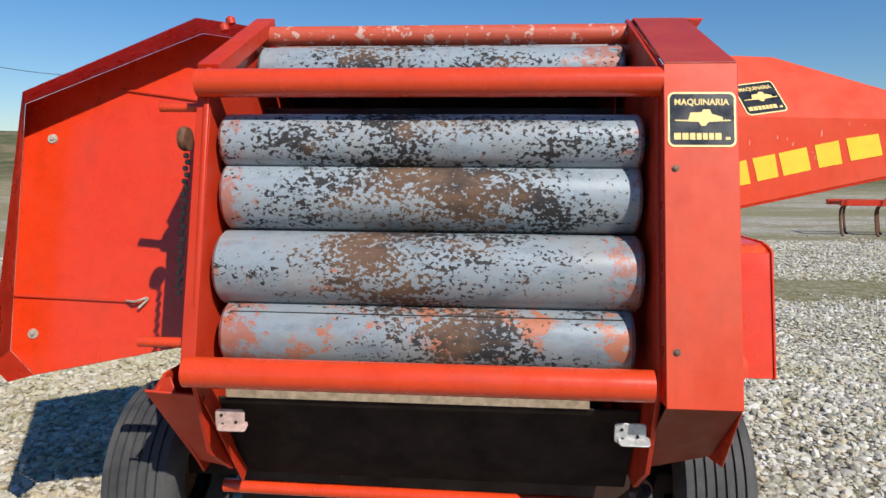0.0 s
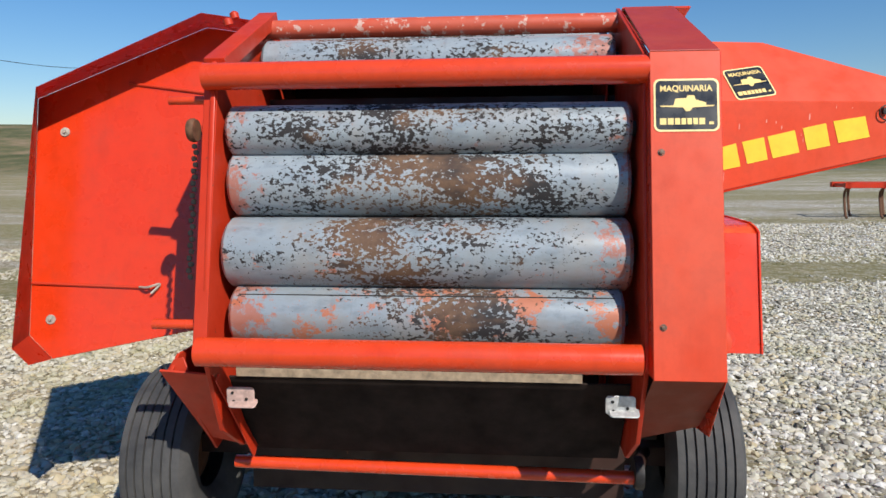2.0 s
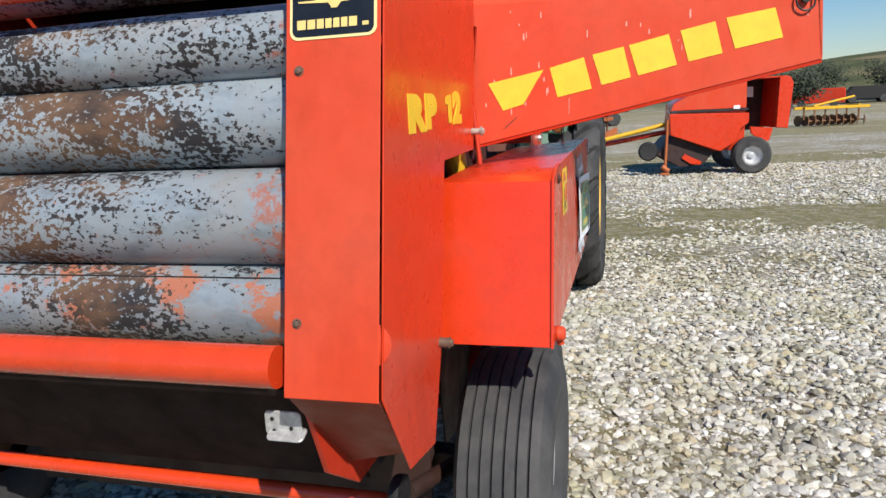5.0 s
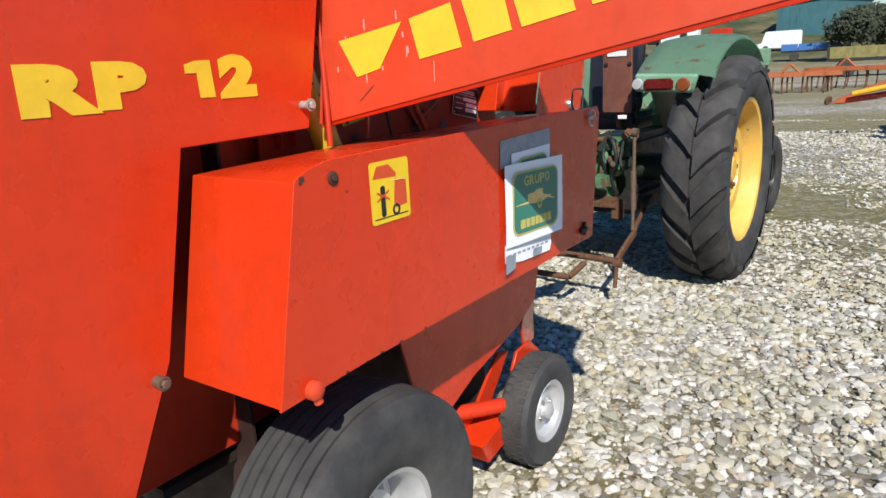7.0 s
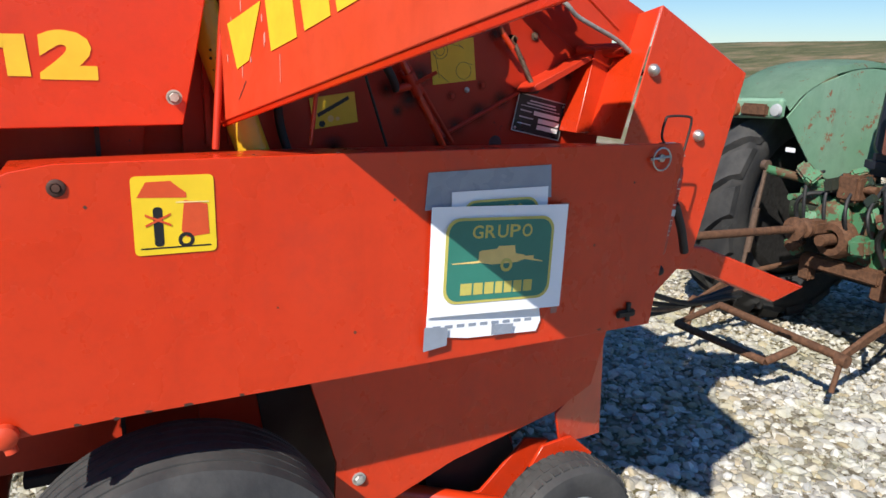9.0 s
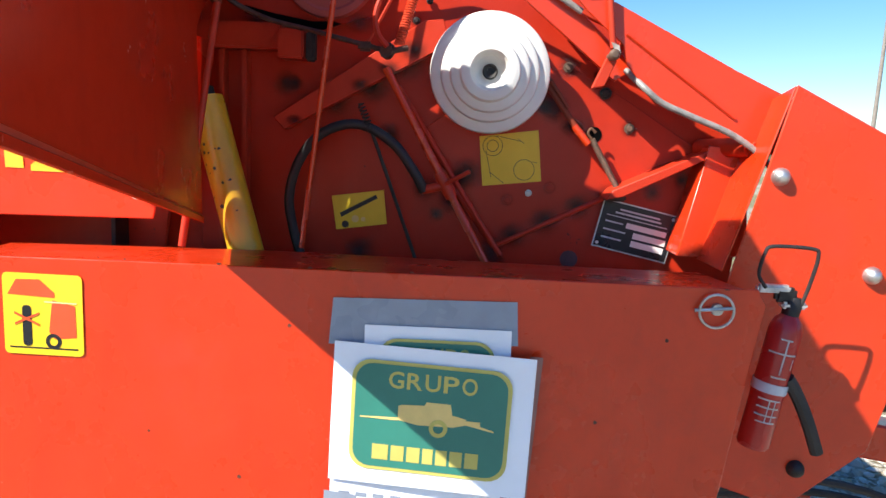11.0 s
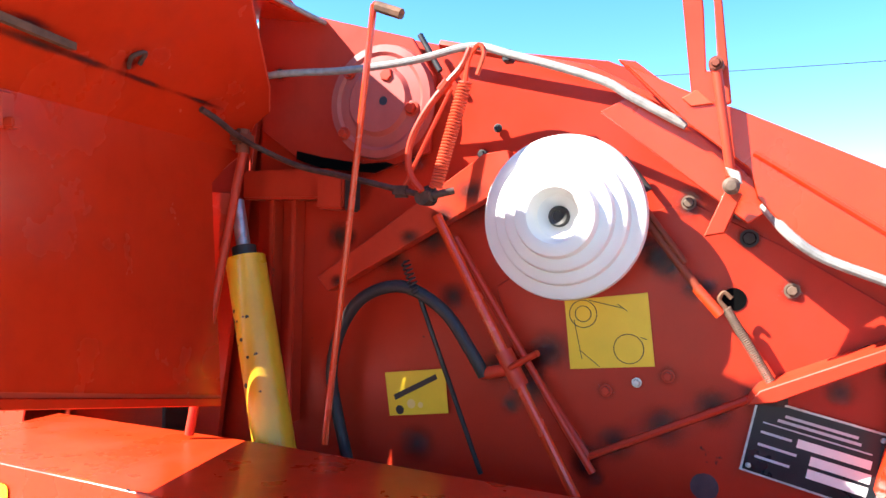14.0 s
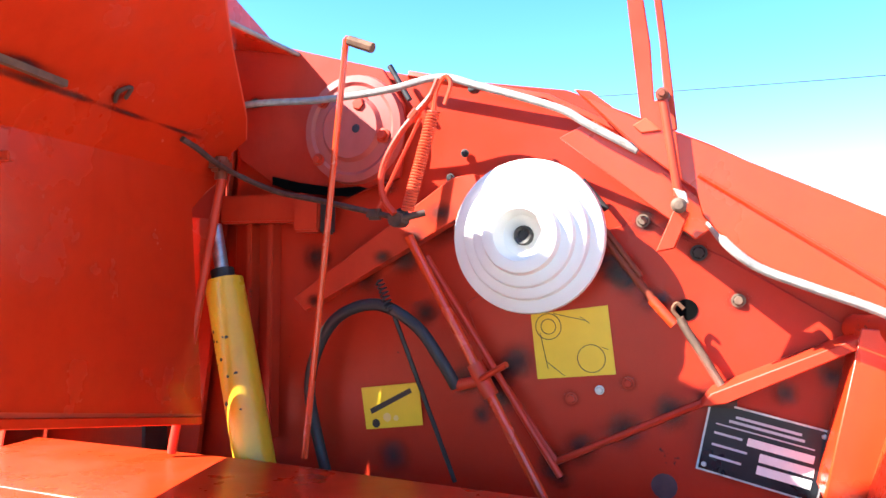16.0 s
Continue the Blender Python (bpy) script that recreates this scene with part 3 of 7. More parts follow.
def pebbles(rng, solid, tri, pos, size, tall):
    """Vertices and faces of one irregular stone at each place."""
    n, k = len(pos), len(solid)
    scale = np.stack([size * rng.uniform(0.8, 1.4, n), size * rng.uniform(0.65, 1.1, n), size * rng.uniform(tall[0], tall[1], n)], 1)
    v = solid[None] * (1 + rng.uniform(-0.30, 0.26, (n, k, 1))) * scale[:, None]
    a, t = rng.uniform(0, 6.283, n), rng.normal(0, 0.32, n)
    y2, z2 = v[..., 1] * np.cos(t)[:, None] - v[..., 2] * np.sin(t)[:, None], v[..., 1] * np.sin(t)[:, None] + v[..., 2] * np.cos(t)[:, None]
    x3 = v[..., 0] * np.cos(a)[:, None] - y2 * np.sin(a)[:, None] + pos[:, :1]
    y3 = v[..., 0] * np.sin(a)[:, None] + y2 * np.cos(a)[:, None] + pos[:, 1:]
    z3 = z2 + (scale[:, 2] * 0.42)[:, None]
    return np.stack([x3, y3, z3], -1).reshape(-1, 3), (tri[None] + (np.arange(n) * k)[:, None, None]).reshape(-1, 3)


def build_gravel():
    """Loose crushed stone as one sheet of real pebbles, larger and denser near the walk, thin on the mossy strips."""
    rng = np.random.default_rng(7)
    phi = (1 + 5 ** 0.5) / 2
    ico = np.array([(-1, phi, 0), (1, phi, 0), (-1, -phi, 0), (1, -phi, 0), (0, -1, phi), (0, 1, phi), (0, -1, -phi), (0, 1, -phi), (phi, 0, -1), (phi, 0, 1), (-phi, 0, -1), (-phi, 0, 1)])
    ico /= np.linalg.norm(ico[0])
    ico_tri = np.array([(0, 11, 5), (0, 5, 1), (0, 1, 7), (0, 7, 10), (0, 10, 11), (1, 5, 9), (5, 11, 4), (11, 10, 2), (10, 7, 6), (7, 1, 8), (3, 9, 4), (3, 4, 2), (3, 2, 6), (3, 6, 8), (3, 8, 9), (4, 9, 5), (2, 4, 11), (6, 2, 10), (8, 6, 7), (9, 8, 1)])
    octa = np.array([(1, 0, 0), (0, 1, 0), (-1, 0, 0), (0, -1, 0), (0, 0, 1), (0, 0, -1)], float)
    octa_tri = np.array([(0, 1, 4), (1, 2, 4), (2, 3, 4), (3, 0, 4), (1, 0, 5), (2, 1, 5), (3, 2, 5), (0, 3, 5)])
    # x from, x to, y from, y to, count, radius, solid
    beds = [(-4.2, 6.2, 1.3, 6.0, 46000, 0.0195, (ico, ico_tri)), (-4.2, 6.2, 1.3, 6.5, 60000, 0.0110, (octa, octa_tri)),
            (-6.5, 8.5, 6.0, 11.0, 50000, 0.0200, (octa, octa_tri)), (-8.0, 13.0, 11.0, 19.0, 52000, 0.0250, (octa, octa_tri))]
    co, faces, start = [], [], 0
    for x0, x1, y0, y1, count, s, (solid, tri) in beds:
        p = np.stack([rng.uniform(x0, x1, count), rng.uniform(y0, y1, count)], 1)
        chance = rng.uniform(-0.35, 0.35, count)
        # fewer pale stones under the baler, so its shaded ground comes out darker
        keep = np.array([mossy(x, y) + c < (0.10 if -1.0 < x < 0.75 and 2.6 < y < 4.2 else 0.85 if x > 0.75 and y < 6.5 else 0.42) for (x, y), c in zip(p, chance)])
        p = p[keep]
        size = s * np.clip(np.exp(rng.normal(0, 0.33, len(p))), 0.5, 1.9)
        v, f = pebbles(rng, solid, tri, p, size, (0.38, 0.72))
        co.append(v)
        faces.append(f + start)
        start += len(v)
    me = bpy.data.meshes.new("gravel")
    me.from_pydata(np.concatenate(co), [], np.concatenate(faces))
    me.materials.append(stone_mat)
    return tagged(new("gravel", me), "loose pale crushed stones covering the yard", "gravel", kind="stuff")


build_gravel()


def build_grass():
    """Sparse tufts between the stones."""
    rng = random.Random(4)
    bm = bmesh.new()
    spots = [(-0.55, 2.25), (-0.7, 2.15), (0.35, 2.1), (-0.2, 2.3), (1.6, 5.9), (1.2, 6.2), (0.6, 5.6), (2.4, 3.2), (-1.9, 1.9), (-2.3, 2.8)]
    spots += [(rng.uniform(-6, 8), rng.uniform(3, 15)) for _ in range(160)]
    for x, y in spots:
        for _ in range(rng.randint(18, 40)):
            a, h = rng.uniform(0, 6.28), rng.uniform(0.015, 0.055)
            px, py = x + rng.gauss(0, 0.06), y + rng.gauss(0, 0.06)
            dx, dy = math.cos(a), math.sin(a)
            w = 0.0022
            q = [(px - dy * w, py + dx * w, 0), (px + dy * w, py - dx * w, 0), (px + dx * h * 0.5, py + dy * h * 0.5, h)]
            bm.faces.new([bm.verts.new(c) for c in q])
    ob = link_mesh("grass", bm, grass_mat)
    return tagged(ob, "short sparse grass tufts growing between the stones", "grass", kind="stuff")


build_grass()

# ---- the round baler ----
baler = thing("round_baler", M @ Matrix.Translation((-0.22, 2.8, GROUND)), "red round baler standing with both side shields open on gravel", "baler")


def rb(name, bm, material, label="", parent=None, smooth=35):
    return part(name, bm, material, parent or baler, label, smooth=smooth)


RU = 0.46          # right chamber wall
LU = -0.92         # left chamber wall

# chamber walls of the tailgate and the front half, roof and underside
GATE = [(1.915, 0.90), (1.93, 0.88), (2.03, 0.62), (2.20, 0.50), (2.62, 0.50), (2.80, 1.90), (2.80, 2.00), (2.64, 2.07), (2.10, 1.825)]
FRONT = [(2.80, 0.42), (3.55, 0.42), (3.95, 0.80), (4.02, 1.60), (3.70, 1.775), (3.475, 1.88), (3.20, 1.93), (2.99, 1.985), (2.80, 2.02)]
rb("chamber_wall", plate(FRONT, 0.012, side(RU - 0.012)), greasy_red, "greasy red side wall")
rb("inner_wall", plate([(2.45, 0.5), (3.0, 0.5), (3.0, 1.95), (2.62, 1.95)], 0.006, side(RU - 0.05)), worn_red)
rb("chamber_wall", plate(FRONT, 0.012, side(LU)), red_paint)
rb("gate_side_plate", plate(GATE, 0.014, side(RU - 0.014)), worn_red)
rb("gate_side_plate", plate([(v + 0.012, w) for v, w in GATE], 0.016, side(LU + 0.014)), worn_red)
roof = [(2.84, 2.0), (3.20, 1.91), (3.47, 1.86), (3.70, 1.75), (4.0, 1.59), (4.0, 1.57), (3.70, 1.73), (3.47, 1.84), (3.20, 1.89), (2.84, 1.98)]
rb("roof_sheet", plate(roof, RU - LU - 0.03, side(LU + 0.015), 0), red_paint, "red sheet roof sloping down to the front")
# near-black sheets added to close the chamber against light and deepen its shade
rb("underside", block((LU + 0.02, 2.4, 0.44), (RU - 0.02, 3.6, 0.47)), shaded_inner)
rb("light_screen", block((LU + 0.02, 3.0, 0.5), (RU - 0.02, 3.03, 1.9)), shaded_inner)
rb("front_sheet", plate([(LU + 0.01, 0.85), (RU - 0.01, 0.85), (RU - 0.01, 1.56), (LU + 0.01, 1.56)], 0.008, upright(0, 3.98, 0)), red_paint)
# left plate rim: a bent edge on the rear of the gate's left plate
rb("gate_edge", merge(plate([(LU - 0.012, 0), (LU + 0.032, 0), (LU + 0.032, 0.952), (LU - 0.012, 0.952)], 0.008, Matrix(((1, 0, 0, 0), (0, 0.212, -0.977, 1.93), (0, 0.977, 0.212, 0.892), (0, 0, 0, 1)))),
   plate([(0, 0), (0.08, 0), (0.08, 0.945), (0, 0.945)], 0.008, Matrix(((0, 0, 1, LU - 0.012), (0.977, 0.212, 0, 1.935), (-0.212, 0.977, 0, 0.89), (0, 0, 0, 1))))), worn_red, "bent red edge with chipped paint")
rb("gate_edge", plate([(0, 0), (0.60, 0.0), (0.60, 0.05), (0, 0.05)], 0.07, Matrix(((0, 0, 1, LU - 0.012), (0.906, -0.423, 0, 2.13), (0.423, 0.906, 0, 1.79), (0, 0, 0, 1)))), worn_red)

# cross tubes
rb("cross_tube", rod((LU, 2.09, 1.775), (RU, 2.09, 1.775), 0.043, 28), tube_red)
rb("cross_tube", rod((LU + 0.02, 1.90, 0.928), (RU - 0.03, 1.90, 0.928), 0.045, 28), tube_red)
rb("cross_tube", rod((LU, 2.62, 2.015), (RU, 2.62, 2.015), 0.036, 24), peeled_red, "red tube with peeling paint")
rb("cross_tube", rod((-0.97, 2.33, 0.385), (0.50, 2.33, 0.37), 0.024, 18), tube_red)

# rollers of the gate, flaked grey steel
ROLLERS = [(2.80, 1.945, 0.105, 3.1, 0.06, -0.1, 0.10, 1.15), (2.56, 1.874, 0.088, 0.4, 0.02, -0.06, 0.09, 1.2), (2.19, 1.604, 0.086, 1.7, -0.02, -0.12, 0.075, 1.2), (2.215, 1.432, 0.115, 2.6, 0.05, -0.12, 0.12, 1.2), (2.145, 1.205, 0.117, 5.2, 0.04, 0.01, 0.10, 1.08), (2.115, 1.002, 0.101, 7.9, 0.02, 0.07, 0.08, 1.02)]
MIDU = (RU + LU) / 2
for i, (v, w, r, seed, rust_amount, primer, wear, pale) in enumerate(ROLLERS):
    half = (RU - LU) / 2 - (0.040 if i < 5 else 0.062)
    prof = [(0.0, -half), (r - 0.012, -half), (r, -half + 0.012)] + [(r + 0.0006 * math.sin(k), -half + 0.012 + (2 * half - 0.024) * k / 12) for k in range(1, 12)] + [(r, half - 0.012), (r - 0.012, half), (0.0, half)]
    at = M @ Matrix.Translation((MIDU + 0.006, v, w)) @ pose(0, 0, 0, (0, 37, 74, 111, 148, 40)[i])
    ob = part("roller", lathe(prof, (0, 0, 0), (1, 0, 0), 48), roller_metal("roller_skin_%d" % i, seed, rust_amount, primer, wear, pale), baler, "grey steel roller with flaked paint and rust", at)
    part("roller_shaft", rod((-half - 0.02, 0, 0), (half + 0.02, 0, 0), 0.025), dark_steel, ob, at=at)
    if i == 5:
        part("weld_seam", rod((-half + 0.03, 0, r), (half - 0.03, 0, r), 0.0022, 6), dark_steel, ob, at=at)

# lower rear: dark drum and sheet below the rollers, pale strip, brackets
# apron sheet in one near-black tone below the scraper strip
rb("rear_apron", plate([(LU + 0.03, 0), (RU - 0.02, 0), (RU - 0.02, 0.40), (LU + 0.03, 0.40)], 0.008, Matrix(((1, 0, 0, 0), (0, -0.53, -0.848, 2.318), (0, 0.848, -0.53, 0.452), (0, 0, 0, 1)))), black_drum, "near-black apron sheet under the rollers")
rb("scraper_strip", block((LU + 0.06, 2.09, 0.792), (0.285, 2.10, 0.822), 0.001), scraper_steel, "bare rusty steel scraper strip")
# dark sheet added behind, standing in for the shade under the baler
rb("shade_backing", block((LU - 0.1, 2.62, 0.14), (RU + 0.06, 2.63, 1.75), 0.001), shaded_inner)
for u in (-0.80, 0.387):
    br = merge(plate(rounded(-0.045, -0.03, 0.045, 0.03, 0.012), 0.006, upright(u, 1.975, 0) @ Matrix.Translation((0, 0.765, 0))),
               plate(rounded(-0.045, -0.02, 0.045, 0.02, 0.012), 0.006, Matrix.Translation((u + 0.01, 1.965, 0.742)) @ pose(0, 0, 0, 25)))
    ob = rb("hinge_bracket", br, zinc if u > 0 else faded_zinc, "bare zinc bracket with drilled holes")
    for du, dw in ((-0.025, 0.012), (0.02, -0.008), (-0.022, -0.016)):
        rb("bracket_hole", rod((u + du, 1.9676, 0.765 + dw), (u + du, 1.966, 0.765 + dw), 0.005, 10), letter_black, parent=ob)

# left lower wedge and its bent plates
WEDGE = Matrix(((1, 0, 0, 0), (0, 0.649, -0.761, 1.962), (0, -0.761, -0.649, 0.852), (0, 0, 0, 1)))
wedge = rb("lower_plate", plate([(-1.058, 0.0), (-0.885, 0.02), (-0.872, 0.36), (-0.868, 0.50), (-0.905, 0.49), (-1.035, 0.43)], 0.008, WEDGE), worn_red, "grimy red lower plate")
rb("plate_flange", plate([(0.02, 0.0), (0.50, 0.0), (0.50, 0.05), (0.02, 0.03)], 0.006, WEDGE @ Matrix(((0, 0, -1, -0.868), (1, 0, 0, 0), (0, 1, 0, 0), (0, 0, 0, 1)))), worn_red, "", wedge)
rb("plate_lug", plate([(-1.055, 0.828), (-0.968, 0.820), (-0.990, 0.884), (-1.022, 0.878)], 0.006, upright(0, 1.992, 0)), worn_red, "upright red lug", wedge)
rb("plate_web", plate([(1.97, 0.845), (2.02, 0.885), (2.36, 0.885), (2.34, 0.47), (2.28, 0.455)], 0.010, side(-1.03)), worn_red, "", wedge)
rb("lower_bolt", bolt_head((-0.912, 2.205, 0.553), (0, -0.761, -0.649), 0.008, 0.008), zinc, "", wedge)

# rear shield column on the right: a bent sheet box
SL = Matrix(((1, 0, 0, 0), (0, 0.208, -0.978, 1.862), (0, 0.978, 0.208, 0.878), (0, 0, 0, 1)))
rb("rear_shield", plate([(0.458, 0), (0.662, 0), (0.662, 0.965), (0.458, 0.965)], 0.004, SL, 0.003), faded_red, "sun-faded red rear shield with dents")
TOPV, TOPW = 2.063, 1.822
tm = Matrix(((1, 0, 0, 0), (0, 0.915, -0.40, TOPV), (0, 0.404, 0.915, TOPW), (0, 0, 0, 1)))
# top sheet in a darker maroon than the rear face
rb("shield_top", plate([(0.458, 0), (0.662, 0), (0.648, 0.60), (0.468, 0.60)], 0.004, tm), maroon_red)
inn = [(1.868, 0.882), (2.063, 1.818), (2.60, 2.055), (2.62, 1.9), (2.15, 0.86)]
rb("shield_inner", plate(inn, 0.004, side(0.456)), red_paint)
# dents
rb("dent", lathe([(0.0, 0.010), (0.012, 0.007), (0.028, 0.002), (0.045, 0.0)], (0.637, 1.90, 0.985), (0.0, -0.97, 0.21), 16), faded_red)
for u, w in ((0.488, 1.525), (0.487, 1.027)):
    rb("shield_bolt", bolt_head((u, 1.862 + 0.2127 * (w - 0.878) - 0.004, w), (0, -0.978, 0.208), 0.007, 0.006), worn_spring)

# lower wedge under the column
# foot plate in a darker, browner red than the column above
rb("shield_foot", plate([(0.459, 0.0), (0.659, 0.0), (0.648, -0.30), (0.45, -0.42)], 0.004, Matrix(((1, 0, 0, 0), (0, -0.70, -0.714, 1.872), (0, 0.714, -0.70, 0.880), (0, 0, 0, 1)))), brown_red, "dark brown-red foot plate")

# "RP 12" side panel of the tailgate
PANEL = [(1.872, 0.882), (2.015, 0.655), (2.21, 0.62), (2.335, 0.885), (2.43, 1.305), (2.783, 1.312), (2.813, 1.44), (2.848, 1.605), (2.895, 1.98), (2.61, 2.045), (2.066, 1.82)]
panel = rb("gate_side_panel", plate(PANEL, 0.004, side(0.662), 0.002), red_paint, "glossy red side panel with yellow lettering")
sm = side(0.667)
rb("panel_lettering", words("R", 0.075, sm @ Matrix.Translation((2.142, 1.394, 0)), 0.008, 1.80), letter_yellow, "yellow letter", panel)
rb("panel_lettering", words("P", 0.073, sm @ Matrix.Translation((2.276, 1.398, 0)), 0.008, 1.72), letter_yellow, "yellow letter", panel)
rb("panel_lettering", merge(plate([(2.490, 1.400), (2.527, 1.400), (2.522, 1.474), (2.487, 1.473)], 0.001, sm, 0), plate([(2.461, 1.449), (2.489, 1.449), (2.4875, 1.4735), (2.461, 1.466)], 0.001, sm, 0)), letter_yellow, "yellow numeral", panel)
rb("panel_lettering", words("2", 0.076, sm @ Matrix.Translation((2.548, 1.4035, 0)), 0.008, 1.55), letter_yellow, "yellow numeral", panel)
rb("panel_stud", merge(rod((0.663, 2.766, 1.367), (0.695, 2.766, 1.367), 0.010), bolt_head((0.695, 2.766, 1.367), (1, 0, 0), 0.010, 0.010)), pale_steel, "", panel)
rb("panel_stud", merge(rod((0.62, 2.300, 0.854), (0.69, 2.300, 0.854), 0.013), bolt_head((0.69, 2.300, 0.854), (1, 0, 0), 0.010, 0.010)), worn_spring, "", panel)


def dealer_sticker(m, w, h, parent):
    """Black rounded sticker with a cream line, a word, a bar for the name, and a trailer mark."""
    st = rb("dealer_sticker", plate(rounded(0, 0, w, h, 0.018), 0.0012, m, 0), cream, "black and gold dealer sticker", parent)
    rb("sticker_field", plate(rounded(0.006, 0.006, w - 0.006, h - 0.006, 0.014), 0.0008, shift(m, 0.0012), 0), sticker_black, "", st)
    k = shift(m, 0.0021)
    rb("sticker_word", fitted("MAQUINARIA", w * 0.80, h * 0.115, k @ Matrix.Translation((w * 0.10, h * 0.76, 0)), 0.0006), gold, "gold letters", st)
    x = 0.09
    for i, wd in enumerate((0.12, 0.11, 0.10, 0.09, 0.09, 0.09, 0.11)):
        rb("name_bar", plate(rect(w * x, h * 0.13, w * (x + wd - 0.02), h * 0.25), 0.0006, k, 0), gold, "", st)
        x += wd
    rb("name_bar", plate(rect(w * 0.84, h * 0.13, w * 0.91, h * 0.18), 0.0006, k, 0), gold, "", st)
    tr = [(0.10, 0.49), (0.30, 0.49), (0.33, 0.62), (0.50, 0.63), (0.52, 0.68), (0.62, 0.68), (0.64, 0.60), (0.80, 0.54), (0.80, 0.49), (0.92, 0.49), (0.92, 0.47), (0.60, 0.45), (0.55, 0.38), (0.49, 0.38), (0.45, 0.45), (0.10, 0.47)]
    rb("trailer_mark", plate([(a * w, b * h) for a, b in tr], 0.0006, k, 0), gold, "", st)
    return st


dealer_sticker(Matrix.Translation((0, 0, 0)) @ SL @ Matrix.Translation((0.468, 0.722, 0.0045)), 0.187, 0.158, bpy.data.objects["rear_shield"])

# open right shield (door), standing square off the machine
DOOR = upright(0.66, 2.866, 9.9)
FOLD, LEAN_IN = 1.745, 0.72


def door_point(s, w, z=0.0):
    """A place on the door: along, up, and off its outer face; above the fold the sheet leans forward."""
    return DOOR @ Vector((s, w, z - LEAN_IN * max(0.0, w - FOLD)))


slope_len = math.hypot(1.0, LEAN_IN)
LEAN = DOOR @ Matrix(((1, 0, 0, 0), (0, 1 / slope_len, LEAN_IN / slope_len, FOLD), (0, -LEAN_IN / slope_len, 1 / slope_len, 0), (0, 0, 0, 1)))


def lean(pts, thick=0.004, off=-0.004):
    """A sheet on the door's upper, leaning part, given by places along and up."""
    return plate([(s, (w - FOLD) * slope_len) for s, w in pts], thick, shift(LEAN, off), 0.001)


door = rb("side_shield", merge(plate([(-0.038, 1.312), (1.043, 1.530), (1.034, FOLD), (-0.095, FOLD), (-0.045, 1.715), (0.012, 1.68), (0.003, 1.60), (-0.018, 1.45)], 0.004, shift(DOOR, -0.004), 0.0015),
    lean([(-0.095, FOLD), (1.034, FOLD), (1.066, 1.852), (0.54, 2.017), (0.27, 2.020), (0.11, 1.928), (-0.045, 1.850), (-0.088, 1.818), (-0.07, 1.79)])), faded_red, "open red side shield with yellow lettering")
dm = shift(DOOR, 0.001)
# thin skin added inside the shield, coloured deeper for the shade there
rb("shade_skin", merge(plate([(-0.034, 1.322), (1.036, 1.540), (1.026, FOLD), (-0.090, FOLD), (-0.040, 1.717), (0.008, 1.68), (0.0, 1.60), (-0.020, 1.45)], 0.0012, shift(DOOR, -0.0054), 0),
    lean([(-0.090, FOLD + 0.001), (1.028, FOLD + 0.001), (1.058, 1.850), (0.54, 2.010), (0.27, 2.013), (0.11, 1.924), (-0.042, 1.847), (-0.084, 1.816), (-0.066, 1.79)], 0.0012, -0.0054)), shaded_red, "inner face in a deeper red for its shade", door)
hf = bmesh.new()
hinge_side = [hf.verts.new(DOOR @ Vector((s, w, -0.003))) for s, w in ((-0.032, 1.318), (-0.016, 1.45), (0.0, 1.60), (0.005, 1.665))]
rod_side = [hf.verts.new(p) for p in ((0.667, 2.848, 1.318), (0.652, 2.862, 1.45), (0.636, 2.878, 1.60), (0.629, 2.886, 1.665))]
for k in range(3):
    hf.faces.new((hinge_side[k], hinge_side[k + 1], rod_side[k + 1], rod_side[k]))
bmesh.ops.solidify(hf, geom=hf.faces[:], thickness=0.002)
rb("hinge_flange", hf, shaded_red, "bent hinge edge", door)
scuff_rng = random.Random(31)
BLOCKS = (((0.042, 1.509), (0.086, 1.424), (0.150, 1.441), (0.214, 1.542)), ((0.234, 1.547), (0.256, 1.457), (0.362, 1.478), (0.338, 1.573)),
          ((0.364, 1.579), (0.392, 1.487), (0.480, 1.506), (0.458, 1.598)), ((0.474, 1.601), (0.502, 1.510), (0.618, 1.535), (0.592, 1.627)),
          ((0.627, 1.635), (0.652, 1.543), (0.752, 1.562), (0.728, 1.656)), ((0.760, 1.664), (0.788, 1.573), (0.926, 1.598), (0.900, 1.685)))
for quad in BLOCKS:
    # one plain yellow block for each letter of the maker's name
    rb("name_block", plate(quad, 0.0008, dm, 0), letter_yellow, "", door)
rb("paint_run", plate([(0.290, 1.405), (0.2915, 1.405), (0.2925, 1.452), (0.2905, 1.452)], 0.0003, shift(DOOR, 0.0008), 0), scuff_pink, "thin pale paint run", door)
rb("paint_scratch", plate([(0.085, 1.366), (0.092, 1.369), (0.130, 1.402), (0.128, 1.404)], 0.0003, shift(DOOR, 0.0006), 0), link_steel, "dark scratch", door)
ds = Matrix.Translation(door_point(0.338, 1.748, 0.002) - door_point(0, 0, 0)) @ DOOR @ pose(0, 0, 0, -35.8, 0, 0) @ pose(0, 0, 0, 0, 0, 10)
dealer_sticker(ds, 0.185, 0.165, door)
rb("shield_latch", merge(lathe([(0, 0), (0.014, 0), (0.014, 0.012), (0, 0.014)], DOOR @ Vector((0.983, 1.706, 0.004)), DOOR.to_3x3() @ Vector((0, 0, 1)), 14),
   pipe(glide([DOOR @ Vector((0.983 + 0.028 * math.cos(a), 1.70 + 0.03 * math.sin(a), 0.012)) for a in (0.4, 1.4, 2.6, 3.6, 4.6, 5.6, 6.7)]), 0.003, 6)), dark_steel, "dark latch with a wire ring", door)
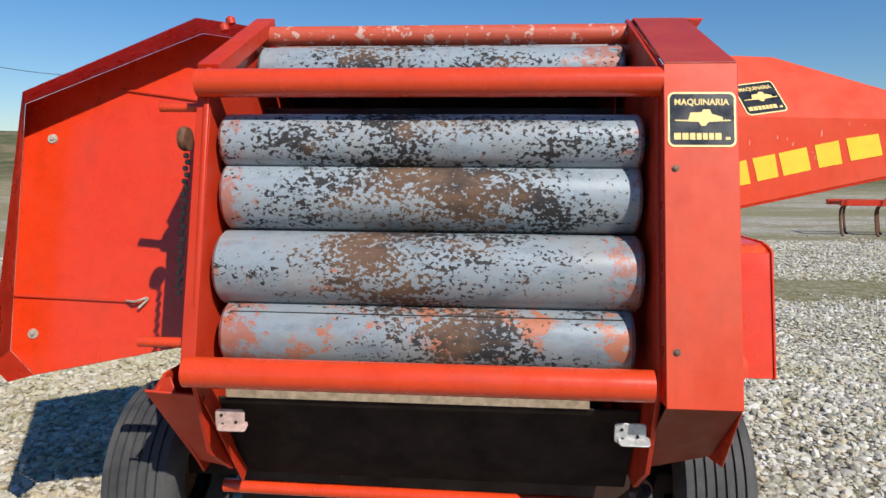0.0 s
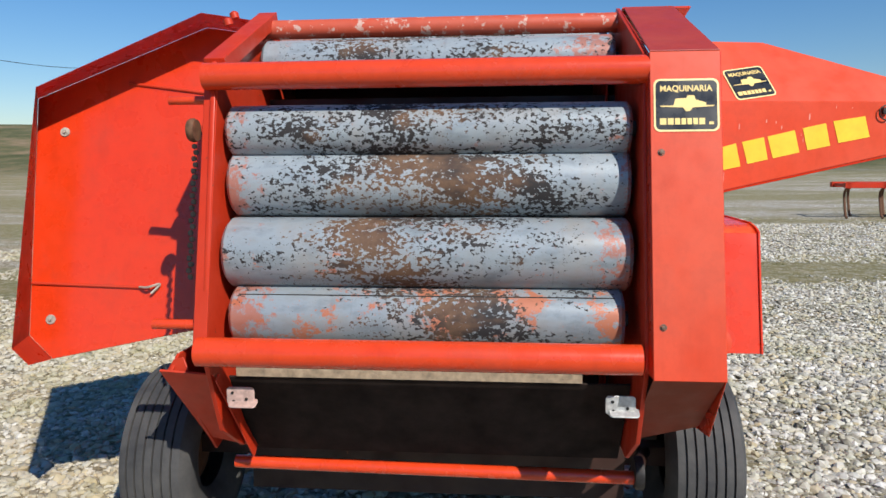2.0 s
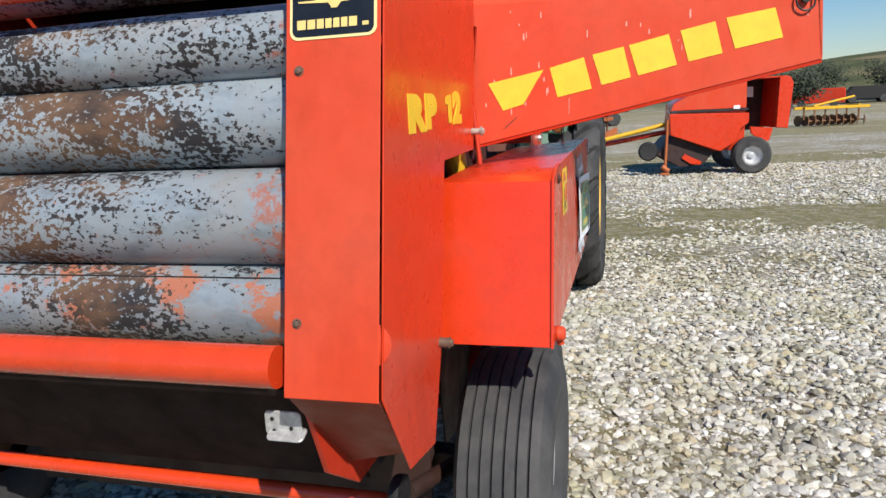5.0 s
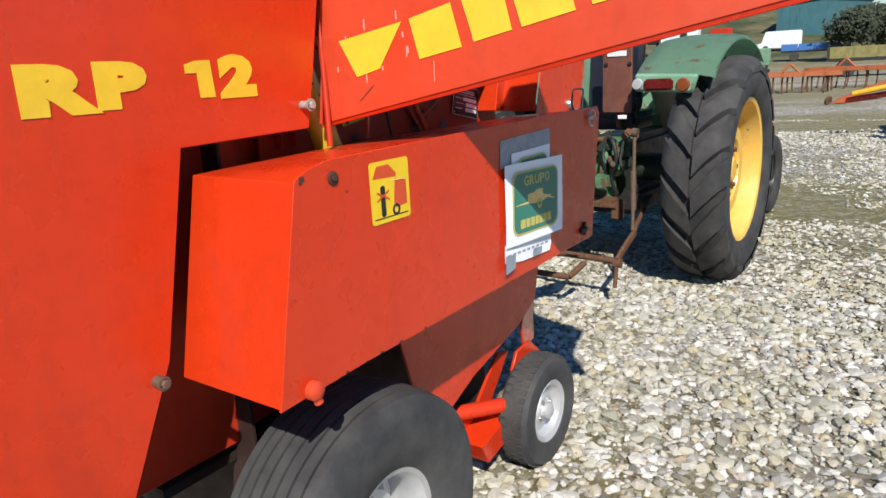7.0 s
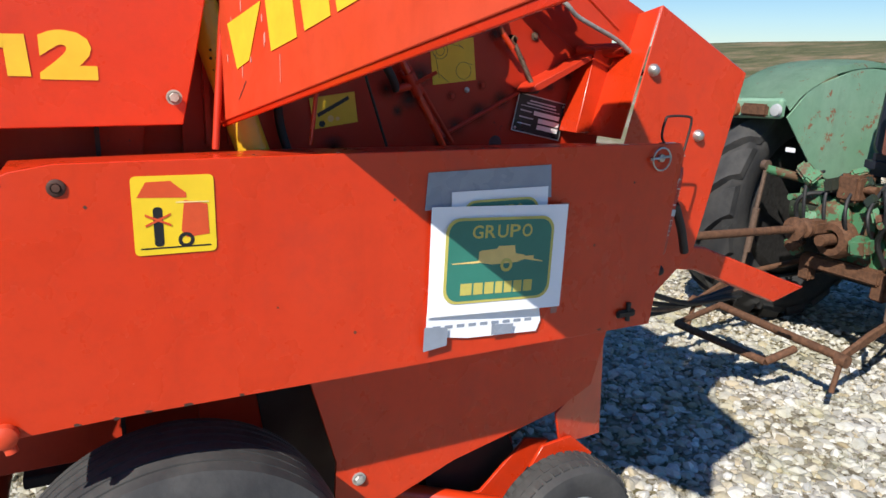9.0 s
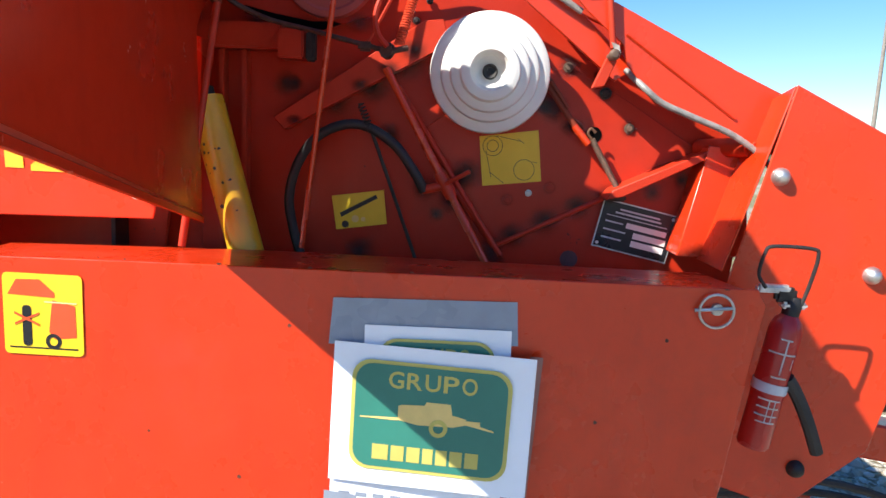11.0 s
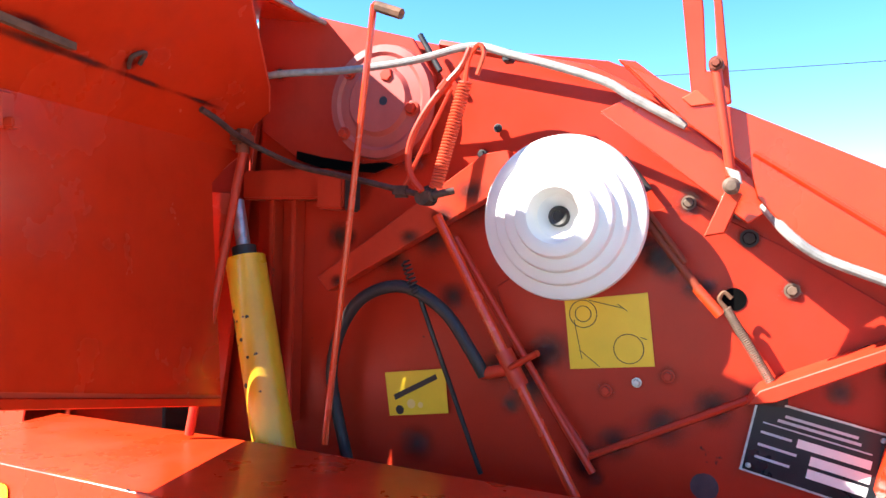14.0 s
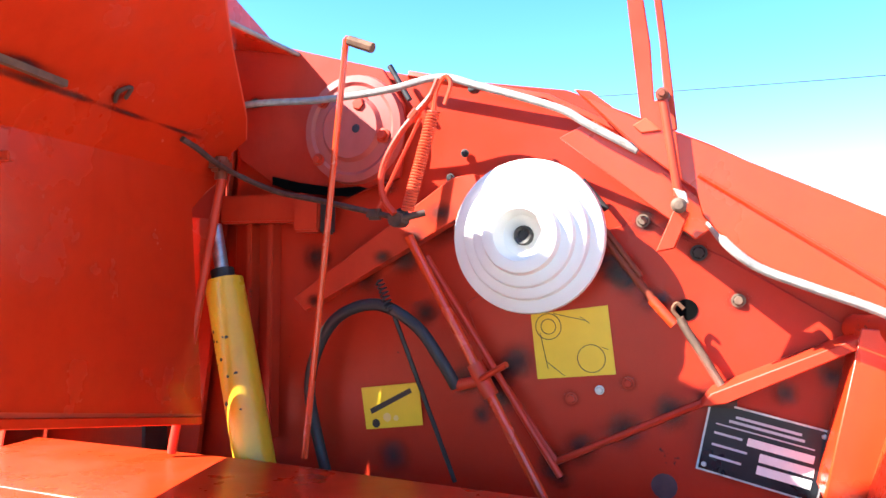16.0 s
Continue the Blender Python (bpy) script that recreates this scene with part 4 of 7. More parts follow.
rb("shield_rail", pipe([door_point(0.36, 1.800, -0.014), door_point(0.62, 1.806, -0.014)], 0.006, 4), rusty, "rusty slotted strip", door)
rb("shield_hook", merge(plate([(0.395, 1.70), (0.412, 1.70), (0.412, 1.74), (0.395, 1.74)], 0.004, shift(DOOR, -0.010)), block((0.397, 1.70, -0.024), (0.410, 1.712, -0.008), 0.002, DOOR)), worn_red, "", door)
rb("shield_hook", pipe(glide([door_point(*p) for p in ((0.262, 1.802, -0.006), (0.274, 1.812, -0.014), (0.262, 1.820, -0.018), (0.254, 1.808, -0.012))]), 0.003, 6), link_steel, "", door)
rb("shield_edge", plate([(-0.03, 1.304), (1.043, 1.518), (1.043, 1.532), (-0.03, 1.318)], 0.006, shift(DOOR, -0.010)), shaded_red, "", door)
rb("shield_edge", plate([(1.035, 1.54), (1.043, 1.54), (1.026, 1.72), (1.018, 1.72)], 0.02, shift(DOOR, -0.02)), faded_red, "", door)
for k in range(34):
    # pale scuffs where the paint has rubbed thin
    s0, w0 = scuff_rng.uniform(0.02, 1.0), scuff_rng.uniform(1.40, 1.72)
    if w0 < 1.36 + 0.206 * s0:
        continue
    ln, wd = scuff_rng.uniform(0.006, 0.030), scuff_rng.uniform(0.0015, 0.004)
    rb("paint_scuff", plate([(s0, w0), (s0 + wd, w0 + ln * 0.2), (s0 + wd * 0.8, w0 + ln), (s0 - wd * 0.3, w0 + ln * 0.9), (s0 - wd * 0.5, w0 + ln * 0.3)], 0.0003, shift(DOOR, 0.0006), 0), scuff_pink, "", door)
# unseen flange added along the top edge, to throw the shield's shadow farther
flange = bmesh.new()
fwd = DOOR.to_3x3() @ Vector((0, 0, -0.150)) + Vector((0, 0, 0.016))
edge_pts = [door_point(s, w, -0.002) for s, w in ((0.44, 2.014), (0.54, 2.013), (1.066, 1.848))]
inner = [flange.verts.new(p) for p in edge_pts]
far = [flange.verts.new(p + fwd) for p in edge_pts]
for k in range(2):
    flange.faces.new((inner[k], inner[k + 1], far[k + 1], far[k]))
ext = bmesh.ops.extrude_face_region(flange, geom=flange.faces[:])
for g in ext["geom"]:
    if isinstance(g, bmesh.types.BMVert):
        g.co.z -= 0.004
rb("shield_flange", flange, faded_red, "unseen top flange added to lengthen the shield's shadow", door)
rb("hinge_rod", rod((0.672, 2.842, 1.262), (0.6185, 2.896, 1.745), 0.0075), worn_red, "", door)
rb("hinge_lug", merge(block((0.598, 2.878, 1.748), (0.640, 2.905, 1.772), 0.006), rod((0.619, 2.893, 1.735), (0.619, 2.893, 1.775), 0.011)), brown_red, "greasy hinge lug", door)
# added sheet: stops sun falling through the hinge gap onto the wall
rb("sun_stop", block((RU + 0.003, 2.770, 1.62), (0.565, 2.776, 1.95), 0.001), dull_red, "red sheet added behind the hinge to block sun")



def door_grease(m, at_s, at_y, wide, tall):
    disc = bmesh.new()
    bmesh.ops.create_circle(disc, cap_ends=True, radius=1.0, segments=24)
    part("grease_smear", disc, grease, door, "dark grease smear", m @ pose(at_s, at_y, 0) @ Matrix.Diagonal((wide, tall, 1, 1)))


# grease along the fold and round the hinge joint, on the shield's inner face
for at_s, wide, tall in ((0.62, 0.11, 0.010), (0.50, 0.12, 0.012), (0.40, 0.10, 0.011), (0.33, 0.08, 0.009), (0.23, 0.10, 0.008), (0.10, 0.11, 0.007)):
    door_grease(M @ shift(LEAN, -0.0056), at_s, (1.797 - FOLD) * slope_len, wide, tall)
for at_s, at_w, wide, tall in ((0.265, 1.810, 0.022, 0.020), (0.42, 1.812, 0.05, 0.014), (0.56, 1.825, 0.06, 0.012)):
    door_grease(M @ shift(LEAN, -0.0060), at_s, (at_w - FOLD) * slope_len, wide, tall)
for at_s, at_w, wide, tall in ((0.055, 1.720, 0.050, 0.030), (0.02, 1.725, 0.035, 0.022), (0.43, 1.715, 0.05, 0.030)):
    door_grease(M @ shift(DOOR, -0.0052), at_s, at_w, wide, tall)

# open left shield: a leaning tray of sheet metal with a bent rim, seen from inside
def tray(turn, back, at):
    a = radians(turn)
    along = Vector((math.cos(a), math.sin(a), 0))
    rise = (Vector((0, 0, 1)) - back * Vector((math.sin(a), -math.cos(a), 0))).normalized()
    m = Matrix.Identity(4)
    for k, axis in enumerate((along, rise, along.cross(rise))):
        m.col[k][:3] = axis
    m.col[3][:3] = at
    return m


LEFT = tray(6, 0.221, (-1.757, 2.452, 0.889))
fold = [(0.014, -0.153), (-0.080, -0.060), (-0.090, 0.900), (0.590, 1.200), (0.835, 1.165)]
outer = [(0.030, -0.164, 0.19), (-0.034, -0.104, 0.19), (0.008, 0.885, 0.19), (0.628, 1.178, 0.19), (0.845, 1.145, 0.19)]
left = rb("side_shield", plate(fold[::-1] + [(0.80, 0.0)], 0.004, shift(LEFT, -0.004), 0.002), red_paint, "open red chain-side shield with bent rims")
rim = bmesh.new()
vi = [rim.verts.new(LEFT @ Vector((a, b, 0.0))) for a, b in fold]
vo = [rim.verts.new(LEFT @ Vector(p)) for p in outer]
for k in range(len(fold) - 1):
    rim.faces.new((vi[k], vi[k + 1], vo[k + 1], vo[k]))
bmesh.ops.solidify(rim, geom=rim.faces[:], thickness=0.004)
rb("shield_rim", rim, red_paint, "", left)
for a, b in (((-0.078, 0.147), (0.39, 0.124)), ((0.280, 0.962), (0.70, 0.906))):
    rb("shield_seam", rod(LEFT @ Vector((*a, 0.003)), LEFT @ Vector((*b, 0.003)), 0.007, 8), worn_red, "", left)
for a, b in ((0.026, 0.760), (0.001, 0.002)):
    rb("shield_bolt", merge(lathe([(0, 0), (0.02, 0), (0.018, 0.004), (0, 0.005)], LEFT @ Vector((a, b, 0.001)), LEFT.to_3x3() @ Vector((0, 0, 1)), 16), bolt_head(LEFT @ Vector((a, b, 0.005)), LEFT.to_3x3() @ Vector((0, 0, 1)), 0.007, 0.007)), pale_steel, "", left)
rb("shield_catch", pipe(glide([LEFT @ Vector(p) for p in ((0.35, 0.128, 0.01), (0.39, 0.125, 0.03), (0.43, 0.138, 0.01), (0.40, 0.10, 0.02))]), 0.005, 6), pale_steel, "", left)

# chain side: sprocket, chain, studs on the left wall
rb("sprocket", lathe([(0, -0.012), (0.034, -0.012), (0.038, -0.004), (0.038, 0.004), (0.034, 0.012), (0, 0.012)], (-0.960, 2.075, 1.606), (1, 0, 0), 24), rusty, "rusty tensioner sprocket")
for k in range(22):
    v, w = 2.075 - 0.0042 * k, 1.555 - 0.0195 * k
    rb("chain_link", block((-0.966 + 0.006 * (k % 2), v - 0.008, w - 0.0085), (-0.952 + 0.006 * (k % 2), v + 0.008, w + 0.0085), 0.003), dark_steel)
rb("wall_stud", rod((-0.92, 2.13, 1.705), (-1.062, 2.13, 1.705), 0.014), tube_red)
rb("wall_stud", rod((-0.92, 1.975, 0.995), (-1.078, 1.975, 0.995), 0.016), tube_red)
rb("wall_plate", plate([(2.25, 0.85), (2.75, 0.85), (2.75, 1.80), (2.40, 1.90), (2.30, 1.30)], 0.006, side(-1.02)), shaded_inner)
for v, w in ((2.36, 1.985), (2.42, 2.02)):
    rb("grease_nipple", lathe([(0, 0), (0.016, 0), (0.016, 0.02), (0.008, 0.026), (0, 0.03)], (LU - 0.02, v, w), (-0.3, 0, 1), 12), worn_red)

# long side box
BOX = [(2.372, 0.822), (2.62, 0.832), (3.81, 0.845), (3.855, 1.20), (3.865, 1.262), (3.85, 1.287), (3.00, 1.281), (2.56, 1.275), (2.500, 1.264), (2.463, 1.247)]
bx = rb("side_box", plate(BOX, 0.007, side(0.938), 0.0012), red_paint, "long red sheet-metal side box with stickers", smooth=18)
inside = plate([(v + (0.007 if v < 2.56 else 0.0), w - (0.006 if w > 1.2 else 0.0)) for v, w in BOX], 0.307, side(0.632), 0)
for vert in inside.verts:
    if vert.co.x < 0.64 and vert.co.z > 1.19:
        vert.co.z = 1.244 + 0.012 * min(1.0, max(0.0, (vert.co.y - 2.47) / 0.4))
rb("box_body", soften(inside, 0.0015), red_paint, "", bx, smooth=18)
rb("box_screw", merge(lathe([(0.008, 0.004), (0.011, 0.004), (0.014, 0.002), (0.014, 0), (0.0, 0)], (0.946, 2.562, 1.238), (1, 0, 0), 18), lathe([(0, 0.001), (0.007, 0.001), (0.006, 0.007), (0, 0.007)], (0.946, 2.562, 1.238), (1, 0, 0), 10)), link_steel, "", bx)
rb("lift_ring", merge(pipe([(0.953, 3.788 + 0.026 * math.cos(a), 1.252 + 0.026 * math.sin(a)) for a in [k * math.pi / 12 for k in range(25)]], 0.0022, 6), rod((0.952, 3.755, 1.252), (0.952, 3.815, 1.258), 0.003, 6), lathe([(0, 0), (0.01, 0), (0.009, 0.006), (0, 0.007)], (0.946, 3.79, 1.254), (1, 0, 0), 12)), bare_metal, "shiny wire ring catch", bx)
rb("box_hook", merge(lathe([(0, 0), (0.017, 0.0), (0.021, 0.006), (0.020, 0.020), (0.012, 0.026), (0, 0.027)], (0.943, 2.452, 0.838), (1, 0, 0), 16), rod((0.95, 2.452, 0.838), (0.955, 2.460, 0.808), 0.010)), faded_red, "", bx)
rb("box_catch", merge(block((0.945, 3.70, 0.875), (0.957, 3.755, 0.893), 0.004), rod((0.95, 3.735, 0.865), (0.95, 3.735, 0.91), 0.006)), dark_steel, "", bx)
rb("box_slot", block((0.76, 2.4105, 0.862), (0.84, 2.4135, 0.866), 0.0004), letter_black, "", bx)

# worn flecks along the box edges, down to dark rust
fleck_rng = random.Random(12)


def fleck(v, w, size, u, material, parent, flat=1.0):
    n = fleck_rng.randint(6, 9)
    ring = []
    for k in range(n):
        a = 2 * math.pi * k / n
        r = size * fleck_rng.uniform(0.45, 1.0)
        ring.append((v + r * math.cos(a) * flat, w + r * math.sin(a)))
    rb("worn_fleck", plate(ring, 0.0005, side(u), 0), material, "", parent)


for k in range(7):
    f = fleck_rng.random()
    fleck(2.392 + 0.088 * f + 0.002, 0.83 + 0.415 * f, fleck_rng.uniform(0.0015, 0.0035), 0.9451, link_steel, bx, 0.5)
for k in range(7):
    fleck(fleck_rng.uniform(2.55, 3.83), fleck_rng.uniform(1.282, 1.287), fleck_rng.uniform(0.0008, 0.002), 0.9451, link_steel, bx, 3.0)
for k in range(6):
    v_ = fleck_rng.uniform(2.42, 3.80)
    fleck(v_, 0.824 + 0.016 * (v_ - 2.4) + fleck_rng.uniform(0.004, 0.010), fleck_rng.uniform(0.003, 0.006), 0.9451, link_steel, bx, 2.2)
for v_, w_, s_ in ((2.483, 1.248, 0.010), (2.478, 1.240, 0.007), (2.60, 1.205, 0.004), (3.13, 1.19, 0.004), (3.05, 0.93, 0.004), (2.9, 1.0, 0.003), (3.62, 1.06, 0.004), (3.72, 1.20, 0.004)):
    fleck(v_, w_, s_, 0.9452, link_steel, bx)

# warning sticker: plain shapes
pk = side(0.9465)
ps = rb("warning_sticker", plate(rounded(2.667, 1.119, 2.797, 1.252, 0.008), 0.0008, pk, 0), sticker_yellow, "yellow warning sticker with a baler drawing", bx)
pk2 = shift(pk, 0.001)
rb("sticker_shape", plate([(2.675, 1.217), (2.690, 1.242), (2.728, 1.243), (2.752, 1.222), (2.752, 1.214)], 0.0004, pk2, 0), sticker_red, "", ps)
rb("sticker_shape", plate([(2.748, 1.210), (2.785, 1.202), (2.786, 1.150), (2.750, 1.146), (2.741, 1.158)], 0.0004, pk2, 0), sticker_red, "", ps)
rb("sticker_line", plate([(2.735, 1.206), (2.788, 1.205), (2.788, 1.207), (2.735, 1.208)], 0.0004, shift(pk2, 0.0005), 0), cream, "", ps)
rb("sticker_shape", plate(rounded(2.698, 1.133, 2.713, 1.200, 0.006), 0.0004, pk2, 0), sticker_black, "", ps)
for a in (25, -25):
    c, s_ = math.cos(radians(a)) * 0.022, math.sin(radians(a)) * 0.022
    rb("sticker_cross", plate([(2.7055 - c, 1.176 - s_), (2.7055 + c, 1.176 + s_), (2.7055 + c, 1.180 + s_), (2.7055 - c, 1.180 - s_)], 0.0004, shift(pk2, 0.0005 if a > 0 else 0.001), 0), sticker_red, "", ps)
rb("sticker_wheel", lathe([(0.007, 0), (0.013, 0), (0.013, 0.0005), (0.007, 0.0005)], (0.9475, 2.748, 1.142), (1, 0, 0), 20, True), sticker_black, "", ps)
rb("sticker_line", plate(rect(2.676, 1.129, 2.788, 1.1315), 0.0004, pk2, 0), sticker_black, "", ps)


# ---- wheels ----
def ribbed_tyre(r, half, rimr, grooves=7, n=64):
    """Profile of a ribbed implement tyre, from one bead over the tread to the other."""
    tread = []
    k = grooves
    for i in range(k + 1):
        a = -half * 0.86 + 2 * half * 0.86 * i / k
        rr = r - 0.014 * (abs(a) / half) ** 2
        if i:
            tread.append((rr - 0.0002, a - 0.006))
            if i < k:
                tread.append((rr - 0.012, a - 0.0045))
        if i < k:
            if i:
                tread.append((rr - 0.012, a + 0.0005))
            tread.append((rr, a + 0.002))
    left = [(rimr - 0.012, -half * 0.62), (rimr + 0.01, -half * 0.80), (rimr + (r - rimr) * 0.45, -half * 1.02), (r - 0.045, -half * 0.98)]
    return left + tread + [(rr_, -h) for rr_, h in reversed(left)]


def implement_wheel(centre, r, half, rimr, parent, hand, metal, label=""):
    c = Vector(centre)
    prof = ribbed_tyre(r, half, rimr)
    rim = [(0.0, 0.010), (0.045, 0.010), (0.05, 0.03), (0.09, 0.03), (0.095, 0.0), (rimr * 0.72, -0.02), (rimr * 0.86, -0.01), (rimr * 0.9, 0.05), (rimr - 0.004, half * 0.64), (rimr + 0.014, half * 0.72), (rimr + 0.014, half * 0.76), (rimr - 0.012, half * 0.70), (rimr * 0.84, 0.045), (rimr * 0.80, -0.03), (0.0, -0.03)]
    hub = part("wheel", lathe([(0, 0.0), (0.05, 0.0), (0.05, 0.055), (0.042, 0.075), (0.02, 0.082), (0, 0.082)], c, (hand, 0, 0), 20), metal, parent, label)
    part("tyre", lathe(prof, c, (1, 0, 0), 72), tyre_black, hub)
    part("rim", lathe(rim, c, (hand, 0, 0), 40), metal, hub)
    for k in range(5):
        a = 2 * math.pi * k / 5 + 0.3
        part("wheel_nut", bolt_head(c + Vector((hand * 0.03, 0.07 * math.cos(a), 0.07 * math.sin(a))), (hand, 0, 0), 0.009, 0.014), bare_metal, hub)
    return hub


implement_wheel((0.785, 2.72, 0.315), 0.365, 0.138, 0.165, baler, 1, rim_silver, "ribbed black tyre on a silver rim")
implement_wheel((-1.288, 2.62, 0.305), 0.362, 0.140, 0.165, baler, -1, rusty, "ribbed black tyre on a rusty rim")
rb("axle", block((-1.3, 2.66, 0.27), (0.75, 2.74, 0.35)), shaded_inner)
rb("axle_arm", rod((0.52, 2.40, 0.36), (0.62, 2.72, 0.32), 0.025), shaded_inner)
rb("axle_cap", lathe([(0, 0), (0.055, 0), (0.06, 0.01), (0.06, 0.03), (0, 0.03)], (0.50, 2.33, 0.39), (1, 0, 0), 20), dark_steel)

# ---- pick-up: lower side plate, gauge wheel and its arm ----
LOW = [(2.985, 0.84), (3.029, 0.704), (3.088, 0.49), (3.083, 0.385), (3.115, 0.335), (3.195, 0.328), (3.414, 0.418), (3.735, 0.497), (3.86, 0.560), (3.93, 0.845)]
rb("pickup_side", plate(LOW, 0.010, side(0.68)), red_paint, "red pick-up side plate")
rb("pickup_end", plate([(0.0, 0.0), (0.03, -0.11), (0.235, -0.145), (0.20, 0.33), (0.12, 0.33), (0.10, 0.05)], 0.008, Matrix(((-0.30, 0, 0.954, 0.690), (0.954, 0, 0.30, 3.735), (0, 1, 0, 0.495), (0, 0, 0, 1)))), red_paint, "bent end sheet in shade")
rb("plate_bolt", bolt_head((0.691, 3.146, 0.432), (1, 0, 0), 0.012, 0.012), zinc)
# near-black plate puts the pick-up's inner shade into the colour
rb("pickup_inner", plate([(3.0, 0.20), (3.55, 0.16), (3.95, 0.45), (3.95, 0.9), (2.9, 0.9)], 0.008, side(0.46)), shaded_inner)
rb("pickup_drum", rod((-0.85, 3.55, 0.28), (0.55, 3.55, 0.28), 0.15, 24), shaded_inner, "dark pick-up drum")
for k in range(14):
    u = -0.8 + 1.28 * k / 13
    rb("pickup_band", lathe([(0.165, -0.03), (0.17, -0.03), (0.17, 0.03), (0.165, 0.03)], (u, 3.55, 0.28), (1, 0, 0), 24, True), worn_red)
rb("wheel_arm", merge(rod((0.55, 3.30, 0.27), (0.74, 3.62, 0.24), 0.028), plate([(3.28, 0.12), (3.62, 0.18), (3.78, 0.36), (3.70, 0.38), (3.55, 0.24), (3.30, 0.24)], 0.012, side(0.60))), red_paint)
rb("wheel_guard", plate([(3.40, 0.16), (3.62, 0.20), (3.64, 0.12), (3.44, 0.08)], 0.14, side(0.58)), red_paint)
rb("mudguard", plate([(3.66, 0.34), (3.70, 0.40), (3.80, 0.41), (3.88, 0.34), (3.86, 0.26), (3.70, 0.25)], 0.012, side(0.685)), red_paint)


def gauge_wheel(c):
    c = Vector(c)
    hub = rb("gauge_wheel", lathe([(0, 0.02), (0.032, 0.02), (0.032, 0.05), (0.02, 0.058), (0, 0.058)], c, (1, 0, 0), 18), rim_silver, "small treaded tyre on a silver rim")
    rb("tyre", lathe([(0.112, -0.04), (0.125, -0.055), (0.165, -0.064), (0.198, -0.058), (0.210, -0.040), (0.214, -0.02), (0.215, 0.0), (0.214, 0.02), (0.210, 0.040), (0.198, 0.058), (0.165, 0.064), (0.125, 0.055), (0.112, 0.04)], c, (1, 0, 0), 56), tyre_black, parent=hub)
    lugs = []
    for k in range(44):
        a = 2 * math.pi * k / 44
        for row, off in ((-0.030, 0.0), (0.0, 0.5), (0.030, 0.0)):
            aa = a + off * 2 * math.pi / 44
            m = Matrix.Translation(c) @ Matrix.Rotation(aa, 4, 'X') @ Matrix.Translation((row, 0, 0.2125 - abs(row) * 0.06))
            lugs.append(block((-0.011, -0.010, -0.004), (0.011, 0.010, 0.004), 0, m))
    rb("tread_block", merge(*lugs), tyre_black, parent=hub)
    rb("rim", lathe([(0, 0.03), (0.05, 0.03), (0.06, 0.02), (0.085, 0.012), (0.10, 0.03), (0.113, 0.045), (0.12, 0.05), (0.117, 0.054), (0.10, 0.045), (0.09, -0.02), (0, -0.02)], c, (1, 0, 0), 40), rim_silver, parent=hub)
    for k in range(4):
        a = math.pi / 2 * k + 0.5
        rb("wheel_nut", bolt_head(c + Vector((0.03, 0.042 * math.cos(a), 0.042 * math.sin(a))), (1, 0, 0), 0.007, 0.01), bare_metal, parent=hub)


gauge_wheel((0.755, 3.745, 0.165))

# ---- front shield plate with its inner flange ----
FP = [(3.985, 1.620), (4.325, 1.455), (4.20, 0.93), (4.05, 0.80), (3.86, 0.86), (3.885, 1.20)]
fp = rb("front_shield", plate(FP, 0.005, side(0.685), 0.003), red_paint, "red front shield plate with dome bolts")
rb("shield_flange", plate([(0.50, 0), (0.688, 0), (0.688, 0.36), (0.60, 0.34), (0.50, 0.05)], 0.004, Matrix(((1, 0, 0, 0), (0, 0.27, -0.963, 3.888), (0, 0.963, 0.27, 1.27), (0, 0, 0, 1)))), red_paint, "", fp)
for v, w in ((3.972, 1.453), (4.161, 1.278), (4.066, 0.888)):
    rb("dome_bolt", lathe([(0.017, 0), (0.017, 0.006), (0.012, 0.016), (0.006, 0.020), (0, 0.021)], (0.690, v, w), (1, 0, 0), 18), bare_metal if w > 1 else dark_steel, "", fp)
rb("front_bracket", plate([(3.885, 1.505), (3.96, 1.50), (3.985, 1.28), (3.84, 1.275)], 0.006, side(0.545)), red_paint)
rb("front_bracket", plate([(0.47, 0.0), (0.55, 0.0), (0.55, 0.23), (0.47, 0.23)], 0.006, Matrix(((1, 0, 0, 0), (0, 0.2, -0.98, 3.845), (0, 0.98, 0.2, 1.275), (0, 0, 0, 1)))), red_paint)
rb("front_socket", merge(rod((0.47, 3.89, 1.50), (0.60, 3.95, 1.505), 0.020), rod((0.60, 3.95, 1.505), (0.612, 3.956, 1.505), 0.012)), worn_red)
rb("tongue", merge(block((-0.12, 3.9, 0.42), (0.05, 4.45, 0.55), 0.01), plate([(4.05, 0.915), (4.61, 0.832), (5.06, 0.664), (5.21, 0.612), (5.03, 0.565), (4.58, 0.746), (4.05, 0.82)], 0.09, side(0.27), 0.006)), red_paint, "red hitch tongue reaching to the tractor")
rb("tongue_plate", plate([(3.95, 0.52), (4.35, 0.51), (4.40, 0.62), (4.1, 0.86)], 0.012, side(0.10)), red_paint)
for k in range(4):
    rb("hydraulic_hose", pipe(glide([(0.30 - 0.05 * k, 3.95, 0.62 - 0.03 * k), (0.26 - 0.04 * k, 4.35, 0.66 - 0.05 * k), (0.18 - 0.03 * k, 4.75, 0.54 - 0.02 * k), (0.10, 5.15, 0.50 + 0.02 * k)]), 0.011, 8), (black_rubber, dark_steel, worn_spring, black_rubber)[k], "")
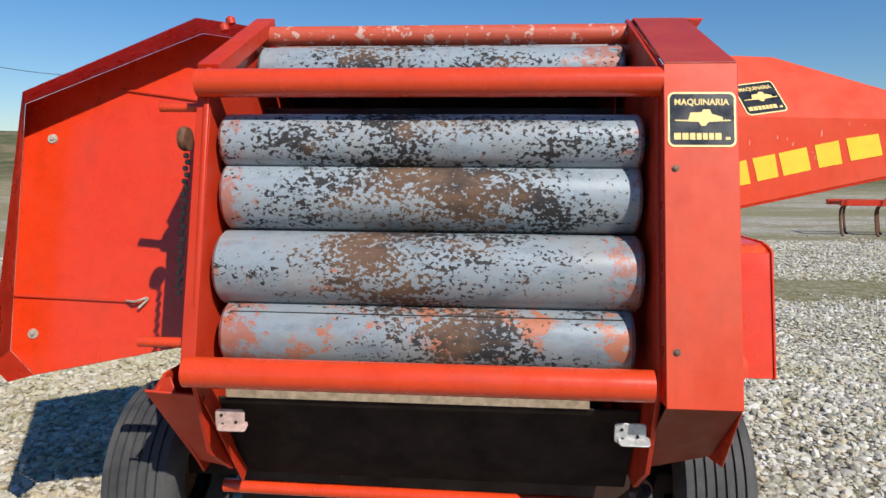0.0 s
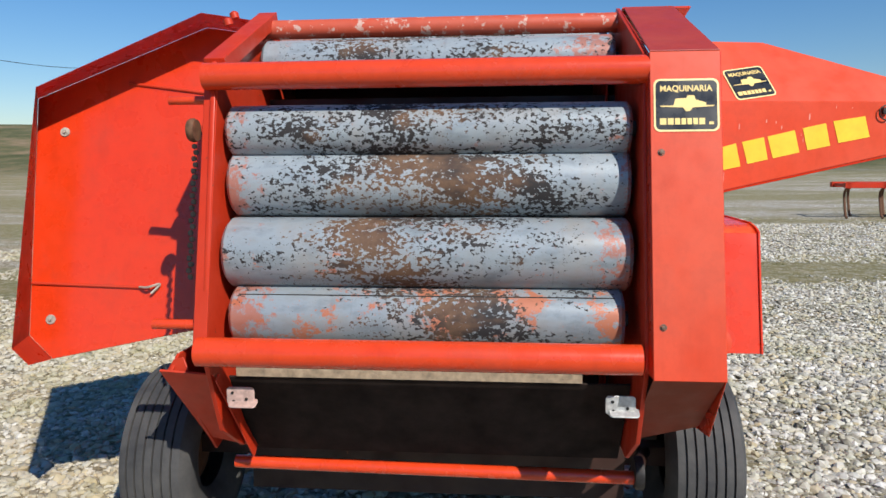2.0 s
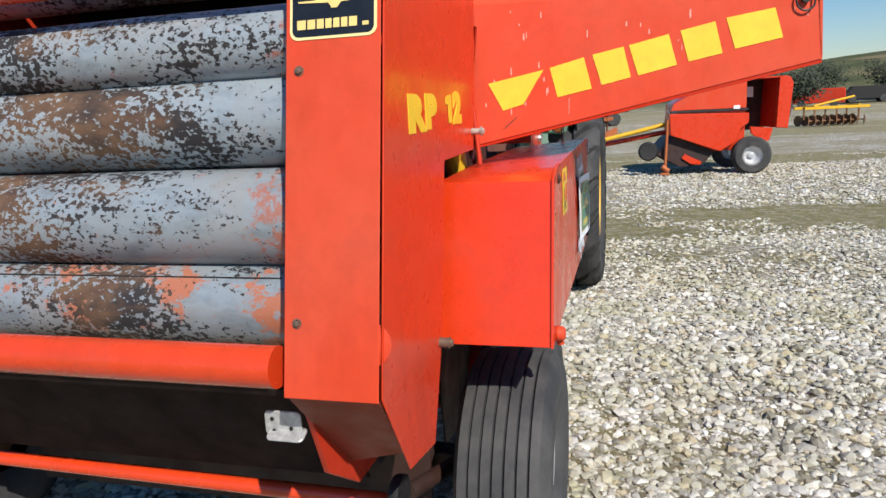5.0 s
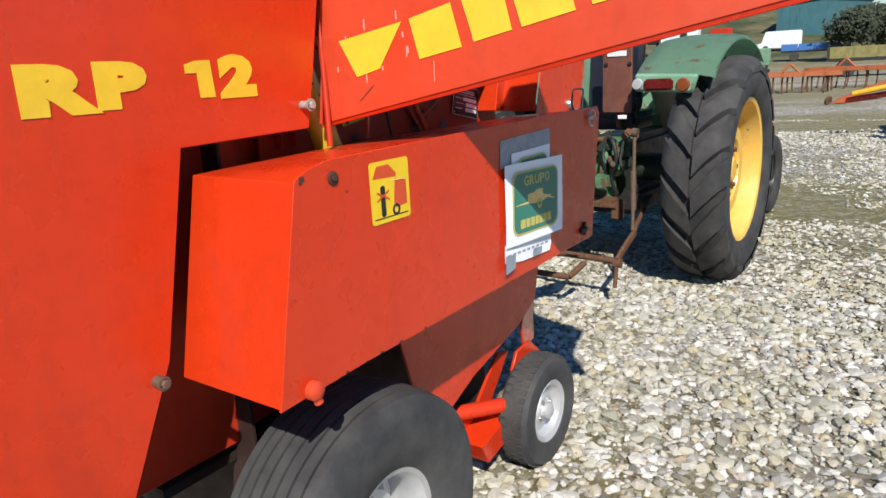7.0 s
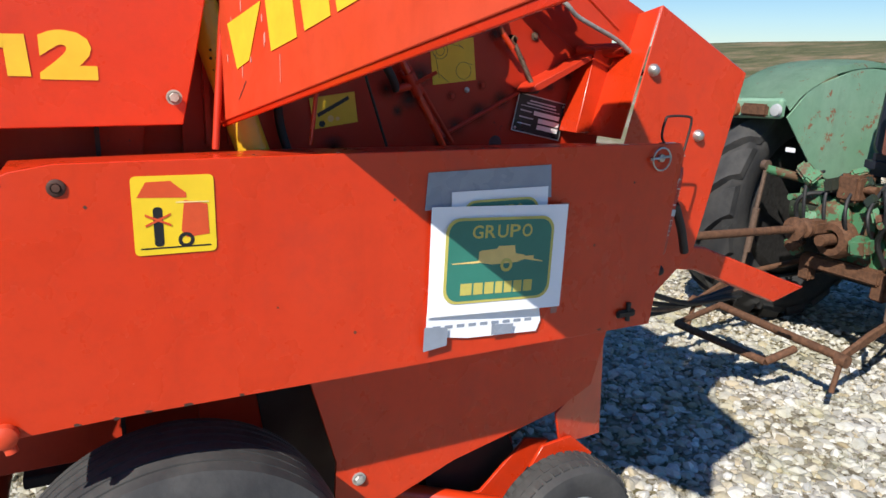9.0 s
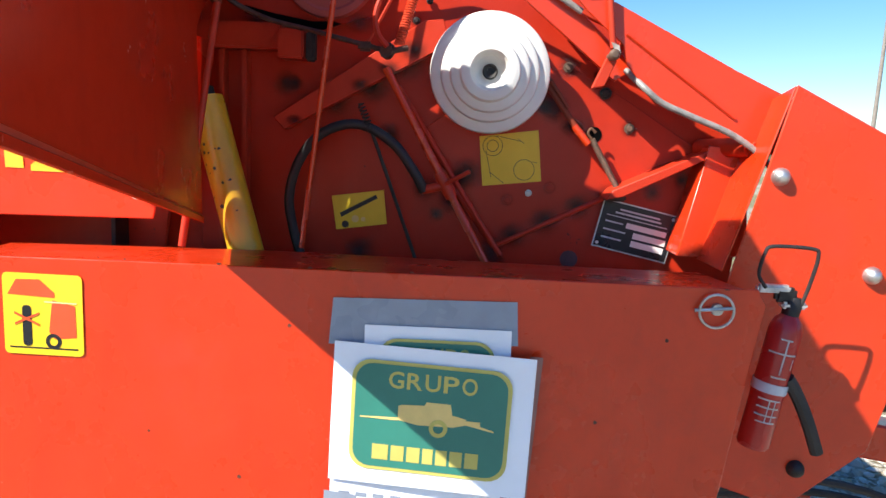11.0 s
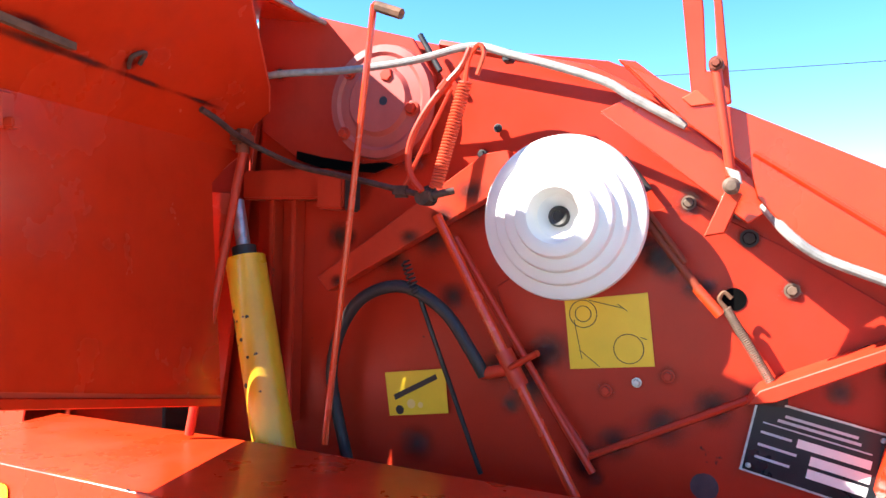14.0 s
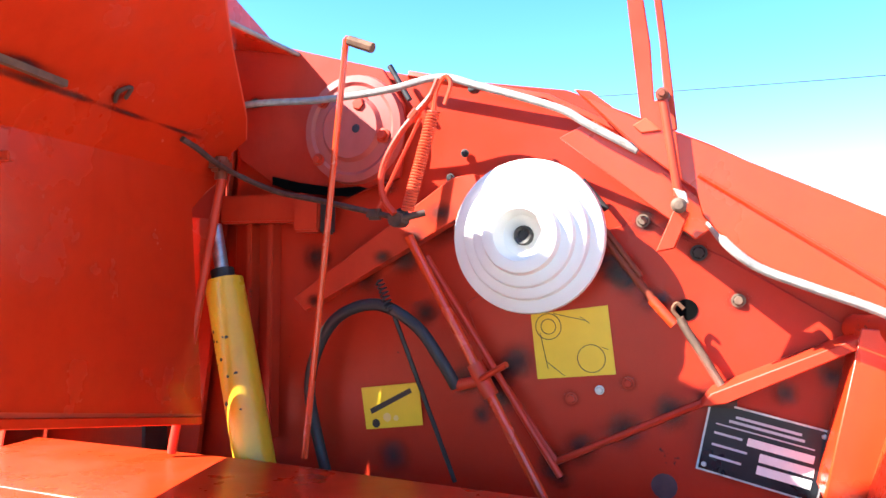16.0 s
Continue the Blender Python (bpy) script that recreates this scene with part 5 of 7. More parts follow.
rb("drive_shaft", merge(rod((-0.18, 3.9, 0.74), (-0.16, 6.05, 0.70), 0.021, 14), lathe([(0.022, 0), (0.062, 0.01), (0.062, 0.028), (0.034, 0.04), (0.034, 0.075), (0.052, 0.085), (0.052, 0.11), (0.03, 0.12)], (-0.163, 5.78, 0.705), (0, 1, 0), 20), block((-0.20, 5.90, 0.665), (-0.12, 6.06, 0.745), 0.015)), rusty, "rusty power shaft")

# ---- right chamber wall: everything bared by the open shield ----
W = RU
rb("wall_panel", plate([(3.335, 1.43), (3.47, 1.262), (3.725, 1.398), (3.90, 1.49), (3.72, 1.60), (3.60, 1.66), (3.45, 1.62), (3.30, 1.52)], 0.004, side(W + 0.001)), greasy_red)
rb("wall_ridge", merge(rod((W + 0.006, 3.461, 1.264), (W + 0.006, 3.725, 1.398), 0.006, 8), rod((W + 0.006, 3.461, 1.264), (W + 0.006, 3.335, 1.43), 0.006, 8)), worn_red)
up = rb("bearing_plate", plate([(2.80, 2.05), (2.99, 1.99), (3.14, 1.945), (3.185, 1.875), (3.178, 1.745), (3.066, 1.712), (2.90, 1.745), (2.82, 1.80)], 0.010, side(W + 0.010)), dull_red)
rb("bearing_disc", lathe([(0, 0.022), (0.055, 0.022), (0.062, 0.014), (0.080, 0.012), (0.086, 0.016), (0.099, 0.014), (0.102, 0.0)], (W + 0.02, 3.085, 1.836), (1, 0, 0), 48), dusty_red, "round bearing cover with dusty paint", up)
rb("bearing_slot", lathe([(0.086, 0.0145), (0.094, 0.0145)], (W + 0.02, 3.085, 1.836), (1, 0, 0), 40), brown_red, "", up)
for v, w, size in ((3.103, 1.879, 0.012), (3.150, 1.819, 0.009), (3.016, 1.782, 0.008), (3.024, 1.890, 0.008)):
    rb("disc_bolt", bolt_head((W + 0.034, v, w), (1, 0, 0), size, 0.012), worn_red, "", up)
rb("disc_hole", rod((W + 0.0415, 3.098, 1.834), (W + 0.0425, 3.098, 1.834), 0.008, 12), letter_black, "", up)
rb("plate_groove", plate([(2.904, 1.757), (2.965, 1.743), (3.05, 1.729), (3.095, 1.731), (3.112, 1.726), (3.073, 1.712), (2.965, 1.722), (2.904, 1.741)], 0.003, side(W + 0.0205), 0), hole_black, "dark slot under the bearing", up)
rb("upper_sheet", plate([(2.60, 2.064), (2.955, 1.996), (2.955, 1.990), (2.60, 2.058)], 0.245, side(RU + 0.003), 0), red_paint, "red sheet bridging the wall and the rear panel")
rb("upper_lip", plate([(0.535, 1.992), (0.705, 1.986), (0.705, 2.055)], 0.005, upright(0, 2.95, 0)), red_paint, "red upright lip in shade")
# pale grey rod puts the sunlit front edge into the colour
rb("sunlit_trim", rod((0.465, 2.958, 1.992), (0.70, 2.96, 1.986), 0.0045, 8), cable_grey, "pale strip for the sheet's sunlit edge")
rb("stay_strip", rod((W + 0.03, 3.16, 1.945), (W + 0.03, 3.20, 1.88), 0.005), dark_steel)

# knotter beam, box bracket and rods
rb("arm_beam", plate([(2.975, 1.525), (3.00, 1.50), (3.345, 1.69), (3.33, 1.74), (3.29, 1.735)], 0.03, side(W + 0.02)), worn_red)
rb("link_box", block((W + 0.02, 2.99, 1.645), (W + 0.08, 3.045, 1.705), 0.004), worn_red)
rb("link_slide", block((W + 0.06, 3.05, 1.64), (W + 0.085, 3.07, 1.70), 0.004), dark_steel)
rb("cross_member", block((W, 2.80, 1.665), (W + 0.05, 2.99, 1.72), 0.004), worn_red)
for v in (2.855, 2.905):
    rb("guide_strip", block((W, v - 0.006, 1.25), (W + 0.03, v + 0.006, 1.665), 0.002), worn_red)
rb("link_bar", pipe(glide([(0.750, 2.926, 1.782), (0.716, 2.928, 1.771), (0.676, 2.926, 1.757), (0.60, 2.913, 1.745), (0.58, 2.985, 1.714), (0.58, 3.076, 1.695), (0.58, 3.182, 1.671), (0.58, 3.231, 1.661)]), 0.005, 8), link_steel, "worn dark link with rust")
rb("link_joint", merge(block((0.570, 3.165, 1.660), (0.588, 3.195, 1.679), 0.005), rod((0.56, 3.222, 1.660), (0.592, 3.222, 1.660), 0.013, 10), rod((0.58, 3.222, 1.660), (0.56, 3.262, 1.672), 0.006)), link_steel, "greasy link joint")
rb("link_bolt", bolt_head((W + 0.11, 3.225, 1.665), (1, 0, 0), 0.010, 0.014), dark_steel)
rb("crank_rod", merge(rod((0.60, 3.062, 1.26), (0.62, 3.145, 1.955), 0.0055, 8), rod((0.62, 3.145, 1.955), (0.62, 3.192, 1.936), 0.0065, 8)), tube_red, "thin red crank rod with a bent handle")
rb("crank_grip", rod((0.62, 3.15, 1.9525), (0.62, 3.194, 1.935), 0.0085, 8), rusty)
rb("tension_pipe", pipe([(0.52, 3.215, 1.635), (0.52, 3.352, 1.395), (0.52, 3.455, 1.215)], 0.0085, 10), tube_red)
rb("tension_pipe", pipe([(0.50, 3.24, 1.60), (0.50, 3.42, 1.33), (0.50, 3.475, 1.25)], 0.006, 8), worn_red)
rb("pipe_tee", merge(lathe([(0, -0.03), (0.014, -0.03), (0.014, 0.03), (0, 0.03)], (0.52, 3.350, 1.398), (0, 0.5, -0.87), 14), rod((0.52, 3.35, 1.397), (0.52, 3.300, 1.385), 0.010), rod((0.53, 3.35, 1.40), (0.55, 3.40, 1.43), 0.005)), worn_red)
rb("hydraulic_hose", pipe(glide([(0.50, 3.045, 1.20), (0.50, 3.018, 1.29), (0.51, 3.012, 1.36), (0.52, 3.035, 1.435), (0.53, 3.085, 1.495), (0.53, 3.160, 1.517), (0.53, 3.235, 1.482), (0.53, 3.285, 1.42), (0.52, 3.304, 1.383)]), 0.0105, 12), black_rubber, "black hydraulic hose in a loop")
rb("hose_spring", coil((0.535, 3.165, 1.560), (0.535, 3.190, 1.505), 0.007, 8, 0.0016), dark_steel)
rb("thin_rod", rod((0.53, 3.188, 1.51), (0.50, 3.295, 1.22), 0.004, 6), dark_steel)
rb("tension_spring", coil((0.60, 3.294, 1.830), (0.60, 3.249, 1.672), 0.0088, 34, 0.0021), faded_red, "red-painted coil spring")
rb("spring_eye", pipe(glide([(0.60, 3.293, 1.828), (0.60, 3.298, 1.862), (0.60, 3.312, 1.882), (0.60, 3.322, 1.870), (0.60, 3.312, 1.838)]), 0.0038, 6), faded_red)
rb("bent_pipe", pipe(glide([(0.60, 3.301, 1.879), (0.60, 3.287, 1.852), (0.60, 3.260, 1.825), (0.60, 3.232, 1.793), (0.60, 3.209, 1.755), (0.60, 3.201, 1.721), (0.60, 3.208, 1.690), (0.60, 3.226, 1.668)]), 0.0056, 8), worn_red)
rb("bent_pipe", rod((0.58, 3.262, 1.825), (0.58, 3.184, 1.676), 0.0032, 6), worn_red)
rb("pipe_collar", rod((0.60, 3.266, 1.832), (0.60, 3.254, 1.818), 0.0085, 10), worn_red)
rb("twine_tube", pipe(glide([(0.53, 2.80, 1.885), (0.55, 2.92, 1.884), (0.55, 3.05, 1.879), (0.55, 3.18, 1.884), (0.55, 3.28, 1.897), (0.56, 3.35, 1.875), (0.575, 3.483, 1.825), (0.578, 3.534, 1.794), (0.578, 3.604, 1.752)]), 0.0062, 10), cable_grey, "grey plastic twine tube")
rb("tube_clip", block((0.54, 3.335, 1.866), (0.56, 3.35, 1.884), 0.002), dark_steel)
rb("twine_tube", pipe(glide([(0.57, 3.70, 1.645), (0.62, 3.727, 1.609), (0.62, 3.763, 1.582), (0.62, 3.823, 1.558), (0.62, 3.905, 1.526), (0.62, 3.97, 1.482), (0.62, 4.0, 1.44)]), 0.0062, 10), cable_grey, "grey plastic twine tube")

# yellow hydraulic ram
ram = rb("hydraulic_ram", rod((0.575, 2.945, 1.22), (0.545, 2.842, 1.555), 0.036, 28), yellow_paint, "yellow hydraulic ram")
rb("ram_rod", rod((0.545, 2.842, 1.555), (0.535, 2.810, 1.66), 0.013), bare_metal, "", ram)
rb("ram_gland", rod((0.5455, 2.8435, 1.55), (0.543, 2.8355, 1.575), 0.022, 18), dark_steel, "", ram)

ram_rng = random.Random(8)
for k in range(16):
    f, a = ram_rng.uniform(0.30, 0.72), ram_rng.uniform(-55, 75)
    c0 = Vector((0.575, 2.945, 1.22)).lerp(Vector((0.545, 2.842, 1.555)), f)
    out_ = Vector((math.cos(radians(a)), math.sin(radians(a)), 0))
    r0 = ram_rng.uniform(0.0012, 0.0045)
    rb("ram_chip", lathe([(0, 0.0006), (r0, 0.0006), (r0 * 0.9, -0.004)], c0 + out_ * 0.0362, out_, 7), letter_black, "", ram)

# stepped white pulley
pul = rb("stepped_pulley", lathe([(0.040, 0.060), (0.050, 0.060), (0.058, 0.057), (0.062, 0.046), (0.074, 0.045), (0.079, 0.042), (0.082, 0.033), (0.093, 0.032), (0.098, 0.029), (0.101, 0.020), (0.112, 0.019), (0.121, 0.014), (0.123, 0.006), (0.121, 0.0), (0.0, 0.0)], (W + 0.075, 3.431, 1.632), (1, 0, 0), 72), white_plastic, "white plastic stepped pulley")
rb("pulley_cup", lathe([(0.042, 0.060), (0.036, 0.052), (0.031, 0.036), (0.018, 0.026), (0.0, 0.025)], (W + 0.075, 3.431, 1.632), (1, 0, 0), 40), white_plastic, "", pul)
rb("pulley_axle", merge(lathe([(0.008, 0.034), (0.013, 0.036), (0.0155, 0.030), (0.0155, 0.02)], (W + 0.077, 3.431, 1.632), (1, 0, 0), 20), rod((W + 0.08, 3.431, 1.632), (W + 0.109, 3.431, 1.632), 0.008, 14)), dark_steel, "", pul)

# roof edge, fin, slotted lever
rb("edge_angle", pipe([(W + 0.03, 3.20, 1.925), (W + 0.03, 3.45, 1.862), (W + 0.03, 3.61, 1.775)], 0.008, 6), worn_red)
rb("guide_plate", plate([(3.485, 1.781), (3.538, 1.805), (3.614, 1.747), (3.72, 1.652), (3.681, 1.623), (3.605, 1.685)], 0.012, side(W + 0.090)), red_paint)
rb("guide_stay", rod((W, 3.60, 1.72), (W + 0.092, 3.60, 1.72), 0.009), worn_red)
def out(v, w, k=0.903):
    """Brings a place of the cover sheet out to where the sheet stands, clear of the wall."""
    return 3.71 + (v - 3.71) * k, 1.585 + (w - 1.585) * k


rb("cover_sheet", plate([out(*p) for p in ((3.505, 1.862), (3.62, 1.80), (3.66, 1.785), (3.925, 1.655), (4.06, 1.595), (4.02, 1.48), (3.925, 1.52), (3.80, 1.568), (3.73, 1.615), (3.69, 1.66), (3.68, 1.70), (3.60, 1.765))], 0.006, side(0.603)), red_paint, "large red cover sheet standing clear of the wall")
rb("cover_rib", rod((0.610, *out(3.685, 1.722)), (0.610, *out(3.93, 1.555)), 0.004, 6), red_paint)
rb("cover_fin", plate([(3.505, 1.858), (3.53, 1.853), (3.69, 1.72), (3.60, 1.758)], 0.02, side(W + 0.065)), worn_red)
rb("sheet_stay", rod((W, 3.70, 1.70), (0.605, 3.70, 1.70), 0.010), worn_red)
lev = rb("slot_lever", plate([(3.586, 2.02), (3.606, 2.02), (3.624, 1.897), (3.629, 1.815), (3.643, 1.815), (3.637, 1.895), (3.622, 2.02), (3.632, 2.02), (3.647, 1.894), (3.660, 1.773), (3.648, 1.770), (3.641, 1.766), (3.614, 1.766)], 0.008, side(0.60)), worn_red, "slotted red lever with worn paint")
rb("lever_rod", rod((0.625, 3.642, 1.816), (0.622, 3.662, 1.680), 0.0062, 12), worn_red, "", lev)
rb("lever_hub", merge(rod((0.608, 3.642, 1.818), (0.632, 3.642, 1.818), 0.009), bolt_head((0.632, 3.642, 1.818), (1, 0, 0), 0.005, 0.005)), brown_red, "", lev)
rb("lever_pin", merge(rod((0.59, 3.663, 1.666), (0.632, 3.663, 1.666), 0.008), lathe([(0, 0), (0.0105, 0), (0.0105, 0.005), (0.006, 0.010), (0, 0.011)], (0.632, 3.663, 1.666), (1, 0, 0), 16)), worn_spring, "worn pivot pin", lev)
rb("lever_tab", plate([(3.655, 1.690), (3.672, 1.684), (3.676, 1.668), (3.664, 1.672)], 0.004, side(0.628)), pale_steel, "bare metal tab", lev)
rb("lever_base", plate([(3.600, 1.782), (3.618, 1.792), (3.640, 1.772), (3.612, 1.770)], 0.003, side(0.609)), faded_red, "scraped paint", lev)
rb("pivot_lug", plate([(3.63, 1.605), (3.655, 1.61), (3.675, 1.66), (3.655, 1.665)], 0.02, side(0.58)), worn_red)
# stop bar's shade is put into its darker, browner paint
rb("stop_bar", merge(rod((0.50, 3.525, 1.655), (0.50, 3.622, 1.528), 0.0065), rod((0.505, 3.532, 1.662), (0.505, 3.60, 1.57), 0.0045)), brown_red)
rb("stop_tip", rod((0.50, 3.615, 1.535), (0.50, 3.648, 1.498), 0.008), tube_red)
rb("black_stub", rod((0.49, 3.508, 1.724), (0.49, 3.546, 1.675), 0.005), dark_steel)
rb("wall_hole", rod((W + 0.0055, 3.664, 1.519), (W + 0.0065, 3.664, 1.519), 0.0165, 24), hole_black)
rb("rusty_spring", coil((0.50, 3.655, 1.508), (0.50, 3.723, 1.396), 0.0058, 44, 0.0013), worn_spring, "rusty coil spring")
rb("spring_hook", pipe(glide([(0.50, 3.655, 1.508), (0.50, 3.646, 1.52), (0.50, 3.652, 1.53), (0.50, 3.662, 1.522)]), 0.003, 6), rusty)
rb("lower_bar", plate([(3.685, 1.385), (3.72, 1.392), (3.90, 1.485), (3.895, 1.498), (3.70, 1.405)], 0.082, side(W + 0.002)), worn_red, "red bar with scraped edge")
rb("bar_lug", merge(block((0.47, 3.69, 1.38), (0.515, 3.735, 1.395), 0.004), rod((0.49, 3.725, 1.40), (0.53, 3.725, 1.40), 0.007)), link_steel)
for v, w, s, mt in ((3.738, 1.535, 0.010, worn_spring), (3.531, 1.386, 0.007, zinc), (3.485, 1.369, 0.009, worn_red), (3.576, 1.400, 0.009, worn_red), (3.270, 1.741, 0.007, dark_steel), (3.599, 1.658, 0.010, worn_spring), (3.670, 1.642, 0.008, worn_spring), (3.682, 1.607, 0.012, dark_steel), (3.297, 1.783, 0.007, dark_steel), (2.86, 1.905, 0.009, dark_steel)):
    rb("wall_bolt", bolt_head((W + (0.022 if v < 3 else 0.006), v, w), (1, 0, 0), s * 0.72, 0.007), mt)
rb("paint_patch", lathe([(0, 0.0), (0.02, 0.0), (0.02, 0.0006), (0, 0.0006)], (W + 0.001, 3.63, 1.243), (1, 0, 0), 14), dull_patch)

# grease smeared round bolts and joints
def smear(v, w, r, u=W + 0.0062, tall=1.0):
    disc = bmesh.new()
    bmesh.ops.create_circle(disc, cap_ends=True, radius=1.0, segments=20)
    at = M @ side(u) @ pose(v, w, 0) @ Matrix.Diagonal((r, r * tall, r, 1))
    part("grease_smear", disc, grease, baler, "dark grease smear", at)


for v, w, r in ((3.738, 1.535, 0.030), (3.682, 1.607, 0.030), (3.599, 1.658, 0.042), (3.670, 1.642, 0.028), (3.485, 1.369, 0.024), (3.531, 1.386, 0.016), (3.576, 1.400, 0.024), (3.575, 1.565, 0.045), (3.545, 1.590, 0.050), (3.610, 1.535, 0.035), (3.66, 1.519, 0.032), (3.395, 1.425, 0.055), (3.36, 1.36, 0.050), (3.455, 1.262, 0.045), (3.50, 1.29, 0.05), (3.57, 1.325, 0.055), (3.64, 1.36, 0.05), (3.70, 1.39, 0.04), (3.25, 1.66, 0.075), (3.18, 1.60, 0.06), (3.10, 1.565, 0.05), (3.30, 1.385, 0.045), (3.27, 1.741, 0.020), (2.99, 1.60, 0.05), (3.22, 1.50, 0.045), (3.86, 1.43, 0.03), (3.80, 1.40, 0.035), (3.16, 1.24, 0.06)):
    smear(v, w, r, W + (0.0062 if v > 3.31 else 0.0012))
for v, w, r in ((3.352, 1.395, 0.036), (3.380, 1.415, 0.030), (3.365, 1.40, 0.050), (3.455, 1.245, 0.034), (3.47, 1.235, 0.028), (3.56, 1.575, 0.040), (3.63, 1.535, 0.022), (3.665, 1.645, 0.018), (3.60, 1.66, 0.024), (3.683, 1.607, 0.018), (3.01, 1.60, 0.03), (3.33, 1.33, 0.03)):
    smear(v, w, r, W + (0.0066 if v > 3.31 else 0.0016))
for v, w, r in ((2.86, 1.905, 0.035), (2.93, 1.722, 0.06), (3.03, 1.715, 0.06), (3.15, 1.73, 0.05), (3.17, 1.85, 0.04)):
    smear(v, w, r, W + 0.0206, 0.7)
for v, w, r in ((3.02, 1.52, 0.03), (3.16, 1.60, 0.035), (3.22, 1.635, 0.04), (3.27, 1.675, 0.05)):
    smear(v, w, r, W + 0.0506, 0.7)

# stickers and the type plate on the wall (unreadable writing as bars)
wm = side(W + 0.007)
y1 = rb("wall_sticker", plate([(3.429, 1.397), (3.557, 1.413), (3.544, 1.523), (3.417, 1.504)], 0.0008, wm, 0), sticker_yellow, "yellow sticker with line drawings of twine routing")
for cx, cy, r in ((3.447, 1.485, 0.022), (3.447, 1.485, 0.013), (3.518, 1.436, 0.023)):
    rb("sticker_ring", lathe([(r - 0.0012, 0), (r, 0), (r, 0.0004), (r - 0.0012, 0.0004)], (W + 0.0079, cx, cy), (1, 0, 0), 28, True), letter_black, "", y1)
for a, b in (((3.455, 1.507), (3.51, 1.497)), ((3.433, 1.475), (3.447, 1.415)), ((3.443, 1.428), (3.475, 1.405)), ((3.50, 1.503), (3.515, 1.493)), ((3.535, 1.455), (3.545, 1.452))):
    rb("sticker_stroke", pipe([(W + 0.008, *a), (W + 0.008, *b)], 0.0007, 4), letter_black, "", y1)
y2 = rb("wall_sticker", plate([(3.108, 1.284), (3.221, 1.302), (3.212, 1.377), (3.096, 1.359)], 0.0008, wm, 0), sticker_yellow, "small yellow sticker with a chain drawing")
rb("sticker_stroke", plate([(3.115, 1.322), (3.195, 1.366), (3.199, 1.358), (3.119, 1.313)], 0.0006, shift(wm, 0.0009), 0), letter_black, "", y2)
for cx, cy, r in ((3.128, 1.297, 0.008), (3.150, 1.31, 0.008), (3.168, 1.31, 0.005)):
    rb("sticker_dot", lathe([(0, 0), (r, 0), (r, 0.0004), (0, 0.0004)], (W + 0.0079, cx, cy), (1, 0, 0), 16), letter_black if r > 0.007 and cx < 3.14 else gold, "", y2)
tp_m = wm @ pose(3.676, 1.278, 0, 0, 0, -11.5)
tp = rb("type_plate", plate(rect(0, 0, 0.168, 0.108), 0.0012, tp_m, 0), zinc, "black type plate with pale fields")
rb("plate_field", plate(rect(0.003, 0.003, 0.165, 0.105), 0.0006, shift(tp_m, 0.0012), 0), sticker_black, "", tp)
tq = shift(tp_m, 0.0019)
for x0, y0, x1, y1_ in ((0.04, 0.090, 0.13, 0.094), (0.032, 0.082, 0.135, 0.086), (0.015, 0.0745, 0.15, 0.0765), (0.015, 0.060, 0.055, 0.0635), (0.015, 0.042, 0.065, 0.0455), (0.015, 0.024, 0.06, 0.0275)):
    rb("print_bar", plate(rect(x0, y0, x1, y1_), 0.0004, tq, 0), tape_grey, "", tp)
for x0, y0, x1, y1_ in ((0.062, 0.055, 0.152, 0.067), (0.082, 0.036, 0.155, 0.049), (0.082, 0.018, 0.155, 0.031)):
    rb("plate_blank", plate(rect(x0, y0, x1, y1_), 0.0004, tq, 0), white_label, "", tp)
for x0, y0 in ((0.158, 0.098), (0.010, 0.010)):
    rb("rivet", lathe([(0.004, 0), (0.003, 0.002), (0, 0.003)], tq @ Vector((x0, y0, 0)), (1, 0, 0), 10), zinc, "", tp)


# ---- papers taped to the side box ----
def notice(name, m, w, h, label):
    bm = bmesh.new()
    n = 10

    def sheet(drop):
        return [[bm.verts.new((w * i / n, h * j / n, 0.0035 - drop + 0.002 * math.sin(2.2 * i / n + 0.6) * (1 - j / n) + 0.0008 * math.sin(5 * j / n))) for j in range(n + 1)] for i in range(n + 1)]

    top, low = sheet(0.0), sheet(0.0008)
    for i in range(n):
        for j in range(n):
            bm.faces.new((top[i][j], top[i + 1][j], top[i + 1][j + 1], top[i][j + 1]))
            bm.faces.new((low[i][j + 1], low[i + 1][j + 1], low[i + 1][j], low[i][j]))
    rim_ = [(i, 0) for i in range(n)] + [(n, j) for j in range(n)] + [(n - i, n) for i in range(n)] + [(0, n - j) for j in range(n)]
    for (i, j), (p, q) in zip(rim_, rim_[1:] + rim_[:1]):
        bm.faces.new((low[i][j], low[p][q], top[p][q], top[i][j]))
    bm.transform(m)
    top = link_mesh(name, bm, paper_white)
    top.matrix_basis = M
    WORLD[top.name] = M
    tagged(top, label, "notice", "notices on the side box")
    return top


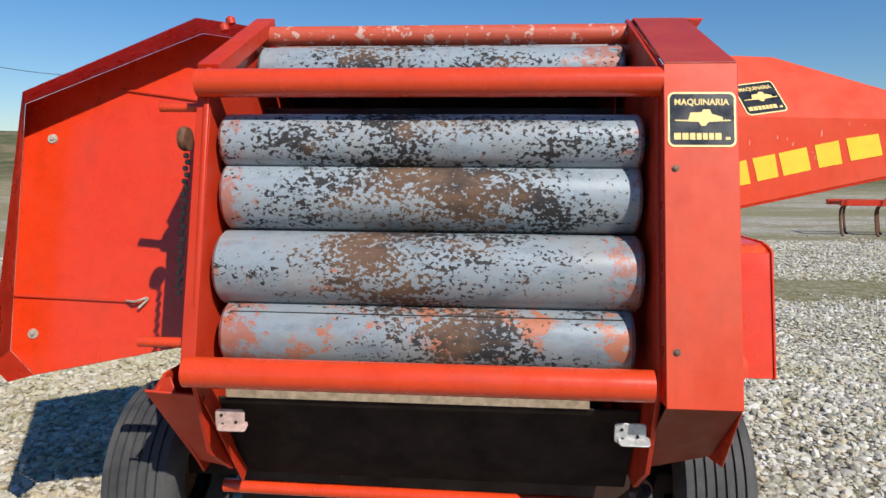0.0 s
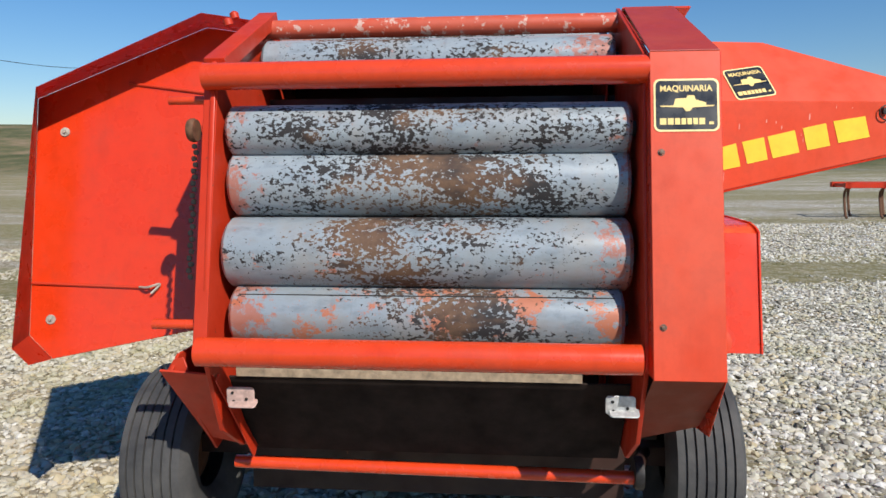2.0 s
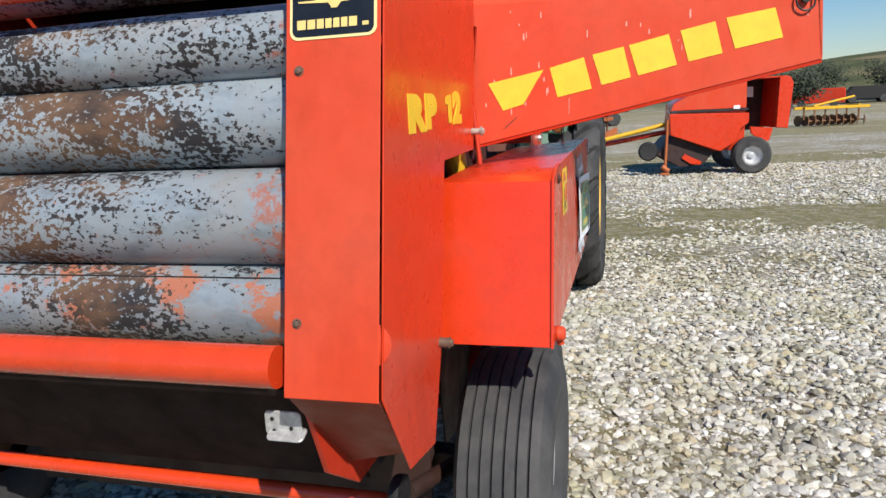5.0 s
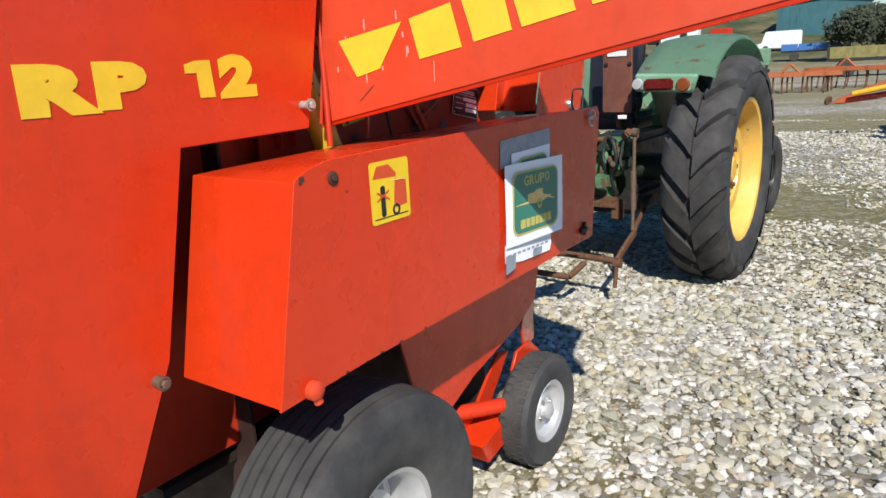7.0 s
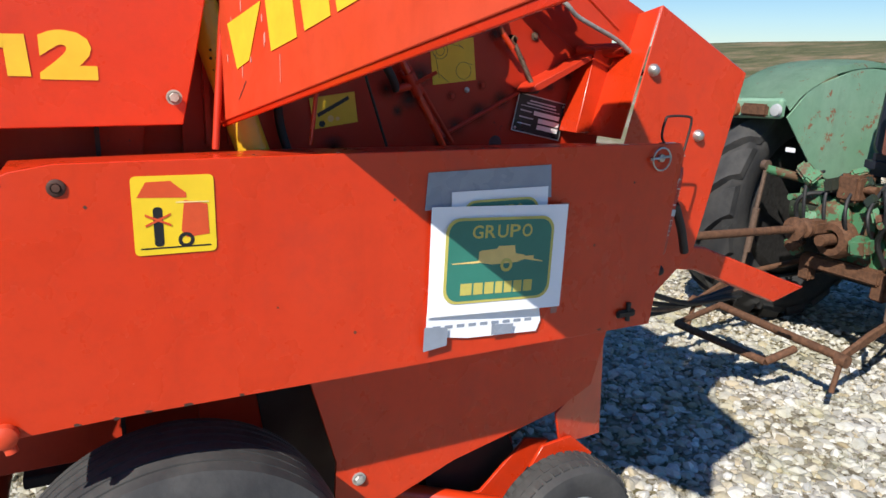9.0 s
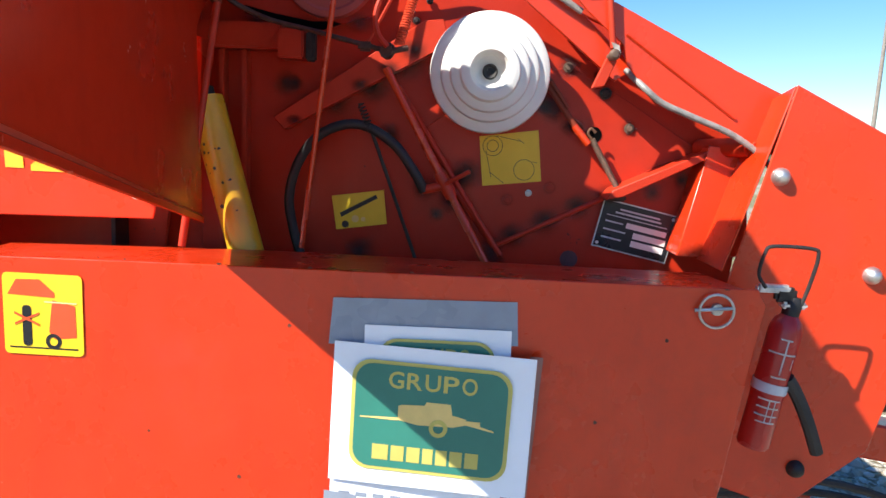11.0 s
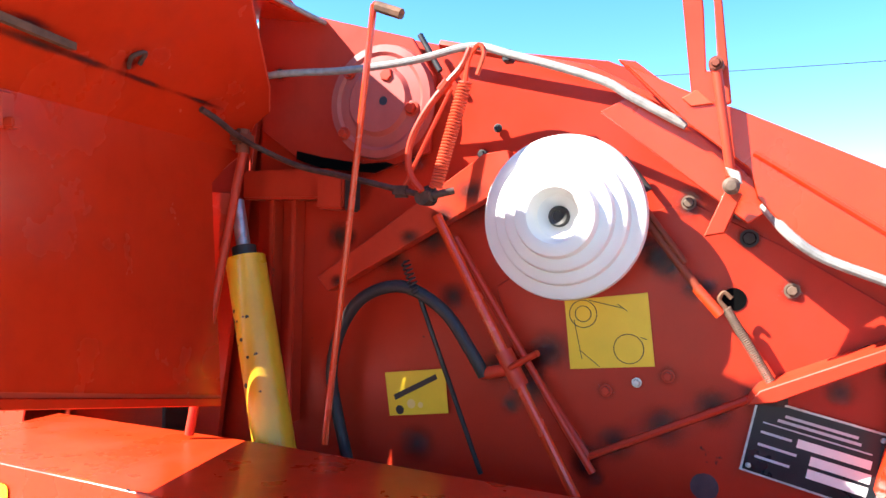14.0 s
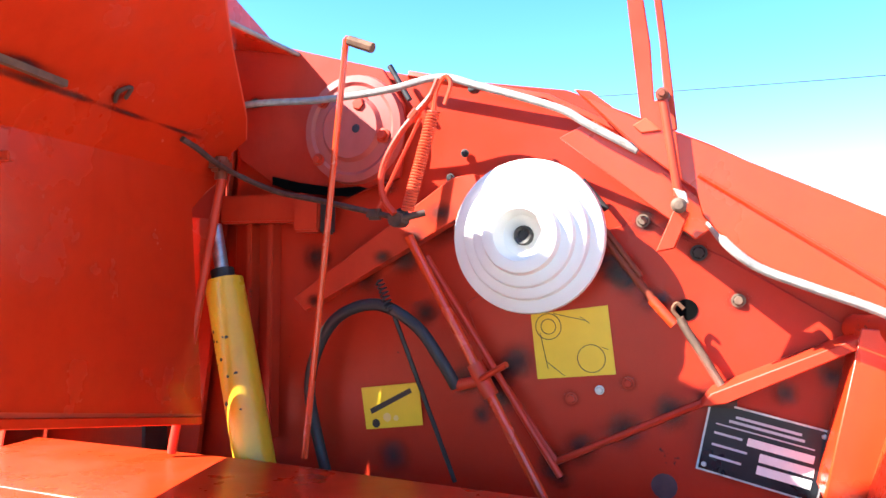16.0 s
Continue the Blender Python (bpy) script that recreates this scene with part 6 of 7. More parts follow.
def notice_print(top, m, w, h, strip):
    k = shift(m, 0.0068)
    part("green_panel", plate(rounded(w * 0.10, h * 0.11, w * 0.895, h * 0.90, 0.03), 0.0005, k, 0), paper_gold, top)
    part("green_panel", plate(rounded(w * 0.12, h * 0.135, w * 0.875, h * 0.875, 0.027), 0.0005, shift(k, 0.0006), 0), paper_green, top)
    q = shift(k, 0.0013)
    for i, ch in enumerate("GRUPO"):
        part("notice_letter", fitted(ch, w * 0.076, h * 0.12, q @ Matrix.Translation((w * (0.285 + 0.091 * i), h * 0.715, 0)), 0.0005, 0.0002), paper_gold, top, "pale gold letter")
    if strip:
        return
    x = 0.22
    for wd in (0.095, 0.08, 0.08, 0.066, 0.07, 0.076, 0.08):
        part("name_bar", plate(rect(w * x, h * 0.19, w * (x + wd - 0.014), h * 0.30), 0.0004, q, 0), paper_gold, top)
        x += wd
    body = [(0.34, 0.49), (0.34, 0.59), (0.36, 0.60), (0.47, 0.61), (0.48, 0.635), (0.60, 0.635), (0.61, 0.56), (0.68, 0.54), (0.68, 0.50), (0.62, 0.475), (0.44, 0.465)]
    part("trailer_mark", plate([(a * w, b * h) for a, b in body], 0.0004, q, 0), gold, top)
    part("trailer_drawbar", plate([(a * w, b * h) for a, b in ((0.15, 0.492), (0.34, 0.505), (0.34, 0.485), (0.15, 0.485))], 0.0004, q, 0), gold, top)
    part("trailer_drawbar", plate([(a * w, b * h) for a, b in ((0.68, 0.53), (0.75, 0.53), (0.75, 0.50), (0.82, 0.475), (0.82, 0.465), (0.68, 0.50))], 0.0004, q, 0), gold, top)
    part("trailer_wheel", lathe([(0.008, 0), (0.0145, 0), (0.0145, 0.0006), (0.008, 0.0006)], q @ Vector((0.545 * w, 0.455 * h, 0.0006)), (1, 0, 0), 20, True), paper_gold, top)


box_face = side(0.9465)
solo("tape_strip", plate([(3.193, 1.165), (3.491, 1.178), (3.486, 1.248), (3.199, 1.240)], 0.0006, box_face, 0), tape_blue, M, "grey tape strip holding papers on the red box", "tape")
back = notice("notice", shift(box_face, 0.001) @ pose(3.252, 1.010, 0, 0, 0, 0.6), 0.230, 0.190, "white notice with a green panel behind another")
notice_print(back, shift(box_face, 0.001) @ pose(3.252, 1.010, 0, 0, 0, 0.6), 0.230, 0.190, True)
slip = solo("torn_sheet", plate([(3.200, 0.900), (3.30, 0.884), (3.472, 0.876), (3.482, 0.900), (3.476, 0.935), (3.201, 0.950)], 0.0006, shift(box_face, 0.004), 0), paper_white, M, "white torn sheet edge under a notice", "paper")
WORLD[slip.name] = M
for k in range(9):
    a = 3.215 + 0.028 * k
    part("print_bar", plate([(a, 0.914 - 0.0012 * k), (a + 0.018, 0.913 - 0.0012 * k), (a + 0.018, 0.920 - 0.0012 * k), (a, 0.921 - 0.0012 * k)], 0.0003, shift(box_face, 0.005), 0), tape_blue, slip)
nm = shift(box_face, 0.006) @ pose(3.199, 0.944, 0, 0, -3, -1.4)
front = notice("notice", nm, 0.316, 0.229, "white notice with a green panel and gold trailer drawing")
notice_print(front, nm, 0.316, 0.229, False)
solo("plastic_sleeve", plate([(3.500, 0.917), (3.517, 0.917), (3.530, 1.166), (3.510, 1.166)], 0.0006, shift(box_face, 0.014), 0), sleeve_clear, M, "dull clear edge of a plastic sleeve on the red box", "sleeve")
for corners in (((3.191, 0.871), (3.245, 0.878), (3.246, 0.918), (3.193, 0.924)), ((3.352, 0.8865), (3.403, 0.886), (3.4065, 0.905), (3.352, 0.910))):
    solo("tape_piece", plate(corners, 0.0006, shift(box_face, 0.012), 0), tape_blue, M, "short piece of grey tape under a notice", "tape", "tape pieces on the side box")

# ---- fire extinguisher on the box's front end ----
ext = thing("fire_extinguisher", M @ Matrix.Translation((0.80, 3.93, 0.97)), "small red fire extinguisher strapped beside the front shield", "extinguisher")
ea, eb = Vector((0.82, 3.922, 0.985)), Vector((0.82, 3.960, 1.225))
ed = (eb - ea).normalized()
L = (eb - ea).length
part("cylinder", lathe([(0, 0), (0.024, 0.0), (0.0275, 0.006), (0.0275, L - 0.03), (0.023, L - 0.012), (0.012, L), (0, L)], ea, ed, 28), extinguisher_red, ext)
def wrap(h0, h1, a0, a1, r=0.0281):
    """A thin printed mark bent round the cylinder, between two heights and two angles."""
    mark = bmesh.new()
    x = Vector((1, 0, 0))
    x = (x - ed * x.dot(ed)).normalized()
    y = ed.cross(x)
    cols = [[mark.verts.new(ea + ed * h + r * (math.cos(radians(a)) * x + math.sin(radians(a)) * y)) for h in (h0, h1)] for a in [a0 + (a1 - a0) * i / 5 for i in range(6)]]
    for p, q in zip(cols, cols[1:]):
        mark.faces.new((p[0], q[0], q[1], p[1]))
    bmesh.ops.solidify(mark, geom=mark.faces[:], thickness=0.0004)
    return mark


for h0, h1, a0, a1 in ((0.175, 0.178, -60, 40), (0.140, 0.200, -8, -2), (0.200, 0.203, -30, 10), (0.133, 0.136, -30, 25), (0.092, 0.095, -50, 30), (0.078, 0.081, -50, 30), (0.064, 0.067, -50, 30), (0.052, 0.055, -40, 30), (0.052, 0.095, -12, -8), (0.052, 0.095, 8, 12), (0.150, 0.170, 30, 34)):
    part("printed_mark", wrap(h0, h1, a0, a1), white_label, ext, "white printed line")
part("valve", lathe([(0, L - 0.004), (0.014, L - 0.004), (0.016, L + 0.02), (0.010, L + 0.03), (0, L + 0.03)], ea, ed, 14), dark_steel, ext)
part("strap", lathe([(0.0285, 0.105), (0.0295, 0.105), (0.0295, 0.122), (0.0285, 0.122)], ea, ed, 28, True), tape_grey, ext, "grey strap")
part("handle_loop", pipe(glide([eb + Vector(p) for p in ((0.01, -0.050, 0.045), (0.01, -0.064, 0.068), (0.01, -0.058, 0.104), (0.01, -0.045, 0.116), (0.01, 0.018, 0.115), (0.01, 0.030, 0.104), (0.01, 0.023, 0.060), (0.01, 0.012, 0.018))]), 0.0032, 8), dark_steel, ext, "dark wire handle loop")
part("lever", merge(block((-0.008, -0.062, 0.036), (0.010, -0.006, 0.050), 0.004, Matrix.Translation(eb)), block((-0.008, -0.020, 0.010), (0.012, 0.024, 0.022), 0.004, Matrix.Translation(eb))), zinc, ext, "bare metal squeeze lever")
part("lever_joint", block((-0.009, -0.030, 0.020), (0.009, 0.006, 0.046), 0.005, Matrix.Translation(eb)), dark_steel, ext)
part("hose", pipe(glide([eb + Vector(p) for p in ((0.010, 0.004, -0.110), (0.006, 0.022, -0.135), (0.0, 0.050, -0.185), (-0.010, 0.080, -0.250))]), 0.0115, 10), black_rubber, ext)


# ---- the green tractor in front of the baler ----
T = M @ Matrix.Translation((-0.07, 6.53, GROUND)) @ pose(0, 0, 0, 0, 0, -0.4)
tractor = thing("tractor", T, "old faded green tractor with yellow rear rims, parked", "tractor")


def tp_(name, bm, material, label="", parent=None, smooth=35):
    return part(name, bm, material, parent or tractor, label, T, smooth)


def lug_bar(r, half, hand):
    """One slanting tread bar, following the tyre's crown."""
    bm = bmesh.new()
    rows = []
    for k in range(7):
        f = k / 6
        x = hand * (half * 0.04 + half * 1.0 * f)
        a = 0.30 * (f ** 0.9)
        rr = r - 0.05 * max(0.0, f - 0.55) ** 1.5 * 3.0
        wid = 0.070 + 0.018 * f
        drop = 0.0 if f < 0.95 else 0.02
        ring = []
        for da, dr in ((-wid * 1.25, -0.055), (-wid, -drop), (wid, -drop), (wid * 1.25, -0.055)):
            aa = a + da / r
            ring.append(bm.verts.new((x, math.sin(aa) * (rr + dr), math.cos(aa) * (rr + dr))))
        rows.append(ring)
    for p, q in zip(rows, rows[1:]):
        for k in range(3):
            bm.faces.new((p[k], p[k + 1], q[k + 1], q[k]))
    bm.faces.new(rows[0])
    bm.faces.new(rows[-1][::-1])
    return bm


def rear_wheel(x, hand):
    c = Vector((x, 0, 0.735))
    r, half, rimr = 0.745, 0.188, 0.47
    hub = tp_("rear_wheel", lathe([(0, 0.0), (0.10, 0.0), (0.10, 0.05), (0.07, 0.08), (0.0, 0.085)], c, (hand, 0, 0), 24), rim_yellow, "cleated rear tyre on a yellow rim")
    prof = [(rimr - 0.01, -half * 0.72), (rimr + 0.02, -half * 0.9), (rimr + 0.10, -half * 1.03), (r - 0.12, -half * 1.02), (r - 0.055, -half * 0.86), (r - 0.040, -half * 0.4), (r - 0.037, 0), (r - 0.040, half * 0.4), (r - 0.055, half * 0.86), (r - 0.12, half * 1.02), (rimr + 0.10, half * 1.03), (rimr + 0.02, half * 0.9), (rimr - 0.01, half * 0.72)]
    tp_("tyre", lathe(prof, c, (1, 0, 0), 72), tyre_dusty, parent=hub)
    n = 18
    for k in range(n):
        for side_, off in ((1, 0.0), (-1, 0.5)):
            bm = lug_bar(r, half, side_)
            bm.transform(Matrix.Translation(c) @ Matrix.Rotation(-2 * math.pi * (k + off) / n, 4, 'X'))
            tp_("tread_bar", bm, tyre_dusty, parent=hub)
    rim = [(0.10, 0.03), (0.20, 0.035), (0.24, 0.02), (0.30, -0.03), (0.37, -0.05), (rimr - 0.035, -0.05), (rimr - 0.03, 0.05), (rimr - 0.005, half * 0.70), (rimr + 0.022, half * 0.80), (rimr + 0.026, half * 0.86), (rimr - 0.015, half * 0.78), (rimr - 0.05, 0.03), (rimr - 0.05, -0.08), (0.10, -0.08)]
    tp_("rim", lathe(rim, c, (hand, 0, 0), 56), rim_yellow, parent=hub)
    for k in range(8):
        a = 2 * math.pi * k / 8
        p = c + Vector((hand * 0.02, 0.17 * math.cos(a), 0.17 * math.sin(a)))
        tp_("wheel_bolt", bolt_head(p + Vector((hand * 0.012, 0, 0)), (hand, 0, 0), 0.018, 0.03), rusty, parent=hub)
        a += 0.39
        p = c + Vector((hand * -0.045, 0.36 * math.cos(a), 0.36 * math.sin(a)))
        tp_("rim_lug", block((-0.03, -0.03, -0.035), (0.045, 0.03, 0.035), 0.008, Matrix.Translation(p)), rim_yellow, parent=hub)
    tp_("wheel_weight", lathe([(0.21, 0.035), (0.22, 0.06), (0.30, 0.06), (0.31, 0.01)], c, (hand, 0, 0), 40), rim_yellow, parent=hub)


rear_wheel(0.785, 1)
rear_wheel(-0.75, -1)


def front_wheel(x, hand):
    c = Vector((x, 2.22, 0.37))
    hub = tp_("front_wheel", lathe([(0, 0.03), (0.06, 0.03), (0.06, 0.08), (0, 0.085)], c, (hand, 0, 0), 18), dark_steel, "ribbed front tyre")
    tp_("tyre", lathe(ribbed_tyre(0.37, 0.105, 0.21, 4), c, (1, 0, 0), 48), tyre_dusty, parent=hub)
    tp_("rim", lathe([(0, 0.03), (0.12, 0.03), (0.16, 0.0), (0.19, 0.02), (0.205, 0.07), (0.22, 0.075), (0.2, 0.05), (0.18, -0.02), (0, -0.02)], c, (hand, 0, 0), 32), dark_steel, parent=hub)


front_wheel(0.62, 1)
front_wheel(-0.62, -1)


def fender(hand):
    """Clamshell fender: flat crown over the tyre with a turned-down lip, a rear lamp panel and an inner wall."""
    line = glide([(0, -0.55, 1.37), (0, -0.44, 1.47), (0, -0.20, 1.575), (0, 0.08, 1.615), (0, 0.36, 1.60), (0, 0.62, 1.525), (0, 0.80, 1.43)], 3)
    bm = bmesh.new()
    rows = []
    for p in line:
        row = []
        for x, dz in ((0.36, -0.035), (0.39, -0.006), (0.50, 0.010), (0.66, 0.012), (0.78, 0.004), (0.835, -0.006), (0.850, -0.016), (0.853, -0.034)):
            row.append(bm.verts.new((hand * x, p.y, p.z + dz)))
        rows.append(row)
    for p, q in zip(rows, rows[1:]):
        for i in range(7):
            bm.faces.new((p[i], p[i + 1], q[i + 1], q[i]))
    bmesh.ops.solidify(bm, geom=bm.faces[:], thickness=0.006)
    f = tp_("fender", bm, tractor_green, "faded green fender with rust spots")
    rear_cut = [(-0.40, 1.46), (-0.56, 1.30), (-0.30, 1.02), (-0.10, 0.92)] if hand < 0 else [(-0.42, 1.44), (-0.30, 1.30), (-0.12, 1.12), (0.05, 0.98)]
    tp_("fender_wall", plate([(0.78, 1.05), (0.76, 1.40), (0.36, 1.56), (0.0, 1.58)] + rear_cut, 0.008, Matrix(((0, 0, 1, hand * 0.372), (1, 0, 0, 0), (0, 1, 0, 0), (0, 0, 0, 1)))), tractor_green, "", f)
    a, b = hand * 0.38, hand * 0.74
    panel_ = plate([(a, 1.290), (b, 1.275), (hand * 0.77, 1.385), (a, 1.400)], 0.05, upright(0, -0.55, 0), 0.015)
    tp_("lamp_panel", panel_, tractor_green, "", f)
    lo, hi = sorted((hand * 0.45, hand * 0.63))
    tp_("tail_lamp", block((lo, -0.625, 1.295), (hi, -0.595, 1.365), 0.012), lamp_red if hand > 0 else rusty, "dark red tail lamp" if hand > 0 else "broken rusty lamp housing", f)
    tp_("turn_lamp", lathe([(0, 0.02), (0.035, 0.016), (0.042, 0)], (hand * 0.685, -0.60, 1.325), (0, -1, 0), 16), lamp_amber, "small amber lamp", f)
    tp_("reflector", lathe([(0, 0.02), (0.03, 0.015), (0.036, 0)], (hand * 0.405, -0.60, 1.335), (0, -1, 0), 16), lamp_clear, "", f)


fender(1)
fender(-1)

# seat, lamp, bonnet, stack
seat = tp_("seat", block((-0.09, -0.30, 1.02), (0.30, 0.14, 1.14), 0.04), seat_black, "black vinyl seat with a high back")
tp_("backrest", plate(rounded(-0.10, 1.10, 0.28, 1.69, 0.10), 0.09, upright(0, -0.26, 0) @ pose(0, 0, 0, -6, 0, 0), 0.025), seat_black, "", seat)
tp_("seat_tin", merge(plate(rounded(0.115, 1.15, 0.315, 1.57, 0.02), 0.025, upright(0, -0.44, 0), 0.006), rod((0.12, -0.445, 1.17), (0.31, -0.445, 1.17), 0.016), rod((0.22, -0.44, 1.2), (0.17, -0.30, 1.05), 0.02)), tin_brown, "rusty tin panel behind the seat", seat)
tp_("tin_label", block((0.15, -0.472, 1.51), (0.28, -0.467, 1.545), 0.002), white_label, "", seat)
for x_ in (0.14, 0.30):
    tp_("tin_bolt", bolt_head((x_, -0.466, 1.46), (0, -1, 0), 0.010, 0.010), dark_steel, "", seat)
tp_("work_lamp", merge(lathe([(0, 0.05), (0.055, 0.038), (0.085, 0.0), (0.092, -0.015), (0.080, -0.012), (0, -0.010)], (0.34, -0.16, 1.665), (0.25, 1, 0.1), 28), rod((0.35, -0.13, 1.60), (0.40, -0.10, 1.50), 0.012)), dark_steel, "round grey work lamp")
tp_("bonnet", plate([(0.85, 0.85), (0.85, 1.38), (1.1, 1.43), (2.55, 1.34), (2.68, 1.22), (2.70, 0.75), (2.4, 0.72)], 0.50, Matrix(((0, 0, 1, -0.25), (1, 0, 0, 0), (0, 1, 0, 0), (0, 0, 0, 1))), 0.05), tractor_green, "faded green bonnet")
tp_("dashboard", block((-0.20, 0.62, 1.05), (0.20, 0.90, 1.42), 0.03), tractor_green)
wheel_c = Vector((0, 0.42, 1.46))
tp_("steering_wheel", pipe([wheel_c + Vector((0.20 * math.cos(a), 0.19 * math.sin(a), -0.07 * math.sin(a))) for a in [k * math.pi / 14 for k in range(29)]], 0.012, 8), dark_steel)
tp_("steering_column", rod((0, 0.42, 1.46), (0, 0.75, 1.20), 0.018), dark_steel)
tp_("intake_pipe", merge(rod((0.08, 1.35, 1.40), (0.08, 1.35, 1.82), 0.030, 14)), dark_steel, "dark air-intake pipe")
tp_("intake_cap", lathe([(0, 0), (0.105, 0.0), (0.110, 0.03), (0.095, 0.04), (0.085, 0.05), (0.085, 0.09), (0.098, 0.10), (0.095, 0.13), (0.05, 0.15), (0, 0.155)], (0.08, 1.35, 1.80), (0, 0, 1), 24), tractor_green, "green two-tier intake cap")
# gearbox and axle housing in a much darker green than the rear casting
tp_("gearbox", merge(block((-0.20, -0.30, 0.50), (0.20, 1.0, 0.95), 0.05), rod((-0.62, 0, 0.735), (0.62, 0, 0.735), 0.10, 20)), blackish_green)
tp_("rear_casting", merge(block((-0.17, -0.42, 0.52), (0.17, -0.28, 0.88), 0.04), block((-0.26, -0.38, 0.86), (0.26, -0.22, 0.98), 0.03), lathe([(0, 0), (0.09, 0.0), (0.10, 0.03), (0.07, 0.10), (0, 0.11)], (-0.08, -0.42, 0.80), (0, -1, 0), 18)), bright_green, "oily bright green rear casting")
tp_("top_link_bracket", merge(block((-0.06, -0.50, 0.90), (0.06, -0.36, 1.04), 0.015), rod((-0.12, -0.44, 0.97), (0.12, -0.44, 0.97), 0.022)), rusty)
tp_("shaft_guard", merge(lathe([(0.055, 0), (0.10, 0.01), (0.105, 0.06), (0.085, 0.10), (0.05, 0.10)], (-0.02, -0.44, 0.70), (0, -1, 0), 22), rod((-0.02, -0.42, 0.70), (-0.02, -0.62, 0.70), 0.03)), rusty, "rusty power take-off yoke")
for hand in (1, -1):
    tp_("lift_arm", merge(rod((hand * 0.22, -0.26, 0.93), (hand * 0.40, -0.62, 1.02), 0.025)), bright_green)
    tp_("lift_rod", merge(rod((hand * 0.40, -0.62, 1.03), (hand * 0.42, -0.68, 0.42), 0.012), rod((hand * 0.405, -0.645, 0.80), (hand * 0.415, -0.66, 0.55), 0.019), lathe([(0, 0), (0.028, 0), (0.028, 0.03), (0, 0.03)], (hand * 0.39, -0.62, 1.04), (hand, 0, 0), 12)), worn_spring, "worn threaded lift rod")
    tp_("lower_link", merge(rod((hand * 0.30, 0.0, 0.52), (hand * 0.42, -0.66, 0.42), 0.016), plate([(-0.64, 0.435), (-0.80, 0.385), (-1.00, 0.30), (-1.01, 0.262), (-0.82, 0.325), (-0.66, 0.385)], 0.022, side(hand * 0.43 - 0.011), 0.004), rod((hand * 0.44, -0.985, 0.29), (hand * 0.44, -1.02, 0.13), 0.013), lathe([(0, -0.025), (0.030, -0.025), (0.030, 0.025), (0, 0.025)], (hand * 0.44, -0.98, 0.28), (1, 0, 0), 16)), rusty, "rusty lower link")
    tp_("check_chain", rod((hand * 0.2, -0.05, 0.45), (hand * 0.42, -0.70, 0.38), 0.010), dark_steel)
tp_("draw_frame", merge(rod((-0.30, -0.95, 0.30), (0.44, -0.98, 0.29), 0.021), rod((-0.25, -1.30, 0.26), (0.22, -1.20, 0.22), 0.019), rod((-0.30, -0.95, 0.30), (-0.25, -1.30, 0.26), 0.016), rod((0.22, -1.2, 0.22), (0.26, -1.06, 0.28), 0.019)), rusty, "rusty towing frame")
tp_("belly", block((-0.30, -0.25, 0.42), (0.30, 2.2, 0.60), 0.04), dark_steel)
tp_("front_axle", block((-0.55, 2.14, 0.34), (0.55, 2.30, 0.44), 0.02), tractor_green)
# dark discs added to keep the yellow rims' inner sides from showing
for hand in (1, -1):
    tp_("rim_cover_disc", lathe([(0.0, 0.0), (0.40, 0.0), (0.44, -0.03), (0.45, -0.10), (0.0, -0.12)], (hand * 0.62, 0, 0.735), (-hand, 0, 0), 40), dark_steel)
tp_("control_lever", merge(rod((0.28, -0.28, 0.95), (0.34, -0.42, 1.22), 0.008), lathe([(0, 0), (0.02, 0), (0.022, 0.02), (0, 0.04)], (0.34, -0.42, 1.21), (0, 0, 1), 12)), dark_steel)
tp_("oil_hose", pipe(glide([(0.10, -0.36, 0.95), (0.20, -0.50, 0.98), (0.24, -0.52, 0.85), (0.18, -0.46, 0.72), (0.20, -0.40, 0.60)]), 0.014, 8), black_rubber)
tp_("oil_hose", pipe(glide([(-0.10, -0.36, 0.92), (-0.22, -0.52, 0.90), (-0.26, -0.50, 0.78), (-0.20, -0.42, 0.66)]), 0.012, 8), black_rubber)
for lo, hi, stub in (((-0.30, -0.46, 0.84), (-0.16, -0.36, 0.94), (-0.28, 0.88)), ((0.16, -0.44, 0.76), (0.27, -0.34, 0.90), (0.22, 0.82))):
    tp_("valve_block", merge(block(lo, hi, 0.012), rod((stub[0], lo[1] + 0.01, stub[1]), (stub[0], lo[1] - 0.09, stub[1]), 0.018)), bright_green, "green valve block with rust")
lump_rng = random.Random(21)
for k in range(26):
    # castings, caps and couplings crowded round the back axle
    p = Vector((lump_rng.uniform(-0.30, 0.30), lump_rng.uniform(-0.52, -0.36), lump_rng.uniform(0.60, 1.06)))
    s_ = [lump_rng.uniform(0.018, 0.055) for _ in range(3)]
    turn = Euler([lump_rng.uniform(-0.8, 0.8) for _ in range(3)]).to_matrix().to_4x4()
    lump = block((-s_[0], -s_[1], -s_[2]), (s_[0], s_[1], s_[2]), 0.4 * min(s_), Matrix.Translation(p) @ turn)
    tp_("casting", lump, (bright_green, bright_green, rusty, blackish_green)[k % 4], "")
for k in range(5):
    x_ = -0.24 + 0.12 * k
    tp_("oil_hose", pipe(glide([(x_, -0.36, 1.02), (x_ + 0.03, -0.52, 0.98 - 0.03 * k), (x_ + 0.05, -0.54, 0.80), (x_ + 0.02, -0.44, 0.62 + 0.03 * k)]), 0.009, 8), black_rubber)
for hand in (1, -1):
    tp_("number_mark", block((hand * 0.30 - 0.03, -0.58, 1.12), (hand * 0.30 + 0.03, -0.575, 1.145), 0.002), white_label)
